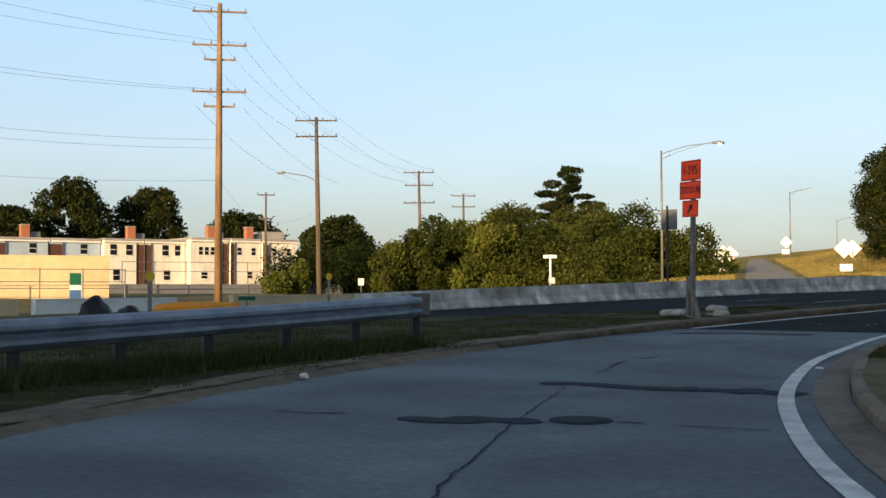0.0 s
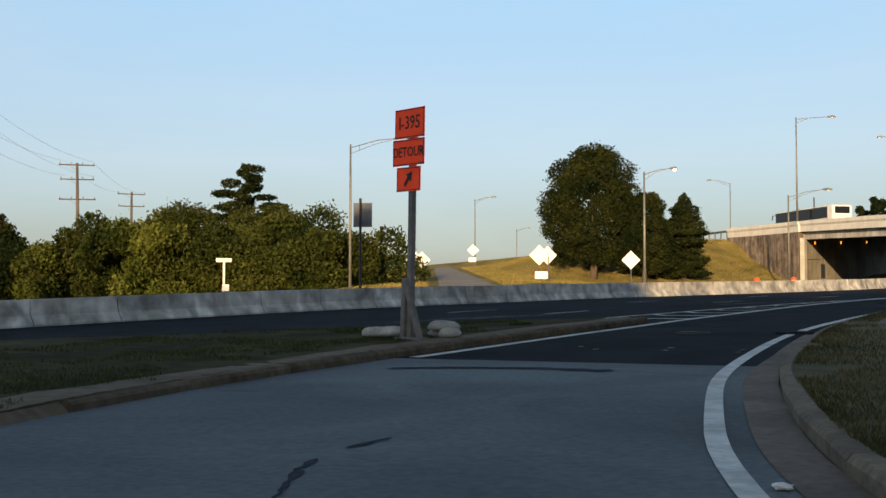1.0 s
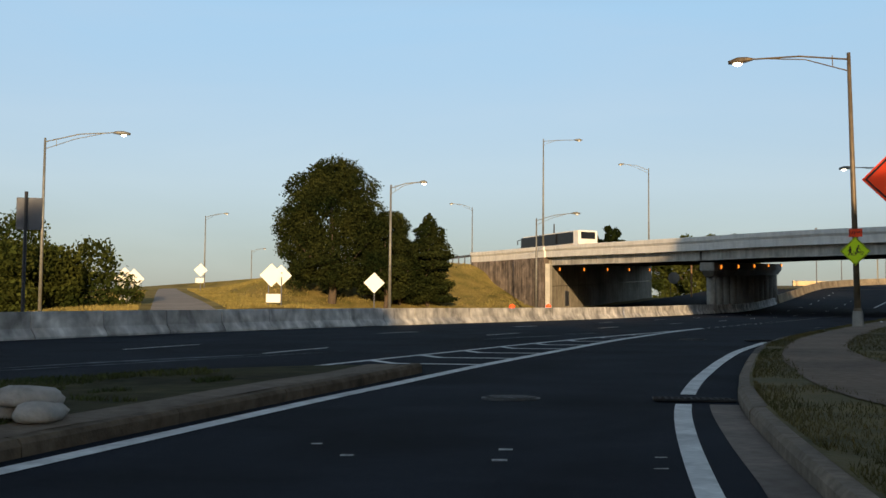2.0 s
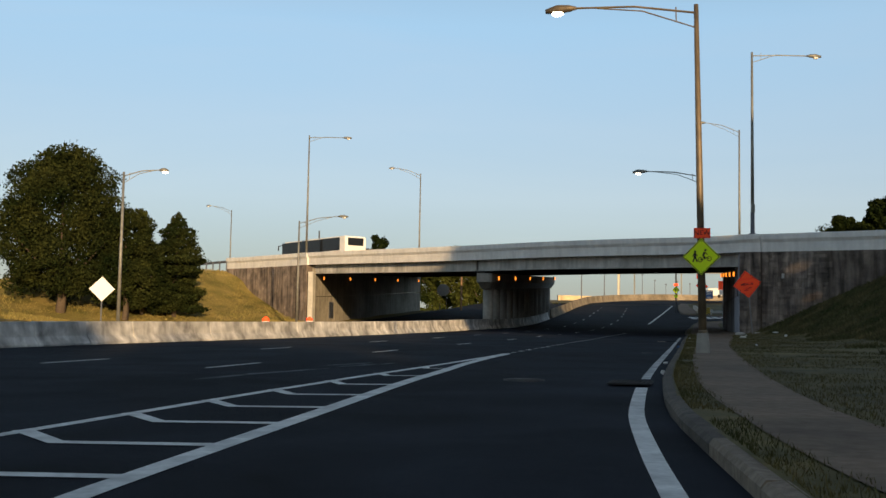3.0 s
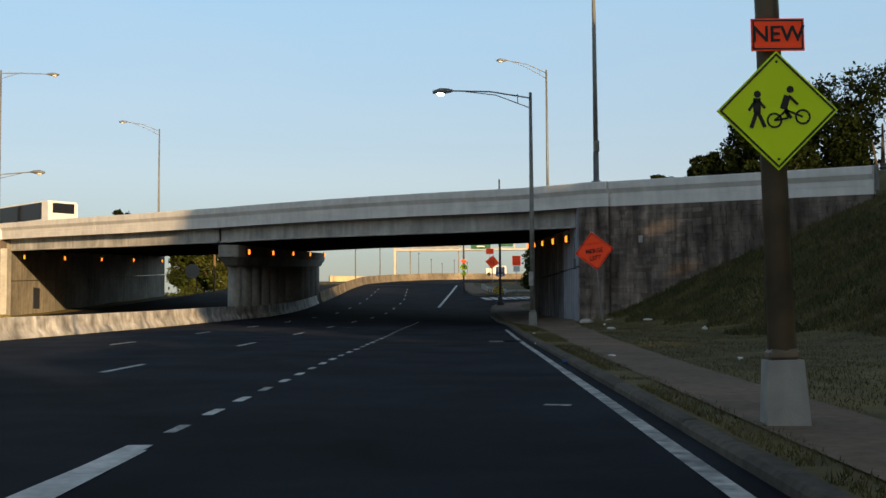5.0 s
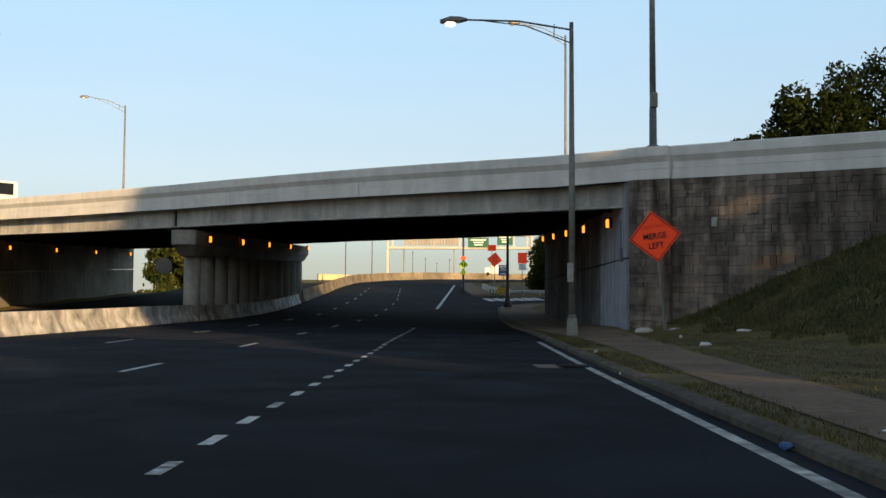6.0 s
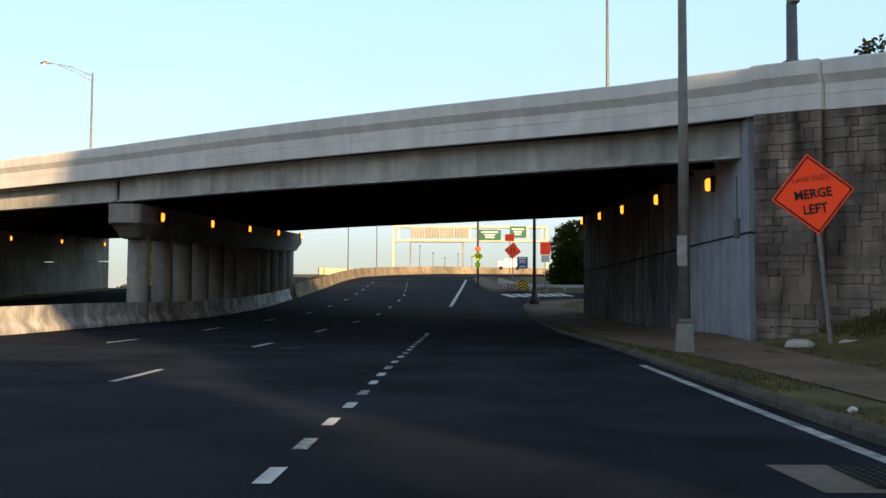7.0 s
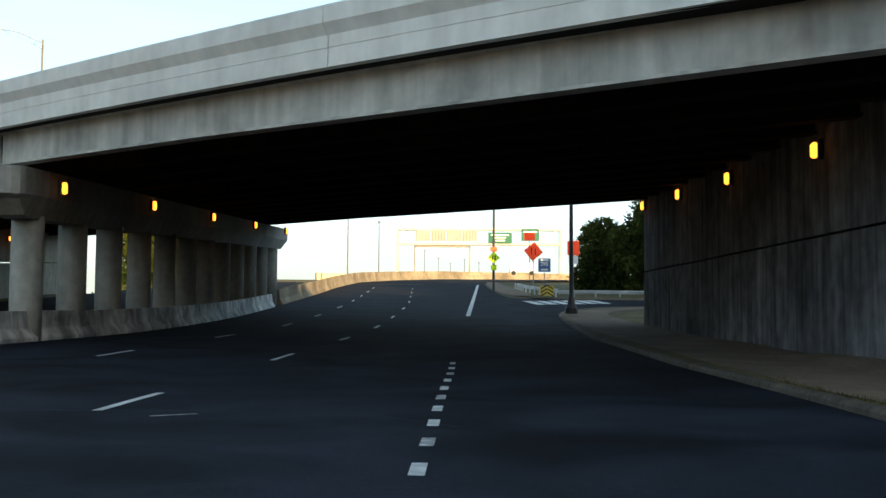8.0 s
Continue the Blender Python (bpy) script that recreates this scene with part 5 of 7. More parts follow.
GREYPLATE = mat("grey_plate", (0.33, 0.33, 0.31), (0.42, 0.42, 0.40), 6, 0.6, stain=0.2, sscale=4)
plate_sign("small_plate", (-16.72, 101.75, 4.05), 0.2, 0.62, GREYPLATE, "narrow white plate with dark print on the lamp post", border=False)

# ---- guardrails ----
PALE_RAIL = mat("pale_galvanised_rail", (0.46, 0.47, 0.46), (0.58, 0.59, 0.57), 3, 0.5, metal=0.3, stain=0.2)
RUST = mat("rusty_steel", (0.16, 0.17, 0.19), (0.20, 0.12, 0.07), 5, 0.6, metal=0.3, stain=0.4, sscale=3)
WBEAM = [(0.0, 0.31), (0.03, 0.30), (0.085, 0.245), (0.085, 0.205), (0.0, 0.165), (0.0, 0.145), (0.085, 0.105), (0.085, 0.065), (0.03, 0.01), (0.0, 0.0), (-0.012, 0.0), (0.02, 0.02), (0.07, 0.068), (0.07, 0.10), (-0.015, 0.145), (-0.015, 0.165), (0.07, 0.21), (0.07, 0.24), (0.02, 0.29), (-0.012, 0.31)]
def guardrail(name, path, zf, label, top=0.72, scale=1.0, mat_=None, flare=True):
    ob = tagged(new(name), label, "guardrail")
    p = resample(path, 0.5)
    part("beam", extrude(bmesh.new(), [(x, y, zf(x, y) + top - 0.31 * scale) for x, y in p], [(s * scale, u * scale) for s, u in WBEAM]), mat_ or RAIL, ob)
    for x, y in resample(path, 1.9):
        # default posts are dark: shade under the rail is put into their colour
        part("post", box(bmesh.new(), 0.12, 0.16, top + 0.3, (x - 0.12, y, zf(x, y) + top / 2 - 0.17)), mat_ or DARKMET, ob, "" if mat_ else "post darkened for the shade under the rail")
    if flare:
        x, y = p[-1]
        part("end_shoe", box(bmesh.new(), 0.06, 0.5, 0.33 * scale, (x + 0.03, y + 0.05, zf(x, y) + top - 0.19), (0, 0, 12), bevel=0.02), RUST, ob, "rusty bent end shoe")
    return ob
guardrail("guardrail", [(-12.6, -3.5), (-14.3, 1.5), (-15.55, 4.89), (-17.4, 9.2), (-18.83, 13.62)], lambda x, y: zr(y) + float(np.interp(y, (0, 4.9, 9, 13.6), (0.12, 0.17, 0.25, 0.36))), "dented blue-grey steel guardrail beside the ramp", top=0.76, scale=1.35)
guardrail("far_guardrail", [(-14.4, 183.0), (-12.3, 184.6), (-8, 184), (2, 183), (14, 183)], lambda x, y: zland(x, y) + 0.1, "pale steel guardrail beside the side street", mat_=PALE_RAIL)
guardrail("far_guardrail", [(-14.4, 183.2), (-15.2, 188), (-16.2, 195), (-16.6, 204)], lambda x, y: zland(x, y) + 0.25, "pale steel guardrail climbing along the far verge", mat_=PALE_RAIL)

# ---- utility poles and wires ----
def utility_pole(at, h, arms, label, r=0.2, facing=120, wood=None, lean=0.0):
    ob = thing("utility_pole", at, label, "utility pole", "utility poles", rz=facing)
    ob.matrix_basis = pose(*at, 0, lean, 0) @ pose(0, 0, 0, 0, 0, facing)
    wood = wood or WOOD
    part("pole", tube(bmesh.new(), [(0, 0, -0.5), (0, 0, h * 0.5), (0, 0, h)], [r * 1.2, r, r * 0.7], 9), wood, ob, smooth=True)
    for z, w, ins in arms:
        arm = part("crossarm", box(bmesh.new(), w, 0.1, 0.13, (0, 0.12, z), bevel=0.01), wood, ob)
        for k in range(ins):
            x = (k / (ins - 1) - 0.5) * w * 0.94
            part("insulator", tube(bmesh.new(), [(x, 0.12, z + 0.06), (x, 0.12, z + 0.16), (x, 0.12, z + 0.3)], [0.03, 0.06, 0.04], 6), GREYMET, arm)
        part("stay", tube(bmesh.new(), [(-w * 0.25, 0.12, z - 0.02), (0, 0.1, z - 0.55)], 0.02, 4), GREYMET, arm)
    return ob
P1, P2, P3, P4, P5 = (-77.7, 37.3, 0.5), (-91.5, 54.0, 0.7), (-114.8, 82.2, 1.2), (-131.5, 101.7, 1.2), (-156, 127, 1.2)
utility_pole(P1, 21.9, ((21.3, 4.0, 4), (18.8, 4.0, 4), (17.7, 2.3, 3), (15.3, 4.0, 4), (14.2, 2.3, 3)), "very tall brown wooden utility pole with many crossarms", 0.25, 62)
utility_pole(P2, 16.5, ((16.2, 3.9, 4), (14.7, 3.9, 4)), "tall brown wooden utility pole with two crossarms", 0.22, 62, WOOD_GREY, -2.4)
utility_pole(P3, 14.7, ((14.5, 3.8, 4), (12.9, 3.6, 4), (10.7, 3.9, 4)), "brown wooden utility pole with three crossarms", 0.2, 62, WOOD_GREY, -2.2)
utility_pole(P4, 13.9, ((13.6, 3.6, 3), (12.0, 3.4, 3), (9.9, 3.0, 3)), "brown wooden utility pole above the bushes", 0.19, 62, WOOD_GREY)
utility_pole(P5, 13.7, ((13.4, 3.6, 3), (11.9, 2.0, 2)), "distant wooden utility pole above the bushes", 0.19, 62, WOOD_GREY)
utility_pole((-116, 61.3, 1.0), 11.2, ((10.9, 2.0, 2), (8.2, 1.6, 2)), "slim wooden utility pole in front of the houses", 0.14, 62, WOOD_GREY)
lamp_arm = thing("pole_lamp", (P2[0], P2[1], 0.7), "street lamp arm bolted to a wooden utility pole", "street lamp", rz=242)
part("arm", tube(bmesh.new(), [(0, 0, 10.3), (1.2, 0, 10.9), (3.2, 0, 11.2)], 0.04, 6), GALV, lamp_arm)
part("lamp_head", tube(bmesh.new(), [(3.1, 0, 11.2), (3.4, 0, 11.2), (3.9, 0, 11.1)], [0.05, 0.13, 0.06], 8), GALV, lamp_arm)

def wire(a, b, sag, r=0.009, name="wire"):
    a, b = Vector(a), Vector(b)
    pts = [a.lerp(b, k / 14) - Vector((0, 0, sag * 4 * (k / 14) * (1 - k / 14))) for k in range(15)]
    return pts, r
def wires():
    ob = tagged(new("overhead_wires"), "thin dark overhead wires hung between utility poles", "wires")
    def hang(a, b, sag, r=0.009):
        pts, rr = wire(a, b, sag, r)
        part("wire", tube(bmesh.new(), pts, rr, 4, cap=False), GREYMET, ob)
    c1, s1 = math.cos(radians(62)), math.sin(radians(62))
    for z2, z1 in ((16.9, 21.8), (15.4, 19.3), (11.0, 14.7)):
        for o in (-1.7, 1.7):
            hang((P1[0] + o * c1, P1[1] + o * s1, z1), (P2[0] + o * c1, P2[1] + o * s1, z2), 0.8)
    for za, zb in ((17.2, 16.0), (15.7, 14.4)):
        for o in (-1.6, 1.6):
            hang((P2[0] + o * c1, P2[1] + o * s1, za), (P3[0] + o * c1, P3[1] + o * s1, zb), 0.9)
    for o in (-1.5, 1.5):
        hang((P3[0] + o * c1, P3[1] + o * s1, 15.9), (P4[0] + o * c1, P4[1] + o * s1, 15.0), 0.8)
    for z, dz, o in ((21.9, 3.0, -1.9), (21.9, 3.4, -0.6), (21.9, 3.8, 0.6), (19.4, 1.2, -1.9), (19.4, 1.6, 1.9), (15.9, 0.7, -1.9), (15.9, 0.4, 1.9), (12.2, 0.6, 0), (11.6, 0.5, 0), (9.2, 0.5, 0)):
        hang((P1[0] + o * c1, P1[1] + o * s1, z), (P1[0] + 9 + o * c1, P1[1] - 44 + o * s1, z + dz), 1.2)
    hang((P1[0], P1[1], 9.3), (-116, 61.3, 9.2), 1.0)
    hang((-116, 61.3, 9.0), (P2[0], P2[1], 8.5), 0.6)
wires()

# ---- row houses ----
HWHITE = mat("cream_render", (0.72, 0.69, 0.60), (0.80, 0.77, 0.68), 1.5, 0.9, stain=0.12, sscale=0.3, streak=0.12)
# bluer wall colour than the other houses
HGREY = mat("pale_blue_house_wall", (0.34, 0.44, 0.56), (0.42, 0.52, 0.63), 1.5, 0.8, stain=0.12)
BRICK = mat("red_brick", (0.32, 0.12, 0.06), (0.42, 0.17, 0.09), 14, 0.9, bump=0.4, stain=0.2)
ROOF = mat("grey_roofing", (0.28, 0.27, 0.26), (0.36, 0.35, 0.33), 4, 0.9, stain=0.25)
DOORB = mat("brown_porch_shade", (0.07, 0.03, 0.02), (0.10, 0.045, 0.03), 4, 0.8)
TANWALL = mat("tan_block_wall", (0.60, 0.47, 0.28), (0.68, 0.54, 0.33), 2, 0.9, stain=0.12, sscale=0.4, bump=0.2)
def row_house(y0, y1, x, h, wallmat, windows, recess, chimney, label, dormer=False):
    ob = thing("row_house", (x, (y0 + y1) / 2, 0.9), label, "house", "row houses")
    w = y1 - y0
    part("wall", box(bmesh.new(), 9.0, w - 0.04, h + 0.6, (-4.5, 0, h / 2 - 0.3)), wallmat, ob)
    roof = part("roof", box(bmesh.new(), 9.5, w - 0.02, 0.28, (-4.45, 0, h + 0.14), bevel=0.04), ROOF, ob)
    part("cornice", box(bmesh.new(), 0.28, w - 0.06, 0.22, (0.14, 0, h - 0.12), bevel=0.03), WHITE, roof)
    for yc, zc, ww, hh in windows:
        win = part("window", box(bmesh.new(), 0.06, ww, hh, (0.02, yc, zc)), GLASS, ob)
        part("frame", extrude(bmesh.new(), [(0.05, yc - ww / 2, zc - hh / 2 - 0.06), (0.05, yc + ww / 2, zc - hh / 2 - 0.06)], [(0, 0), (0.08, 0), (0.08, 0.08), (0, 0.08)]), WHITE, win)
        part("mullion", box(bmesh.new(), 0.05, ww, 0.06, (0.06, yc, zc)), WHITE, win)
    for yc, ww in recess:
        # no recess: a flat brown panel with the opening's shade in its colour
        part("porch_recess", box(bmesh.new(), 0.08, ww, h - 0.5, (0.01, yc, h / 2 - 0.2)), DOORB, ob, "flat brown panel, dark for a porch opening's shade")
        for s in (-1, 1):
            part("downpipe", tube(bmesh.new(), [(0.12, yc + s * ww * 0.55, 0), (0.12, yc + s * ww * 0.55, h - 0.1)], 0.06, 6), DARKMET, ob)
    for yc in chimney:
        ch = part("chimney", box(bmesh.new(), 0.8, 1.05, 1.7, (-2.0, yc, h + 1.0), bevel=0.04), BRICK, ob, "red brick chimney")
        part("chimney_cap", box(bmesh.new(), 0.9, 1.15, 0.14, (-2.0, yc, h + 1.85), bevel=0.03), PIERC, ch)
        part("roof_unit", box(bmesh.new(), 0.9, 0.9, 0.8, (-2.6, yc + 1.5, h + 0.68), bevel=0.06), GALV, ob, "grey rooftop unit")
    if dormer:
        part("dormer", box(bmesh.new(), 5, 3.2, 1.2, (-5, 0.3, h + 0.8), bevel=0.1), ROOF, ob)
    return ob
W2 = 5.1
row_house(12, 37.3, -136.6, 6.1, HGREY, [(6, W2, 0.8, 1.3), (-4, W2, 0.8, 1.3)], [], [], "pale blue row house behind a tan wall")
row_house(37.4, 43.3, -136.2, 6.1, HGREY, [(1.0, W2, 0.8, 1.2)], [(-2.6, 0.9)], [0.6], "pale blue row house with a brick chimney")
row_house(43.4, 49.3, -135.8, 6.1, HGREY, [(0.9, W2, 0.8, 1.2)], [(-2.5, 1.6)], [], "pale blue row house with dark porch")
row_house(49.4, 54.4, -135.0, 6.2, HWHITE, [(-1.3, W2, 0.8, 1.3), (0.7, W2, 0.8, 1.3), (-0.9, 2.0, 0.8, 1.3)], [(2.1, 0.9)], [1.6], "cream row house with tall sash windows")
row_house(54.5, 59.7, -134.6, 6.2, HWHITE, [(0.0, W2, 0.8, 1.3), (1.6, W2, 0.7, 1.3), (0.2, 2.0, 0.8, 1.2)], [(-2.3, 0.8)], [], "cream row house with a flat dark porch panel")
row_house(59.8, 65.0, -133.2, 6.5, HWHITE, [(-1.2, W2, 0.5, 1.0), (-0.4, W2, 0.5, 1.0), (0.4, W2, 0.5, 1.0), (-0.7, 2.0, 0.8, 0.8)], [(2.1, 0.7)], [1.0], "white row house with small dark windows")
row_house(65.1, 69.4, -132.8, 6.5, HWHITE, [(-0.9, W2, 0.55, 0.95), (1.1, W2, 0.55, 0.95), (0.6, 2.1, 0.6, 0.9)], [(-1.85, 0.5)], [1.4], "white row house with three small windows")
row_house(69.5, 74.6, -132.4, 6.5, HWHITE, [(-0.9, W2, 0.55, 0.95), (1.2, W2, 0.55, 0.95)], [(-2.1, 0.8)], [], "white end row house with a plain gable", dormer=True)

# walls, fence and clutter in front of the houses
def block_wall(name, a, b, z0, z1, material, label, t=0.3):
    ob = tagged(new(name), label, "wall", kind="structure")
    part("wall_body", extrude(bmesh.new(), [(*a, 0), (*b, 0)], [(-t / 2, z0), (t / 2, z0), (t / 2, z1), (-t / 2, z1)]), material, ob)
    part("coping", extrude(bmesh.new(), [(*a, 0), (*b, 0)], [(-t / 2 - .04, z1), (t / 2 + .04, z1), (t / 2 + .04, z1 + 0.08), (-t / 2 - .04, z1 + 0.08)]), material, ob)
block_wall("wall_tan", (-97, 6), (-90.1, 33.6), 0.2, 3.75, TANWALL, "tall tan rendered yard wall in evening sun", 0.5)
block_wall("wall_low_1", (-54, 2), (-59.3, 17.6), -0.4, 0.52, TANWALL, "low tan concrete wall behind the guardrail")
block_wall("wall_low_2", (-59.9, 18.6), (-65.3, 28.6), -0.4, 0.55, WHITE, "low cream concrete wall behind the guardrail")
block_wall("wall_low_3", (-57.5, 28.5), (-63, 40.5), -0.4, 0.72, TANWALL, "low weathered tan wall beyond the barrier")
def fence(path, h, label):
    ob = tagged(new("fence"), label, "fence")
    for x, y in resample(path, 3.0):
        part("post", tube(bmesh.new(), [(x, y, 0.2), (x, y, h)], 0.05, 6), GREYMET, ob)
    for z in (h - 0.05, h - 1.0, 1.2):
        part("rail", tube(bmesh.new(), [(*p, z) for p in path], 0.03, 4), GREYMET, ob)
    return ob
fence([(-90, 12), (-85, 33)], 2.7, "grey wire fence in front of the tan wall")
fence([(-112, 43), (-108, 62)], 4.0, "tall grey wire fence in the yard")
block_wall("wall_yard", (-113, 41), (-107, 66), 0.0, 1.6, GREYMET, "dark screen along the yard fence", 0.1)
def poster():
    ob = thing("notice_board", (-76.7, 26.4, 0.2), "green and blue notice board standing by the fence", "sign", rz=72)
    part("post", tube(bmesh.new(), [(0, 0.04, 0), (0, 0.04, 1.8)], 0.04, 6), GREYMET, ob)
    for nm, z, h, m in (("upper_panel", 1.62, 0.8, GREEN), ("middle_panel", 1.05, 0.32, WHITE), ("lower_panel", 0.58, 0.6, BLUE)):
        part(nm, plate(bmesh.new(), rect(0.75, h), 0.03, Matrix.Translation((0, 0, z))), m, ob)
poster()
def marker(at, label, z, r=0.28, material=None, h=None):
    ob = thing("marker_sign", at, label, "road sign", rz=60)
    part("post", box(bmesh.new(), 0.16, 0.12, z + 0.3, (0, 0.08, z / 2), bevel=0.01), POSTWOOD, ob)
    out = [(r * math.cos(k * 0.7854 + 0.39), r * math.sin(k * 0.7854 + 0.39)) for k in range(8)]
    part("panel", plate(bmesh.new(), out, 0.02, Matrix.Translation((0, 0, z))), material or YELLOW, ob)
YEL = mat("faded_yellow", (0.55, 0.38, 0.03), (0.6, 0.42, 0.05), 3, 0.7)
marker((-42.6, 17.8, 0.1), "faded yellow marker sign on a wooden post", 1.5, 0.2, YEL)
marker((-61.0, 36.8, 0.1), "faded yellow round marker sign on a post", 1.8, 0.22, YEL)
plate_sign("white_notice", (-76.8, 49.2, 1.7), 0.45, 0.55, WHITE, "small white notice on a dark post", post=1.6, rz=60, border=False)
def blob_thing(name, at, size, material, label, category, seed, rz=0):
    bm = bmesh.new()
    bmesh.ops.create_icosphere(bm, subdivisions=3, radius=1)
    for v in bm.verts:
        k = 1 + 0.28 * noise.noise(v.co * 1.6 + Vector((seed, 0, 0))) + 0.08 * noise.noise(v.co * 5 + Vector((0, seed, 0)))
        v.co = Vector((v.co.x * size[0] * k, v.co.y * size[1] * k, max(v.co.z, -0.6) * size[2] * k + 0.6 * size[2]))
    ob = part(name, bm, material, smooth=True)
    ob.matrix_basis = pose(*at, 0, 0, rz)
    return tagged(ob, label, category)
BAGB = mat("black_plastic", (0.012, 0.012, 0.013), (0.02, 0.02, 0.022), 6, 0.35)
zb = zr(9) + 0.26
blob_thing("rubbish_bag", (-24.4, 9.2, zb), (0.34, 0.36, 0.52), BAGB, "black plastic rubbish bag behind the guardrail", "bag", 1)
blob_thing("rubbish_bag", (-24.2, 9.9, zb), (0.28, 0.30, 0.44), BAGB, "small black plastic rubbish bag behind the guardrail", "bag", 5)
TARP = mat("orange_tarp", (0.75, 0.27, 0.02), (0.85, 0.33, 0.03), 3, 0.7, bump=0.3)
blob_thing("tarpaulin", (-56.6, 26.2, -0.1), (0.9, 2.6, 0.34), TARP, "orange tarpaulin heaped beside the low wall", "tarpaulin", 3)
plate_sign("street_plate", (-56.4, 28.9, 0.62), 0.9, 0.22, GREEN, "small green plate on a short post", post=0.6, rz=62, border=False)
tagged(leaf_mesh("shrub", [(-106.5, 57.7, 1.6, 1.4, 1.6, 1.3), (-106.7, 60.5, 2.4, 1.0, 1.2, 1.8)], 3500, 0.2, LEAF_PALE, seed=21), "ragged green shrub in front of the white houses", "shrub")

def traffic_drum(at):
    ob = thing("traffic_drum", at, "orange and white traffic drum behind the barrier", "traffic drum", "traffic drums")
    part("foot", tube(bmesh.new(), [(0, 0, 0), (0, 0, 0.08)], [0.34, 0.32], 14), TREAD, ob)
    for k in range(5):
        z = 0.08 + 0.18 * k
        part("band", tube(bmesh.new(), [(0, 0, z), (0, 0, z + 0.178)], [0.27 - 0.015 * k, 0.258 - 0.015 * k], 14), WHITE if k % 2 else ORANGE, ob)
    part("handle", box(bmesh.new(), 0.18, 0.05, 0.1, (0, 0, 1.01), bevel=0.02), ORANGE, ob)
for x, y in ((-41.0, 89.6), (-41.0, 97.2)):
    traffic_drum((x, y, zmid(y) - 0.03))

# white post with a cross board
def cross_post():
    ob = thing("white_post", (-69.2, 62.5, 0.8), "white post with a short crossboard and white box", "post", rz=40)
    part("post", box(bmesh.new(), 0.16, 0.12, 3.0, (0, 0, 1.5), bevel=0.01), WHITE, ob)
    part("crossboard", box(bmesh.new(), 1.1, 0.1, 0.28, (0, -0.1, 2.95), bevel=0.01), WHITE, ob)
    part("box", box(bmesh.new(), 0.5, 0.3, 0.5, (0.15, -0.15, 1.0), bevel=0.03), WHITE, ob)
cross_post()
dark = thing("rear_facing_sign", (-42.6, 47.0, zmid(47) - 0.1), "dark grey back of a road sign on a thin pole", "road sign", rz=35)
part("pole", tube(bmesh.new(), [(0, 0, 0), (0, 0, 4.95)], 0.06, 8), DARKMET, dark)
part("panel", box(bmesh.new(), 0.85, 0.03, 1.1, (0.1, 0.08, 4.2), bevel=0.01), GREYMET, dark)

def diamond_pair(at, zc, label, two=True, plate_z=None, rz=30, r=0.86):
    """Sunlit pale warning diamonds on steel posts."""
    ob = thing("diamond_sign", at, label, "road sign", "pale diamond signs", rz=rz)
    for x in ((-0.45, 0.45) if two else (0.0,)):
        part("post", tube(bmesh.new(), [(x, 0.06, -0.3), (x, 0.06, zc + 0.2)], 0.05, 6), GREYMET, ob)
    part("panel", plate(bmesh.new(), diamond(r), 0.02, Matrix.Translation((-0.25 if two else 0, 0, zc))), PALE, ob)
    if two:
        part("panel", plate(bmesh.new(), diamond(r * 0.92), 0.02, Matrix.Translation((0.4, 0.1, zc - 0.02))), PALE, ob)
    if plate_z:
        part("lower_plate", plate(bmesh.new(), rect(1.0, 0.6), 0.02, Matrix.Translation((-0.1, 0, plate_z))), PALE, ob)
    return ob
for x, y, zc, two, pz, rz, lb in ((-69.2, 84.3, 4.35, True, 2.8, 34, "pair of pale diamond signs beside the slip road"), (-56.8, 84.8, 4.5, True, 2.9, 24, "two overlapping pale diamond signs on posts"),
                              (-55.3, 96.8, 4.4, False, None, 24, "single pale diamond sign on the grassy bank"), (-98.5, 133, 7.6, False, 6.3, 34, "pale diamond sign beside the climbing slip road"), (-78.5, 90.5, 4.6, True, None, 38, "pale diamond signs half hidden by bushes")):
    zg = zland(x, y)
    diamond_pair((x, y, zg), zc - zg, lb, two, pz - zg if pz else None, rz, 0.82)
street_lamp((-118, 160.5, 6.0), 11.3, 3.6, 20, "distant thin street lamp on the bank", lit=False, base=False)
street_lamp((-146, 215, 6.0), 10.0, 3.0, 20, "distant thin street lamp on the bank", lit=False, base=False)
guardrail("bank_guardrail", [tuple(bpt(76.8, 0.0)[:2]), tuple(bpt(92, 0.0)[:2])], lambda x, y: 9.62, "dark guardrail at the end of the bridge parapet", top=0.85, mat_=GREYMET, flare=False)
guardrail("bank_guardrail", [tuple(bpt(-26, 0.0)[:2]), tuple(bpt(-14.3, 0.0)[:2])], lambda x, y: 7.55, "weathered guardrail beyond the parapet end", top=0.75, mat_=POSTWOOD, flare=False)

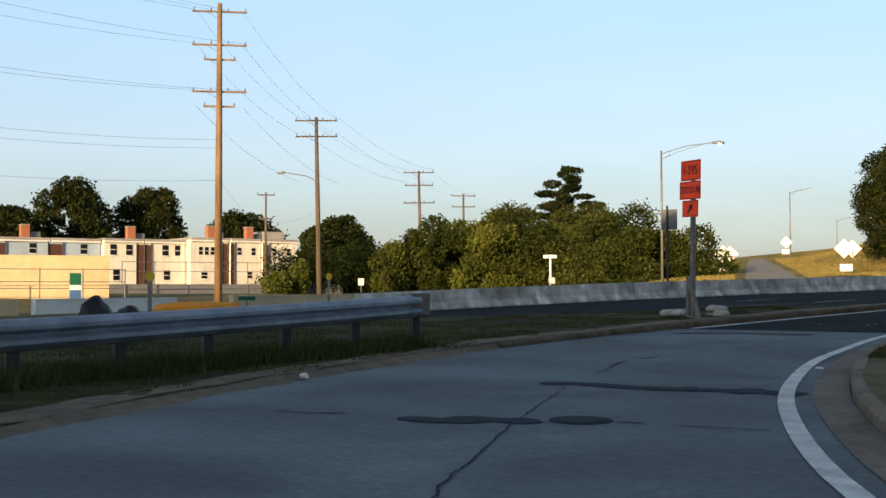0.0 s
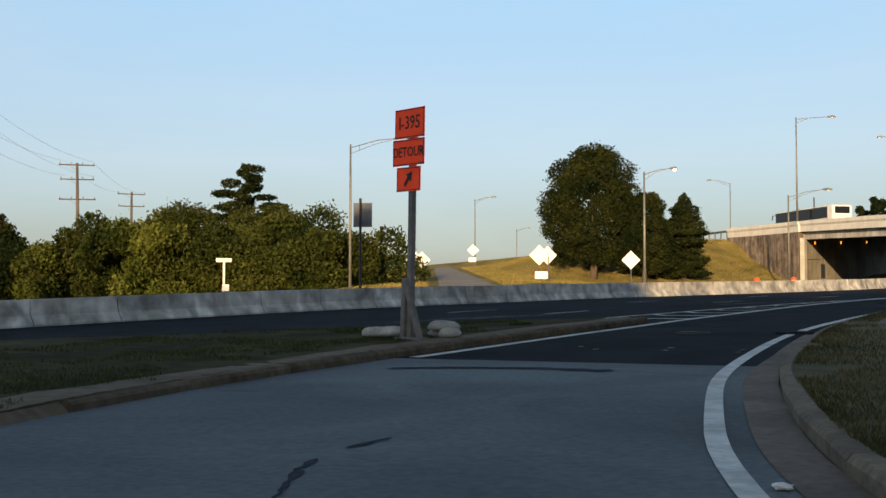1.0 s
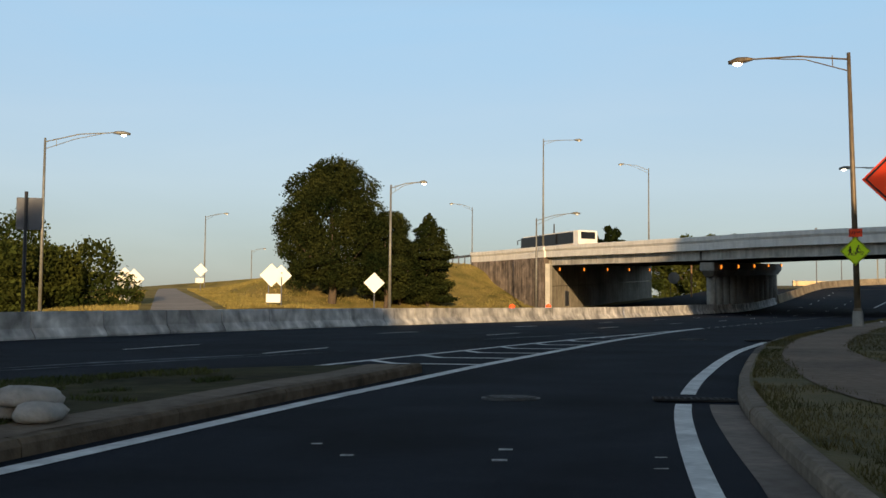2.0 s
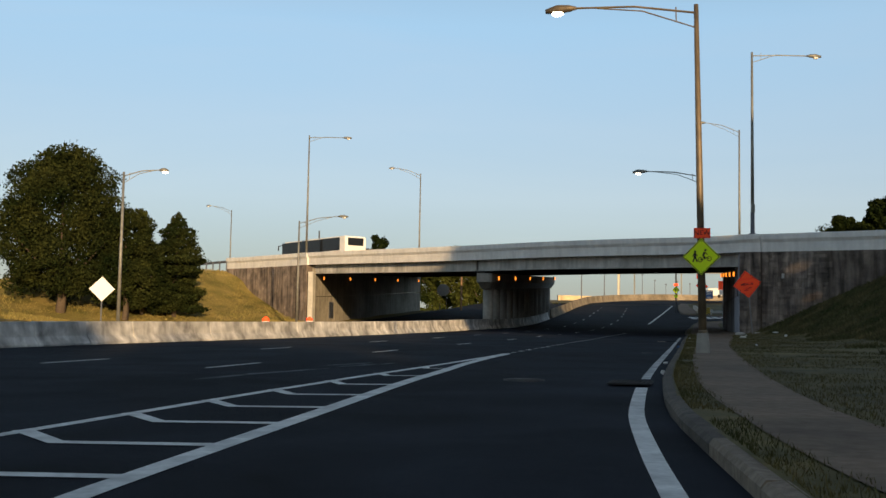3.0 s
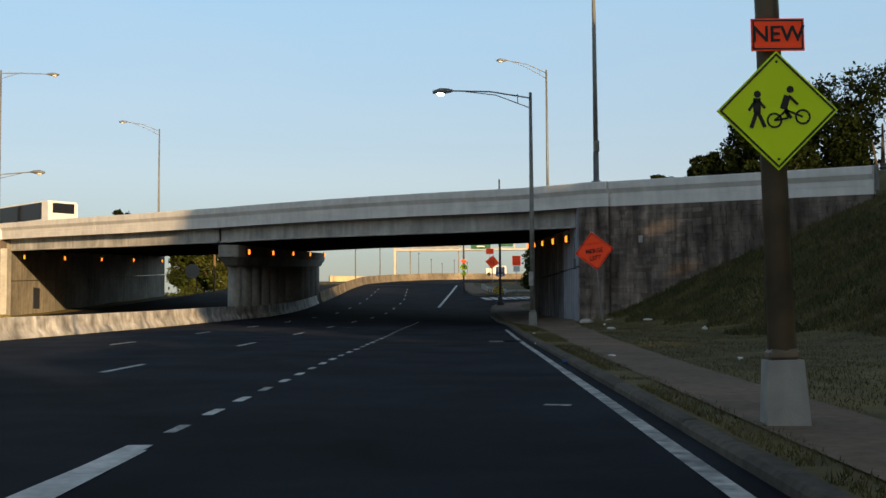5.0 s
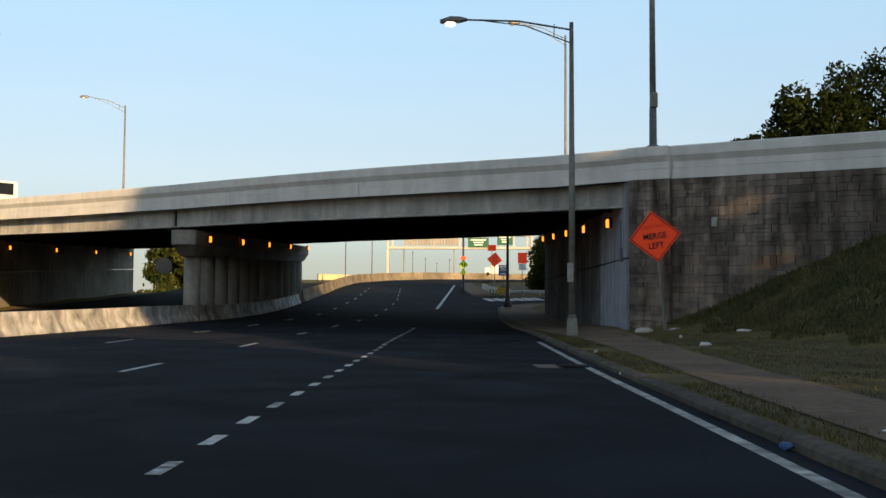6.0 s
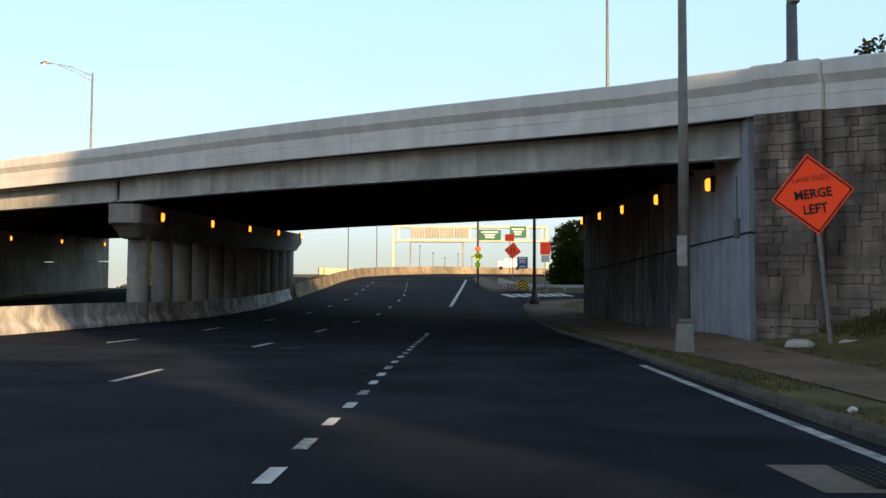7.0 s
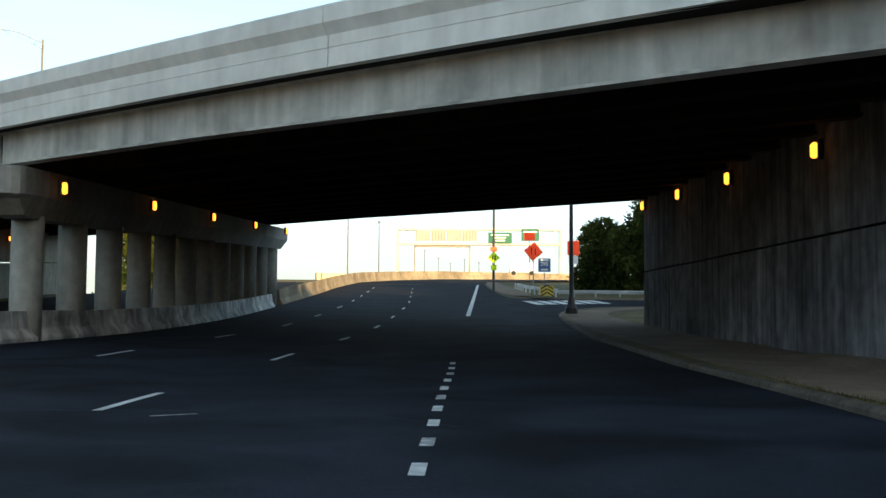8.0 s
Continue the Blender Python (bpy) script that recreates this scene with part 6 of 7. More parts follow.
# ---- coach on the bridge ----
def coach():
    s0, n0 = 51.4, 2.2
    ang = math.degrees(math.atan2(B.y, B.x))
    p = bpt(s0 + 6.85, n0, 0)
    ob = thing("coach", (p.x, p.y, zpar(s0 + 6.85, n0) - 0.28), "white touring coach with dark windows crossing the bridge", "bus", rz=ang)
    L, W, H = 13.7, 2.55, 2.98
    bm = bmesh.new()
    prof = [(-L / 2, 0.35), (L / 2 - 0.1, 0.35), (L / 2, 1.2), (L / 2 - 0.55, H - 0.12), (L / 2 - 0.8, H), (-L / 2 + 0.15, H), (-L / 2, H - 0.2)]
    plate(bm, prof, W, Matrix.Translation((0, -W / 2, 0)))
    bmesh.ops.bevel(bm, geom=list(bm.edges), offset=0.06, segments=2, affect="EDGES")
    part("body", bm, WHITE, ob, "white painted body")
    for side in (-1, 1):
        y = side * (W / 2 + 0.004)
        part("side_window", box(bmesh.new(), L - 1.3, 0.02, 1.35, (0.45, y, 2.2), bevel=0.008), GLASS, ob, "dark tinted side windows")
        part("side_stripe", box(bmesh.new(), L - 5, 0.012, 0.3, (-1.5, y, 1.3)), mat("faded_red_stripe", (0.42, 0.10, 0.05), (0.35, 0.22, 0.08), 0.6, 0.6), ob)
        for x in (-4.2, -2.9, 4.3):
            wh = part("wheel", tube(bmesh.new(), [(x, side * (W / 2 - 0.32), 0.5), (x, side * (W / 2 - 0.01), 0.5)], 0.5, 18), TREAD, ob)
            part("rim", tube(bmesh.new(), [(x, side * (W / 2 - 0.05), 0.5), (x, side * (W / 2 + 0.01), 0.5)], 0.28, 14), GALV, wh)
        part("mirror", tube(bmesh.new(), [(L / 2 - 0.3, side * 1.1, 2.7), (L / 2 + 0.35, side * 1.45, 2.6), (L / 2 + 0.35, side * 1.45, 2.1)], [0.04, 0.06, 0.1], 6), DARKMET, ob)
    part("rear_window", box(bmesh.new(), 0.02, 1.9, 0.8, (-L / 2 - 0.004, 0, 2.4), bevel=0.008), GLASS, ob)
    part("windscreen", box(bmesh.new(), 0.02, 2.2, 1.4, (L / 2 - 0.24, 0, 2.05), (0, -14, 0), bevel=0.008), GLASS, ob)
coach()
thin = thing("thin_pole", (-76.6, 204.5, 6.0), "thin dark pole standing beyond the bridge", "pole")
part("pole", tube(bmesh.new(), [(0, 0, 0), (0, 0, 12.7)], 0.12, 6), DARKMET, thin)

# ---- beyond the bridge ----
GANTRY = mat("cream_gantry_steel", (0.50, 0.45, 0.36), (0.58, 0.53, 0.43), 2, 0.6, stain=0.15)
GANTRY_BACK = mat("grey_sign_back", (0.30, 0.29, 0.26), (0.36, 0.35, 0.32), 2, 0.6, stain=0.15)
def gantry():
    ob = thing("sign_gantry", (-18.7, 300, 10.5), "white steel sign gantry spanning the road at the crest", "gantry")
    for x in (-15, 14.9):
        for y in (-0.6, 0.6):
            part("leg", box(bmesh.new(), 0.5, 0.42, 10.2, (x, y, 5.0), bevel=0.02), GANTRY, ob)
    for z in (7.4, 10.1):
        for y in (-0.6, 0.6):
            part("chord", box(bmesh.new(), 30.2, 0.3, 0.42, (0, y, z), bevel=0.02), GANTRY, ob)
    for k in range(11):
        part("strut", box(bmesh.new(), 0.26, 0.2, 2.6, (-14 + 2.8 * k, -0.6, 8.75)), GANTRY, ob)
    for k in range(4):
        x = -10.3 + 2.85 * k
        pn = part("back_panel", box(bmesh.new(), 2.7, 0.1, 2.0, (x, -0.85, 8.9), bevel=0.02), GANTRY_BACK, ob, "grey ribbed sign back")
        for j in range(5):
            part("rib", box(bmesh.new(), 0.08, 0.1, 2.0, (x - 1.1 + 0.55 * j, -0.95, 8.9)), GALV, pn)
    for x, z, w, h in ((3.8, 8.5, 4.3, 2.0), (9.3, 9.1, 3.2, 2.2)):
        pn = part("green_panel", box(bmesh.new(), w, 0.1, h, (x, -0.9, z), bevel=0.02), GREEN, ob, "green direction sign")
        for j, ww in enumerate((0.75, 0.5, 0.4)):
            part("text_bar", box(bmesh.new(), w * ww, 0.03, 0.24, (x, -0.97, z + 0.55 - 0.5 * j)), WHITE, pn)
gantry()
far2 = thing("far_gantry", (-27, 393, 11), "distant slim sign gantry beyond the crest", "gantry")
part("beam", box(bmesh.new(), 15, 0.4, 0.5, (0, 0, 13)), GALV, far2)
for x in (-7.3, 7.3):
    part("leg", box(bmesh.new(), 0.4, 0.4, 13, (x, 0, 6.5)), GALV, far2)
for x, y, z, h in ((-39, 262, 9.5, 12), (-36, 285, 10.5, 10), (-33.5, 300, 10.8, 9.8), (-31, 372, 12, 9.5), (-28, 395, 12, 9), (-25, 420, 12, 9), (-21, 400, 12, 9.0), (-17, 405, 12, 8.5), (-50, 250, 7, 10), (-2, 300, 11, 9.5), (1, 310, 11, 9)):
    ob = thing("far_lamp_post", (x, y, z), "distant slender lamp post beside the road crest", "street lamp", "far lamp posts")
    part("pole", tube(bmesh.new(), [(0, 0, 0), (0, 0, h)], [0.14, 0.09], 6), GREYMET, ob)
    part("lamp_head", box(bmesh.new(), 0.5, 0.3, 0.35, (0, 0, h), bevel=0.05), GREYMET, ob)

part_l = thing("traffic_post", (-16.1, 154.6, zr(154.6) + 0.1), "black iron lamp post with a heavy base at the corner", "street lamp")
part("pole", tube(bmesh.new(), [(0, 0, 0.9), (0, 0, 6), (0, 0, 11.5)], [0.12, 0.10, 0.07], 8), DARKMET, part_l)
part("base", tube(bmesh.new(), [(0, 0, 0), (0, 0, 0.3), (0, 0, 0.55), (0, 0, 1.0)], [0.34, 0.34, 0.22, 0.13], 10), DARKMET, part_l)
pole_y = thing("tall_post", (-19.2, 192.2, zr(192) + 0.1), "dark steel lamp post on the far verge", "street lamp")
part("pole", tube(bmesh.new(), [(0, 0, -0.3), (0, 0, 9.5)], 0.11, 8), DARKMET, pole_y)
crossing_sign((-19.2, 192.0, 8.9), 0.53, "small yellow-green diamond sign on a dark post", far=True)
plate_sign("notice_plate", (-19.2, 192.0, 9.65), 0.6, 0.36, ORANGE, "small orange plate above a yellow sign", border=False)
plate_sign("notice_plate", (-19.2, 192.0, 8.05), 0.5, 0.45, YELLOW, "small yellow-green arrow plate below a sign", border=False)
lane_sign((-15.6, 194, zr(194)), (), "orange diamond lane sign on the far verge", zc=9.6 - zr(194), r=0.86, tilt=6)
bm_arrow = thing("arrow_mark", (-15.6, 193.97, 9.6), "two black arrow strokes on an orange sign", "road sign")
for x in (-0.18, 0.16):
    part("stroke", box(bmesh.new(), 0.10, 0.01, 0.62, (x, 0, 0)), BLACK, bm_arrow)
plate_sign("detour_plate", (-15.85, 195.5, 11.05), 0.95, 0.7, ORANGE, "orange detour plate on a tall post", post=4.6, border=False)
route = plate_sign("route_sign", (-14.6, 194.3, 8.4), 1.1, 1.2, BLUE, "blue route shield reading 295 on a post", post=2.4, border=False)
text_part("295", 0.5, WHITE, route, (0, -0.008, 0.1), squeeze=0.9, bold=0.01)
part("text_bar", plate(bmesh.new(), rect(0.7, 0.12), 0.003, Matrix.Translation((0, -0.006, 0.46))), WHITE, route)
part("text_bar", plate(bmesh.new(), rect(0.6, 0.14), 0.003, Matrix.Translation((0, -0.006, -0.4))), WHITE, route)
plate_sign("detour_plate", (-13.1, 183.5, 9.2), 0.95, 1.15, ORANGE, "orange rectangular sign on a thin post", post=4.0, border=False)
plate_sign("route_sign", (-13.1, 183.4, 8.25), 0.75, 0.65, WHITE, "white and blue route plate below an orange sign", border=False)
def chevron_board():
    ob = thing("chevron_board", (-15.2, 183.4, zr(183.4)), "orange and black chevron board before the guardrail", "road sign")
    part("panel", plate(bmesh.new(), rect(1.1, 0.8), 0.03, Matrix.Translation((0, 0, 0.6))), YEL, ob)
    for k in range(3):
        for s in (-1, 1):
            part("chevron_stripe", plate(bmesh.new(), [(s * 0.02, 0.30 - 0.28 * k + 0.28), (s * 0.5, 0.02 - 0.28 * k + 0.28), (s * 0.5, -0.1 - 0.28 * k + 0.28), (s * 0.02, 0.18 - 0.28 * k + 0.28)], 0.004, Matrix.Translation((0, -0.006, 0.5))), BLACK, ob)
    for x in (-0.4, 0.4):
        part("post", box(bmesh.new(), 0.08, 0.06, 1.0, (x, 0.06, 0.4)), POSTWOOD, ob)
chevron_board()
for k in range(6):
    line("crossing_bar", [(-16.6 + 0.95 * k, 170.0 + 0.5 * k), (-17.2 + 0.95 * k, 176.5 + 0.5 * k)], 0.72, step=None, dz=0.012)
tagged(ribbon("far_pavement", [(-18.0, 184), (-18.6, 192), (-19.0, 215), (-18.9, 232)], [(-16.6, 184), (-16.2, 192), (-17.4, 215), (-17.6, 232)], lambda x, y: zr(y), WALK, dz=0.16, cross=2), "tan pavement on the far verge", "pavement", kind="structure")
tagged(ribbon("far_verge", [(-16.6, 181.5), (-16.2, 192), (-17.4, 215), (-17.6, 232)], [(6, 181.5), (6, 192), (6, 215), (6, 232)], lambda x, y: zr(y), GROUND, dz=0.1, cross=4), "dry grass verge beyond the side street", "verge", kind="structure")
kerb("kerb_far", [(8, 181.0), (-14, 181.2), (-17.4, 182.4), (-18.3, 186), (-18.9, 200), (-19.2, 226)], "pale concrete kerb of the far verge", side=1)
def white_van():
    ob = thing("white_truck", (-12.3, 262, 10.5), "white box truck parked far beyond the crest", "truck")
    part("box_body", box(bmesh.new(), 2.7, 1.9, 1.5, (0, 0, 1.15), bevel=0.06), WHITE, ob)
    part("cab", box(bmesh.new(), 1.1, 1.8, 1.1, (-1.95, 0, 0.95), bevel=0.12), WHITE, ob)
    for x in (-1.9, 0.8):
        part("wheel", tube(bmesh.new(), [(x, -0.98, 0.34), (x, -0.75, 0.34)], 0.34, 12), TREAD, ob)
white_van()
block_wall("far_wall", (-45, 272), (-35.5, 277), 9.0, 11.1, TANWALL, "long tan wall in sun beyond the road crest", 0.6)
sb = thing("rear_facing_sign", (-52.6, 190.5, zr(190) - 0.2), "grey back of an eight-sided sign on two posts", "road sign")
out8 = [(0.95 * math.cos(k * 0.7854 + 0.3927), 0.95 * math.sin(k * 0.7854 + 0.3927)) for k in range(8)]
part("panel", plate(bmesh.new(), out8, 0.02, Matrix.Translation((0, 0, 3.2))), GREYPLATE, sb)
for x in (-0.5, 0.5):
    part("post", tube(bmesh.new(), [(x, 0.06, 0), (x, 0.06, 3.4)], 0.05, 6), DARKMET, sb)
tp = thing("wood_post", (-50.2, 192, zr(192) - 0.2), "brown wooden post beyond the bridge", "post")
part("pole", tube(bmesh.new(), [(0, 0, 0), (0, 0, 7)], 0.14, 8), WOOD, tp)

# ---- small things on the bridge walls ----
note = thing("paper_notice", tuple(bpt(-3.36, -0.075, 5.9)), "small grey-white notice fixed to the stone wall", "notice", rz=math.degrees(math.atan2(B.y, B.x)) + 180)
part("sheet", box(bmesh.new(), 0.22, 0.012, 0.32, bevel=0.003), GREYPLATE, note)
jbox = thing("junction_box", (-14.24, 107.25, 4.95), "dark narrow junction box on the concrete abutment wall", "junction box")
part("case", box(bmesh.new(), 0.10, 0.26, 0.5, bevel=0.015), GREYMET, jbox)
part("conduit", tube(bmesh.new(), [(0, 0, 0.24), (0, 0, 1.3)], 0.02, 6), GREYMET, jbox)
hatch = thing("service_door", (-56.47, 149.5, 3.55), "dark steel service door in the abutment wall", "door")
part("leaf", box(bmesh.new(), 0.08, 1.45, 1.75, (0, 0, 0.875), bevel=0.01), DARKMET, hatch)
part("frame", box(bmesh.new(), 0.05, 1.6, 1.85, (-0.02, 0, 0.9), bevel=0.01), GREYMET, hatch)
part("handle", tube(bmesh.new(), [(0.06, 0.55, 0.85), (0.10, 0.55, 0.9), (0.10, 0.55, 1.05), (0.06, 0.55, 1.1)], 0.012, 6), GALV, hatch)

# ---- ironwork, patches and cracks on the road ----
def drain_grate(x, y, w, l, label, rz=0):
    ob = tagged(thing("drain_grate", (x, y, zr(y) + 0.004), label, "drain grate", "drain grates", rz=rz))
    # flat black sheet stands in for the dark of the pit
    part("pit", box(bmesh.new(), w, l, 0.01, (0, 0, 0.004)), BLACK, ob)
    for k in range(int(w / 0.075) + 1):
        part("bar", box(bmesh.new(), 0.022, l, 0.02, (-w / 2 + 0.075 * k, 0, 0.012)), TREAD, ob)
    for k in range(int(l / 0.11) + 1):
        part("bar", box(bmesh.new(), w, 0.025, 0.022, (0, -l / 2 + 0.11 * k, 0.012)), TREAD, ob)
drain_grate(-16.77, 31.55, 0.95, 0.5, "dark iron drain grate beside the kerb", rz=15)
drain_grate(-18.40, 48.26, 0.70, 1.72, "dark iron drain grate at the road edge")
drain_grate(-18.3, 86.6, 0.55, 0.9, "dark iron drain grate set in a concrete apron")
line("drain_apron", [(-18.75, 86.0), (-18.8, 87.2)], 0.45, "pale concrete apron beside the drain", dz=0.006, material=GUTTER, step=None)
def manhole(x, y, label="dark iron manhole cover in the ramp"):
    ob = thing("manhole_cover", (x, y, zr(y) + 0.004), label, "manhole cover")
    part("rim", tube(bmesh.new(), [(0, 0, -0.02), (0, 0, 0.008)], 0.31, 28), CRACK, ob)
    part("cover", tube(bmesh.new(), [(0, 0, 0.0), (0, 0, 0.014)], 0.26, 28), CRACK, ob)
manhole(-9.0, 8.6)
IRON = mat("worn_iron", (0.05, 0.055, 0.06), (0.12, 0.125, 0.13), 18, 0.6, metal=0.3, stain=0.3, sscale=4)
def studded_cover(x, y):
    ob = thing("manhole_cover", (x, y, zr(y) + 0.004), "worn iron manhole cover with raised studs in the asphalt", "manhole cover")
    part("rim", tube(bmesh.new(), [(0, 0, -0.02), (0, 0, 0.010)], 0.36, 28), IRON, ob, "pale worn rim")
    part("cover", tube(bmesh.new(), [(0, 0, 0.0), (0, 0, 0.016)], 0.32, 28), TREAD, ob)
    bm = box(bmesh.new(), 0.05, 0.05, 0.012)
    me = bpy.data.meshes.new("stud")
    bm.to_mesh(me)
    bm.free()
    me.materials.append(IRON)
    for i in range(-3, 4):
        for j in range(-3, 4):
            if i * i + j * j < 11:
                st = new("stud", me)
                st.parent, st.matrix_basis = ob, pose(0.085 * i, 0.085 * j, 0.02)
studded_cover(-18.88, 30.95)
studded_cover(-20.25, 48.32)
def crack(path, w, label="dark sealed crack across the paving", seed=1, fray=0.5):
    rng = random.Random(seed)
    p = resample(path, 0.12)
    q = np.array([[x + rng.uniform(-.02, .02), y + rng.uniform(-.02, .02)] for x, y in p])
    ww = np.array([w * (0.35 + fray * abs(noise.noise((i * 0.23, seed, 0))) * 2) for i in range(len(q))])
    ww[0] = ww[-1] = 0.01
    return tagged(ribbon("crack", offset(q, ww / 2), offset(q, -ww / 2), zroad, CRACK, dz=0.006), label, "crack", kind="structure")
crack([(-6.1, 4.5), (-6.63, 5.07), (-7.07, 5.51), (-7.83, 6.36), (-9.10, 7.76), (-9.70, 8.49)], 0.05, seed=2, fray=0.25)
crack([(-9.70, 8.49), (-10.49, 9.42), (-11.2, 10.3), (-11.85, 11.05)], 0.034, seed=12, fray=0.4)
crack([(-11.75, 6.67), (-11.32, 6.84), (-11.0, 7.16)], 0.10, seed=3)
crack([(-10.36, 7.37), (-9.92, 7.5), (-9.6, 7.98), (-9.12, 8.21)], 0.80, "dark asphalt patch along a joint", seed=4)
crack([(-8.75, 8.72), (-8.6, 8.82), (-8.4, 8.9)], 0.08, seed=5)
crack([(-8.2, 8.98), (-7.74, 9.2), (-7.32, 9.39)], 0.09, seed=6, fray=0.3)
crack([(-12.35, 11.0), (-12.0, 11.36), (-11.2, 11.48), (-10.65, 11.66), (-10.3, 11.95)], 0.95, "dark asphalt patch along a joint", seed=7)
crack([(-10.5, 11.78), (-9.9, 12.1), (-9.4, 12.24), (-9.1, 12.4)], 0.70, "dark asphalt patch along a joint", seed=17)
crack([(-12.94, 12.67), (-13.2, 13.1), (-13.66, 13.69), (-14.12, 14.3), (-14.34, 14.7)], 0.06, seed=8, fray=0.9)
crack([(-14.5, 15.2), (-14.6, 15.87)], 0.07, seed=18, fray=0.9)
crack([(-19.0, 17.8), (-18.5, 18.1)], 0.08, seed=9)
crack([(-19.3, 21.35), (-18.5, 21.9), (-17.7, 22.18), (-17.2, 22.38), (-16.1, 22.42)], 0.65, "dark asphalt patch along a joint", seed=10)
crack([(-18.3, 22.0), (-17.0, 22.42)], 0.16, seed=11)
crack([(-16.2, 22.45), (-15.65, 22.46), (-15.12, 22.38), (-14.5, 22.26), (-14.29, 22.25)], 0.035, seed=13, fray=0.3)
SMEAR = mat("thin_paint_smear", (0.03, 0.035, 0.042), (0.26, 0.29, 0.33), 2.2, 0.8, stain=0.4, sscale=1.2, spec=0.08)
def smear(path, spread, count, seed):
    """A dragged smear: thin broken streaks side by side along a path."""
    rng = random.Random(seed)
    p = resample(path, 0.25)
    for _ in range(count):
        n = len(p)
        a = rng.randrange(0, max(1, int(n * 0.6)))
        b = min(n, a + max(4, int(n * rng.uniform(0.25, 0.6))))
        q = offset(p, rng.uniform(-spread, spread))[a:b]
        ww = rng.uniform(0.03, 0.10) * np.sin(np.linspace(0.12, 3.02, len(q)))
        tagged(ribbon("paint_smear", offset(q, ww / 2), offset(q, -ww / 2), zroad, SMEAR, dz=0.006 + 0.0004 * _), "thin smeared white paint on the asphalt", "road marking", kind="structure")
smear([(-29.4, 31.0), (-28.8, 32.8), (-27.6, 36), (-26.4, 39.6)], 0.5, 14, 3)
smear([(-25.4, 46.3), (-25.1, 48.4), (-24.7, 50.3), (-24.2, 52.6)], 0.14, 7, 4)
smear([(-24.9, 51.4), (-24.55, 52.6), (-24.2, 54.6)], 0.35, 9, 5)
crack([(-28.5, 106.1), (-26.26, 106.03), (-24.74, 106.09)], 0.10, "dark worn joint across the asphalt", seed=21)
crack([(-24.0, 105.7), (-23.0, 105.64), (-22.08, 104.5)], 0.07, "dark worn joint across the asphalt", seed=22)
crack([(-21.95, 89.42), (-21.4, 89.44)], 0.05, "dark worn crack in the asphalt", seed=23)
for x0, y0, x1, y1, w in ((-25.41, 105.4, -24.98, 105.7, 0.07), (-17.39, 26.73, -17.28, 26.77, 0.10), (-17.22, 26.15, -17.11, 26.20, 0.10), (-16.09, 26.78, -16.0, 26.82, 0.04), (-15.96, 26.22, -15.86, 26.26, 0.04), (-19.02, 26.44, -18.93, 26.48, 0.07), (-18.45, 25.94, -18.35, 25.98, 0.07), (-18.93, 65.5, -18.62, 65.42, 0.16)):
    line("paint_scrap", [(x0, y0), (x1, y1)], w, "scrap of worn white paint on the asphalt", step=None, material=PAINT_CHIPPED)

# ---- litter ----
def scrap(at, s, label, seed, material):
    bm = bmesh.new()
    bmesh.ops.create_icosphere(bm, subdivisions=2, radius=1)
    for v in bm.verts:
        k = 1 + 0.55 * noise.noise(v.co * 2.3 + Vector((seed, seed * 0.7, 0)))
        v.co = Vector((v.co.x * s[0] * k, v.co.y * s[1] * k, (v.co.z * k + 0.6) * s[2]))
    ob = part("litter", bm, material)
    ob.matrix_basis = pose(*at, 0, 0, seed * 40)
    return tagged(ob, label, "litter", "litter by the road")
for k, (x, y, sx, sy, sz, dz) in enumerate(((-14.6, 91.8, 0.22, 0.09, 0.06, 0.2), (-14.2, 96.6, 0.16, 0.05, 0.04, 0.25), (-12.6, 96.0, 0.3, 0.03, 0.035, 0.45), (-16.9, 74.6, 0.08, 0.04, 0.02, 0.13), (-17.75, 84.0, 0.04, 0.04, 0.03, 0.02), (-18.0, 56.5, 0.07, 0.05, 0.03, 0.02),
                                            (-17.95, 51.5, 0.08, 0.05, 0.04, 0.02), (-11.05, 15.4, 0.08, 0.06, 0.02, 0.01), (-15.05, 8.95, 0.1, 0.06, 0.05, 0.02), (-17.4, 90.0, 0.05, 0.05, 0.03, 0.12), (-15.0, 72, 0.1, 0.05, 0.03, 0.18), (-13.0, 84, 0.08, 0.06, 0.05, 0.4))):
    scrap((x, y, zr(y) + dz), (sx, sy, sz), "crumpled white paper litter lying by the road", k + 1, WHITE)
scrap((-17.85, 74.4, zr(74.4) + 0.01), (0.06, 0.05, 0.04), "crumpled pale blue plastic litter in the gutter", 17, BLUE)
scrap((-17.85, 48.6, zr(48.6) + 0.02), (0.05, 0.04, 0.03), "crumpled grey plastic litter by the drain", 19, BAG)

# ---- grass ----
def blades(name, pts, h, w, label, seed, parent=None, material=None):
    """Upright grass blades at points (x, y, z), with heights about h."""
    rng = np.random.default_rng(seed)
    p = np.array(pts)
    n = len(p)
    a = rng.random(n) * 6.2832
    hh = h * (0.5 + rng.random(n))
    d = np.stack([np.cos(a), np.sin(a), 0 * a], 1) * w * 0.5
    tip = np.stack([rng.normal(size=n) * 0.4, rng.normal(size=n) * 0.4, np.ones(n)], 1) * hh[:, None]
    co = np.stack([p - d, p + d, p + tip], 1).reshape(-1, 3)
    me = bpy.data.meshes.new(name)
    me.vertices.add(3 * n)
    me.vertices.foreach_set("co", co.ravel().astype(np.float32))
    me.loops.add(3 * n)
    me.loops.foreach_set("vertex_index", np.arange(3 * n, dtype=np.int32))
    me.polygons.add(n)
    me.polygons.foreach_set("loop_start", np.arange(0, 3 * n, 3, dtype=np.int32))
    me.update(calc_edges=True)
    me.materials.append(material or GRASS)
    return tagged(new(name, me), label, "grass", kind="stuff")
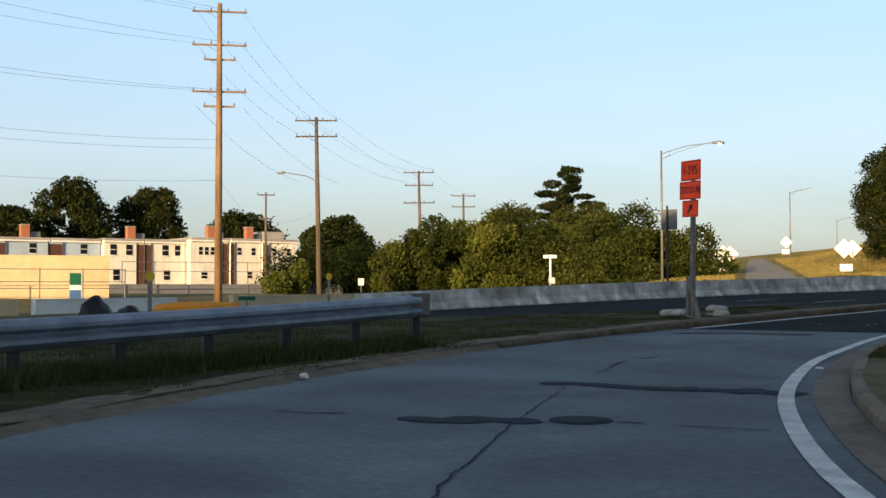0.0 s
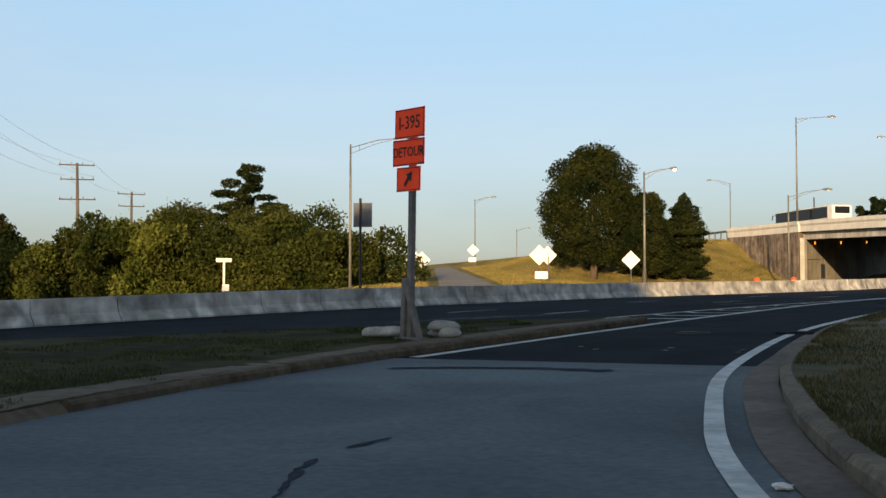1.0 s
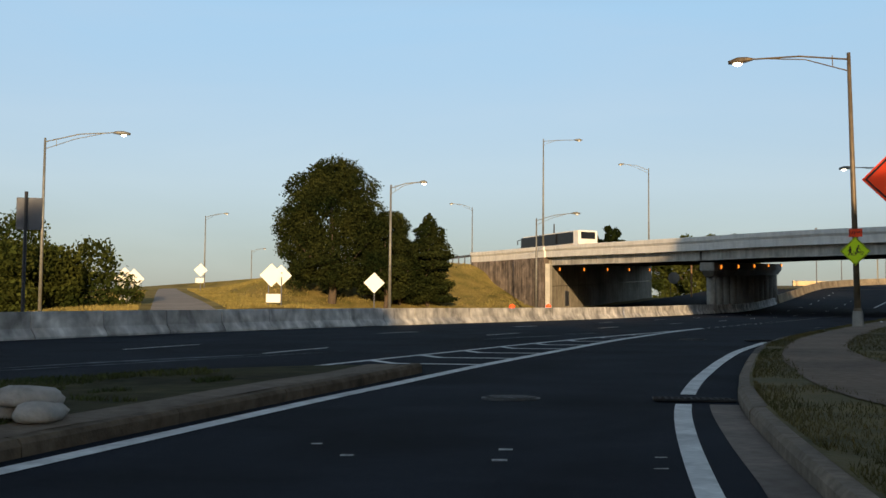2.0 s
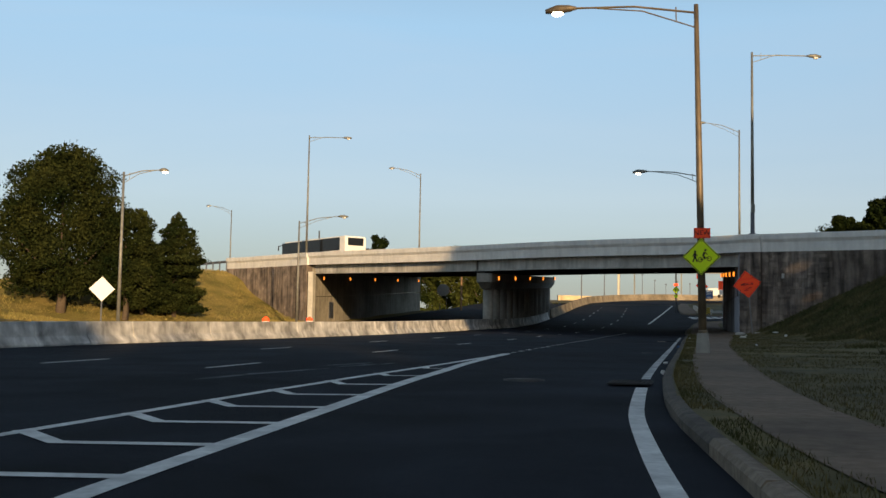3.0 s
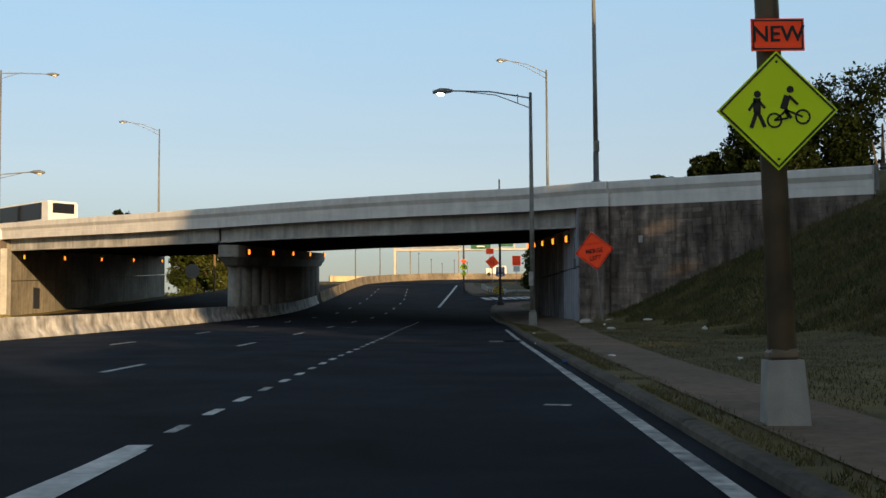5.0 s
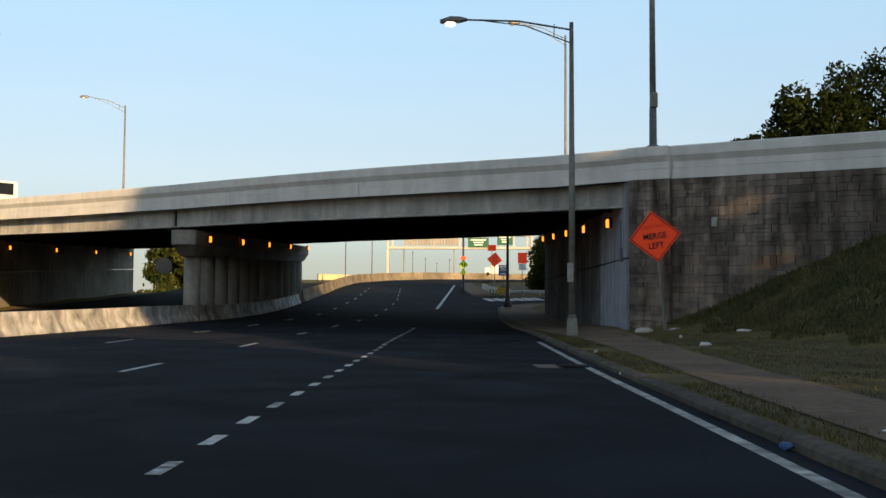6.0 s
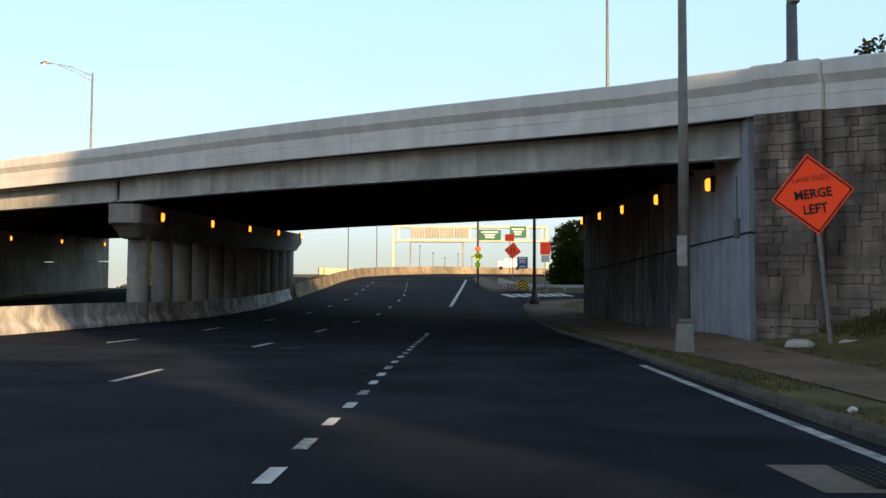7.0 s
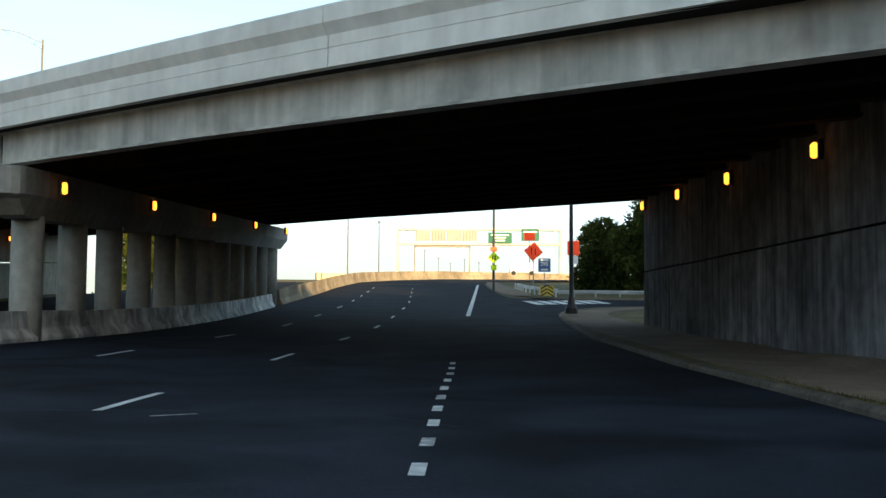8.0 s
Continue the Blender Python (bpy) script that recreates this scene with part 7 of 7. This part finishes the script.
def patchy(x, y, s=0.45, bias=0.0):
    return noise.noise((x * s, y * s, 9)) + 0.5 * noise.noise((x * s * 3, y * s * 3, 2)) > bias
rng = np.random.default_rng(11)
pts = []
while len(pts) < 60000:
    y = rng.uniform(-4, 33.5)
    xl, xr_ = float(np.interp(y, [p[1] for p in ISLAND_L], [p[0] for p in ISLAND_L])) + 0.1, float(np.interp(y, RAMP_L[:, 1], RAMP_L[:, 0])) - 0.25
    x = xr_ - (xr_ - xl) * rng.random() ** 1.3
    edge = xr_ - x
    if patchy(x, y, 0.5, 0.25 - min(edge, 1.2) * 0.5 + 0.45 * float(np.clip((y - 14) / 8, 0, 1))):
        pts.append((x, y, zisl(x, y) - 0.01))
blades("island_grass", pts, 0.055, 0.02, "patchy green grass growing on the traffic island", 1, material=GREENBLADE)
pts = []
rail_p = resample([(-12.6, -3.5), (-14.3, 1.5), (-15.55, 4.89), (-17.4, 9.2), (-18.83, 13.62)], 0.02)
for k in range(24000):
    x, y = rail_p[int(rng.random() * len(rail_p))]
    x, y = x - 0.1 + rng.normal() * 0.30, y + rng.normal() * 0.2
    pts.append((x, y, zisl(x, y) - 0.02))
blades("tall_grass", pts, 0.24, 0.026, "tall green grass under the guardrail", 2, material=GREENBLADE)
pts = []
while len(pts) < 125000:
    y = 16 + 95 * rng.random() ** 1.25
    x = x_kerb(y) + 0.2 + 13 * rng.random() ** 1.6
    wx = float(np.interp(y, walk_c[:, 1], walk_c[:, 0]))
    wd = float(np.interp(y, walk_c[:, 1], ww))
    if abs(x - wx) < wd * (0.9 + 0.15 * noise.noise((x, y * 0.7, 4))) and y > 22:
        continue
    if x - x_kerb(y) < 3.1:
        z = zr(y) + lift(y)
    else:
        z = zland(x, y)
    if patchy(x, y, 0.3, -0.35):
        pts.append((x, y, max(z, zland(x, y)) - 0.01))
blades("verge_grass", pts, 0.055, 0.014, "patchy dry grass on the verge beside the pavement", 3)
pts = []
while len(pts) < 90000:
    x, y = -13 + 14 * rng.random(), 40 + 66 * rng.random() ** 0.8
    z = zland(x, y)
    if z < zr(y) + 0.35 + 0.3 * noise.noise((x * 0.4, y * 0.4, 1)) or (x + 14.05) * 0.657 + (y - 105.98) * 0.754 > -0.1:
        continue
    pts.append((x, y, z - 0.02))
blades("slope_grass", pts, 0.16, 0.05, "patchy green and brown grass covering the slope beside the wall", 5, material=SLOPEBLADE)
pts = []
while len(pts) < 110000:
    x, y = -55 - 60 * rng.random() ** 1.2, rng.uniform(70, 160)
    rel = Vector((x + 58, y - 144.5))
    if rel.x * -0.657 + rel.y * -0.754 < 0.6 and rel.x * -0.754 + rel.y * 0.657 < 16:
        continue
    pts.append((x, y, zland(x, y) - 0.02))
pts = [p for p in pts if ((CLIMB - (p[0], p[1])) ** 2).sum(1).min() > 8]
blades("bank_grass", pts, 0.16, 0.09, "dry grass on the bank, low sun put into its golden colour", 4, material=SUNLITBLADE)
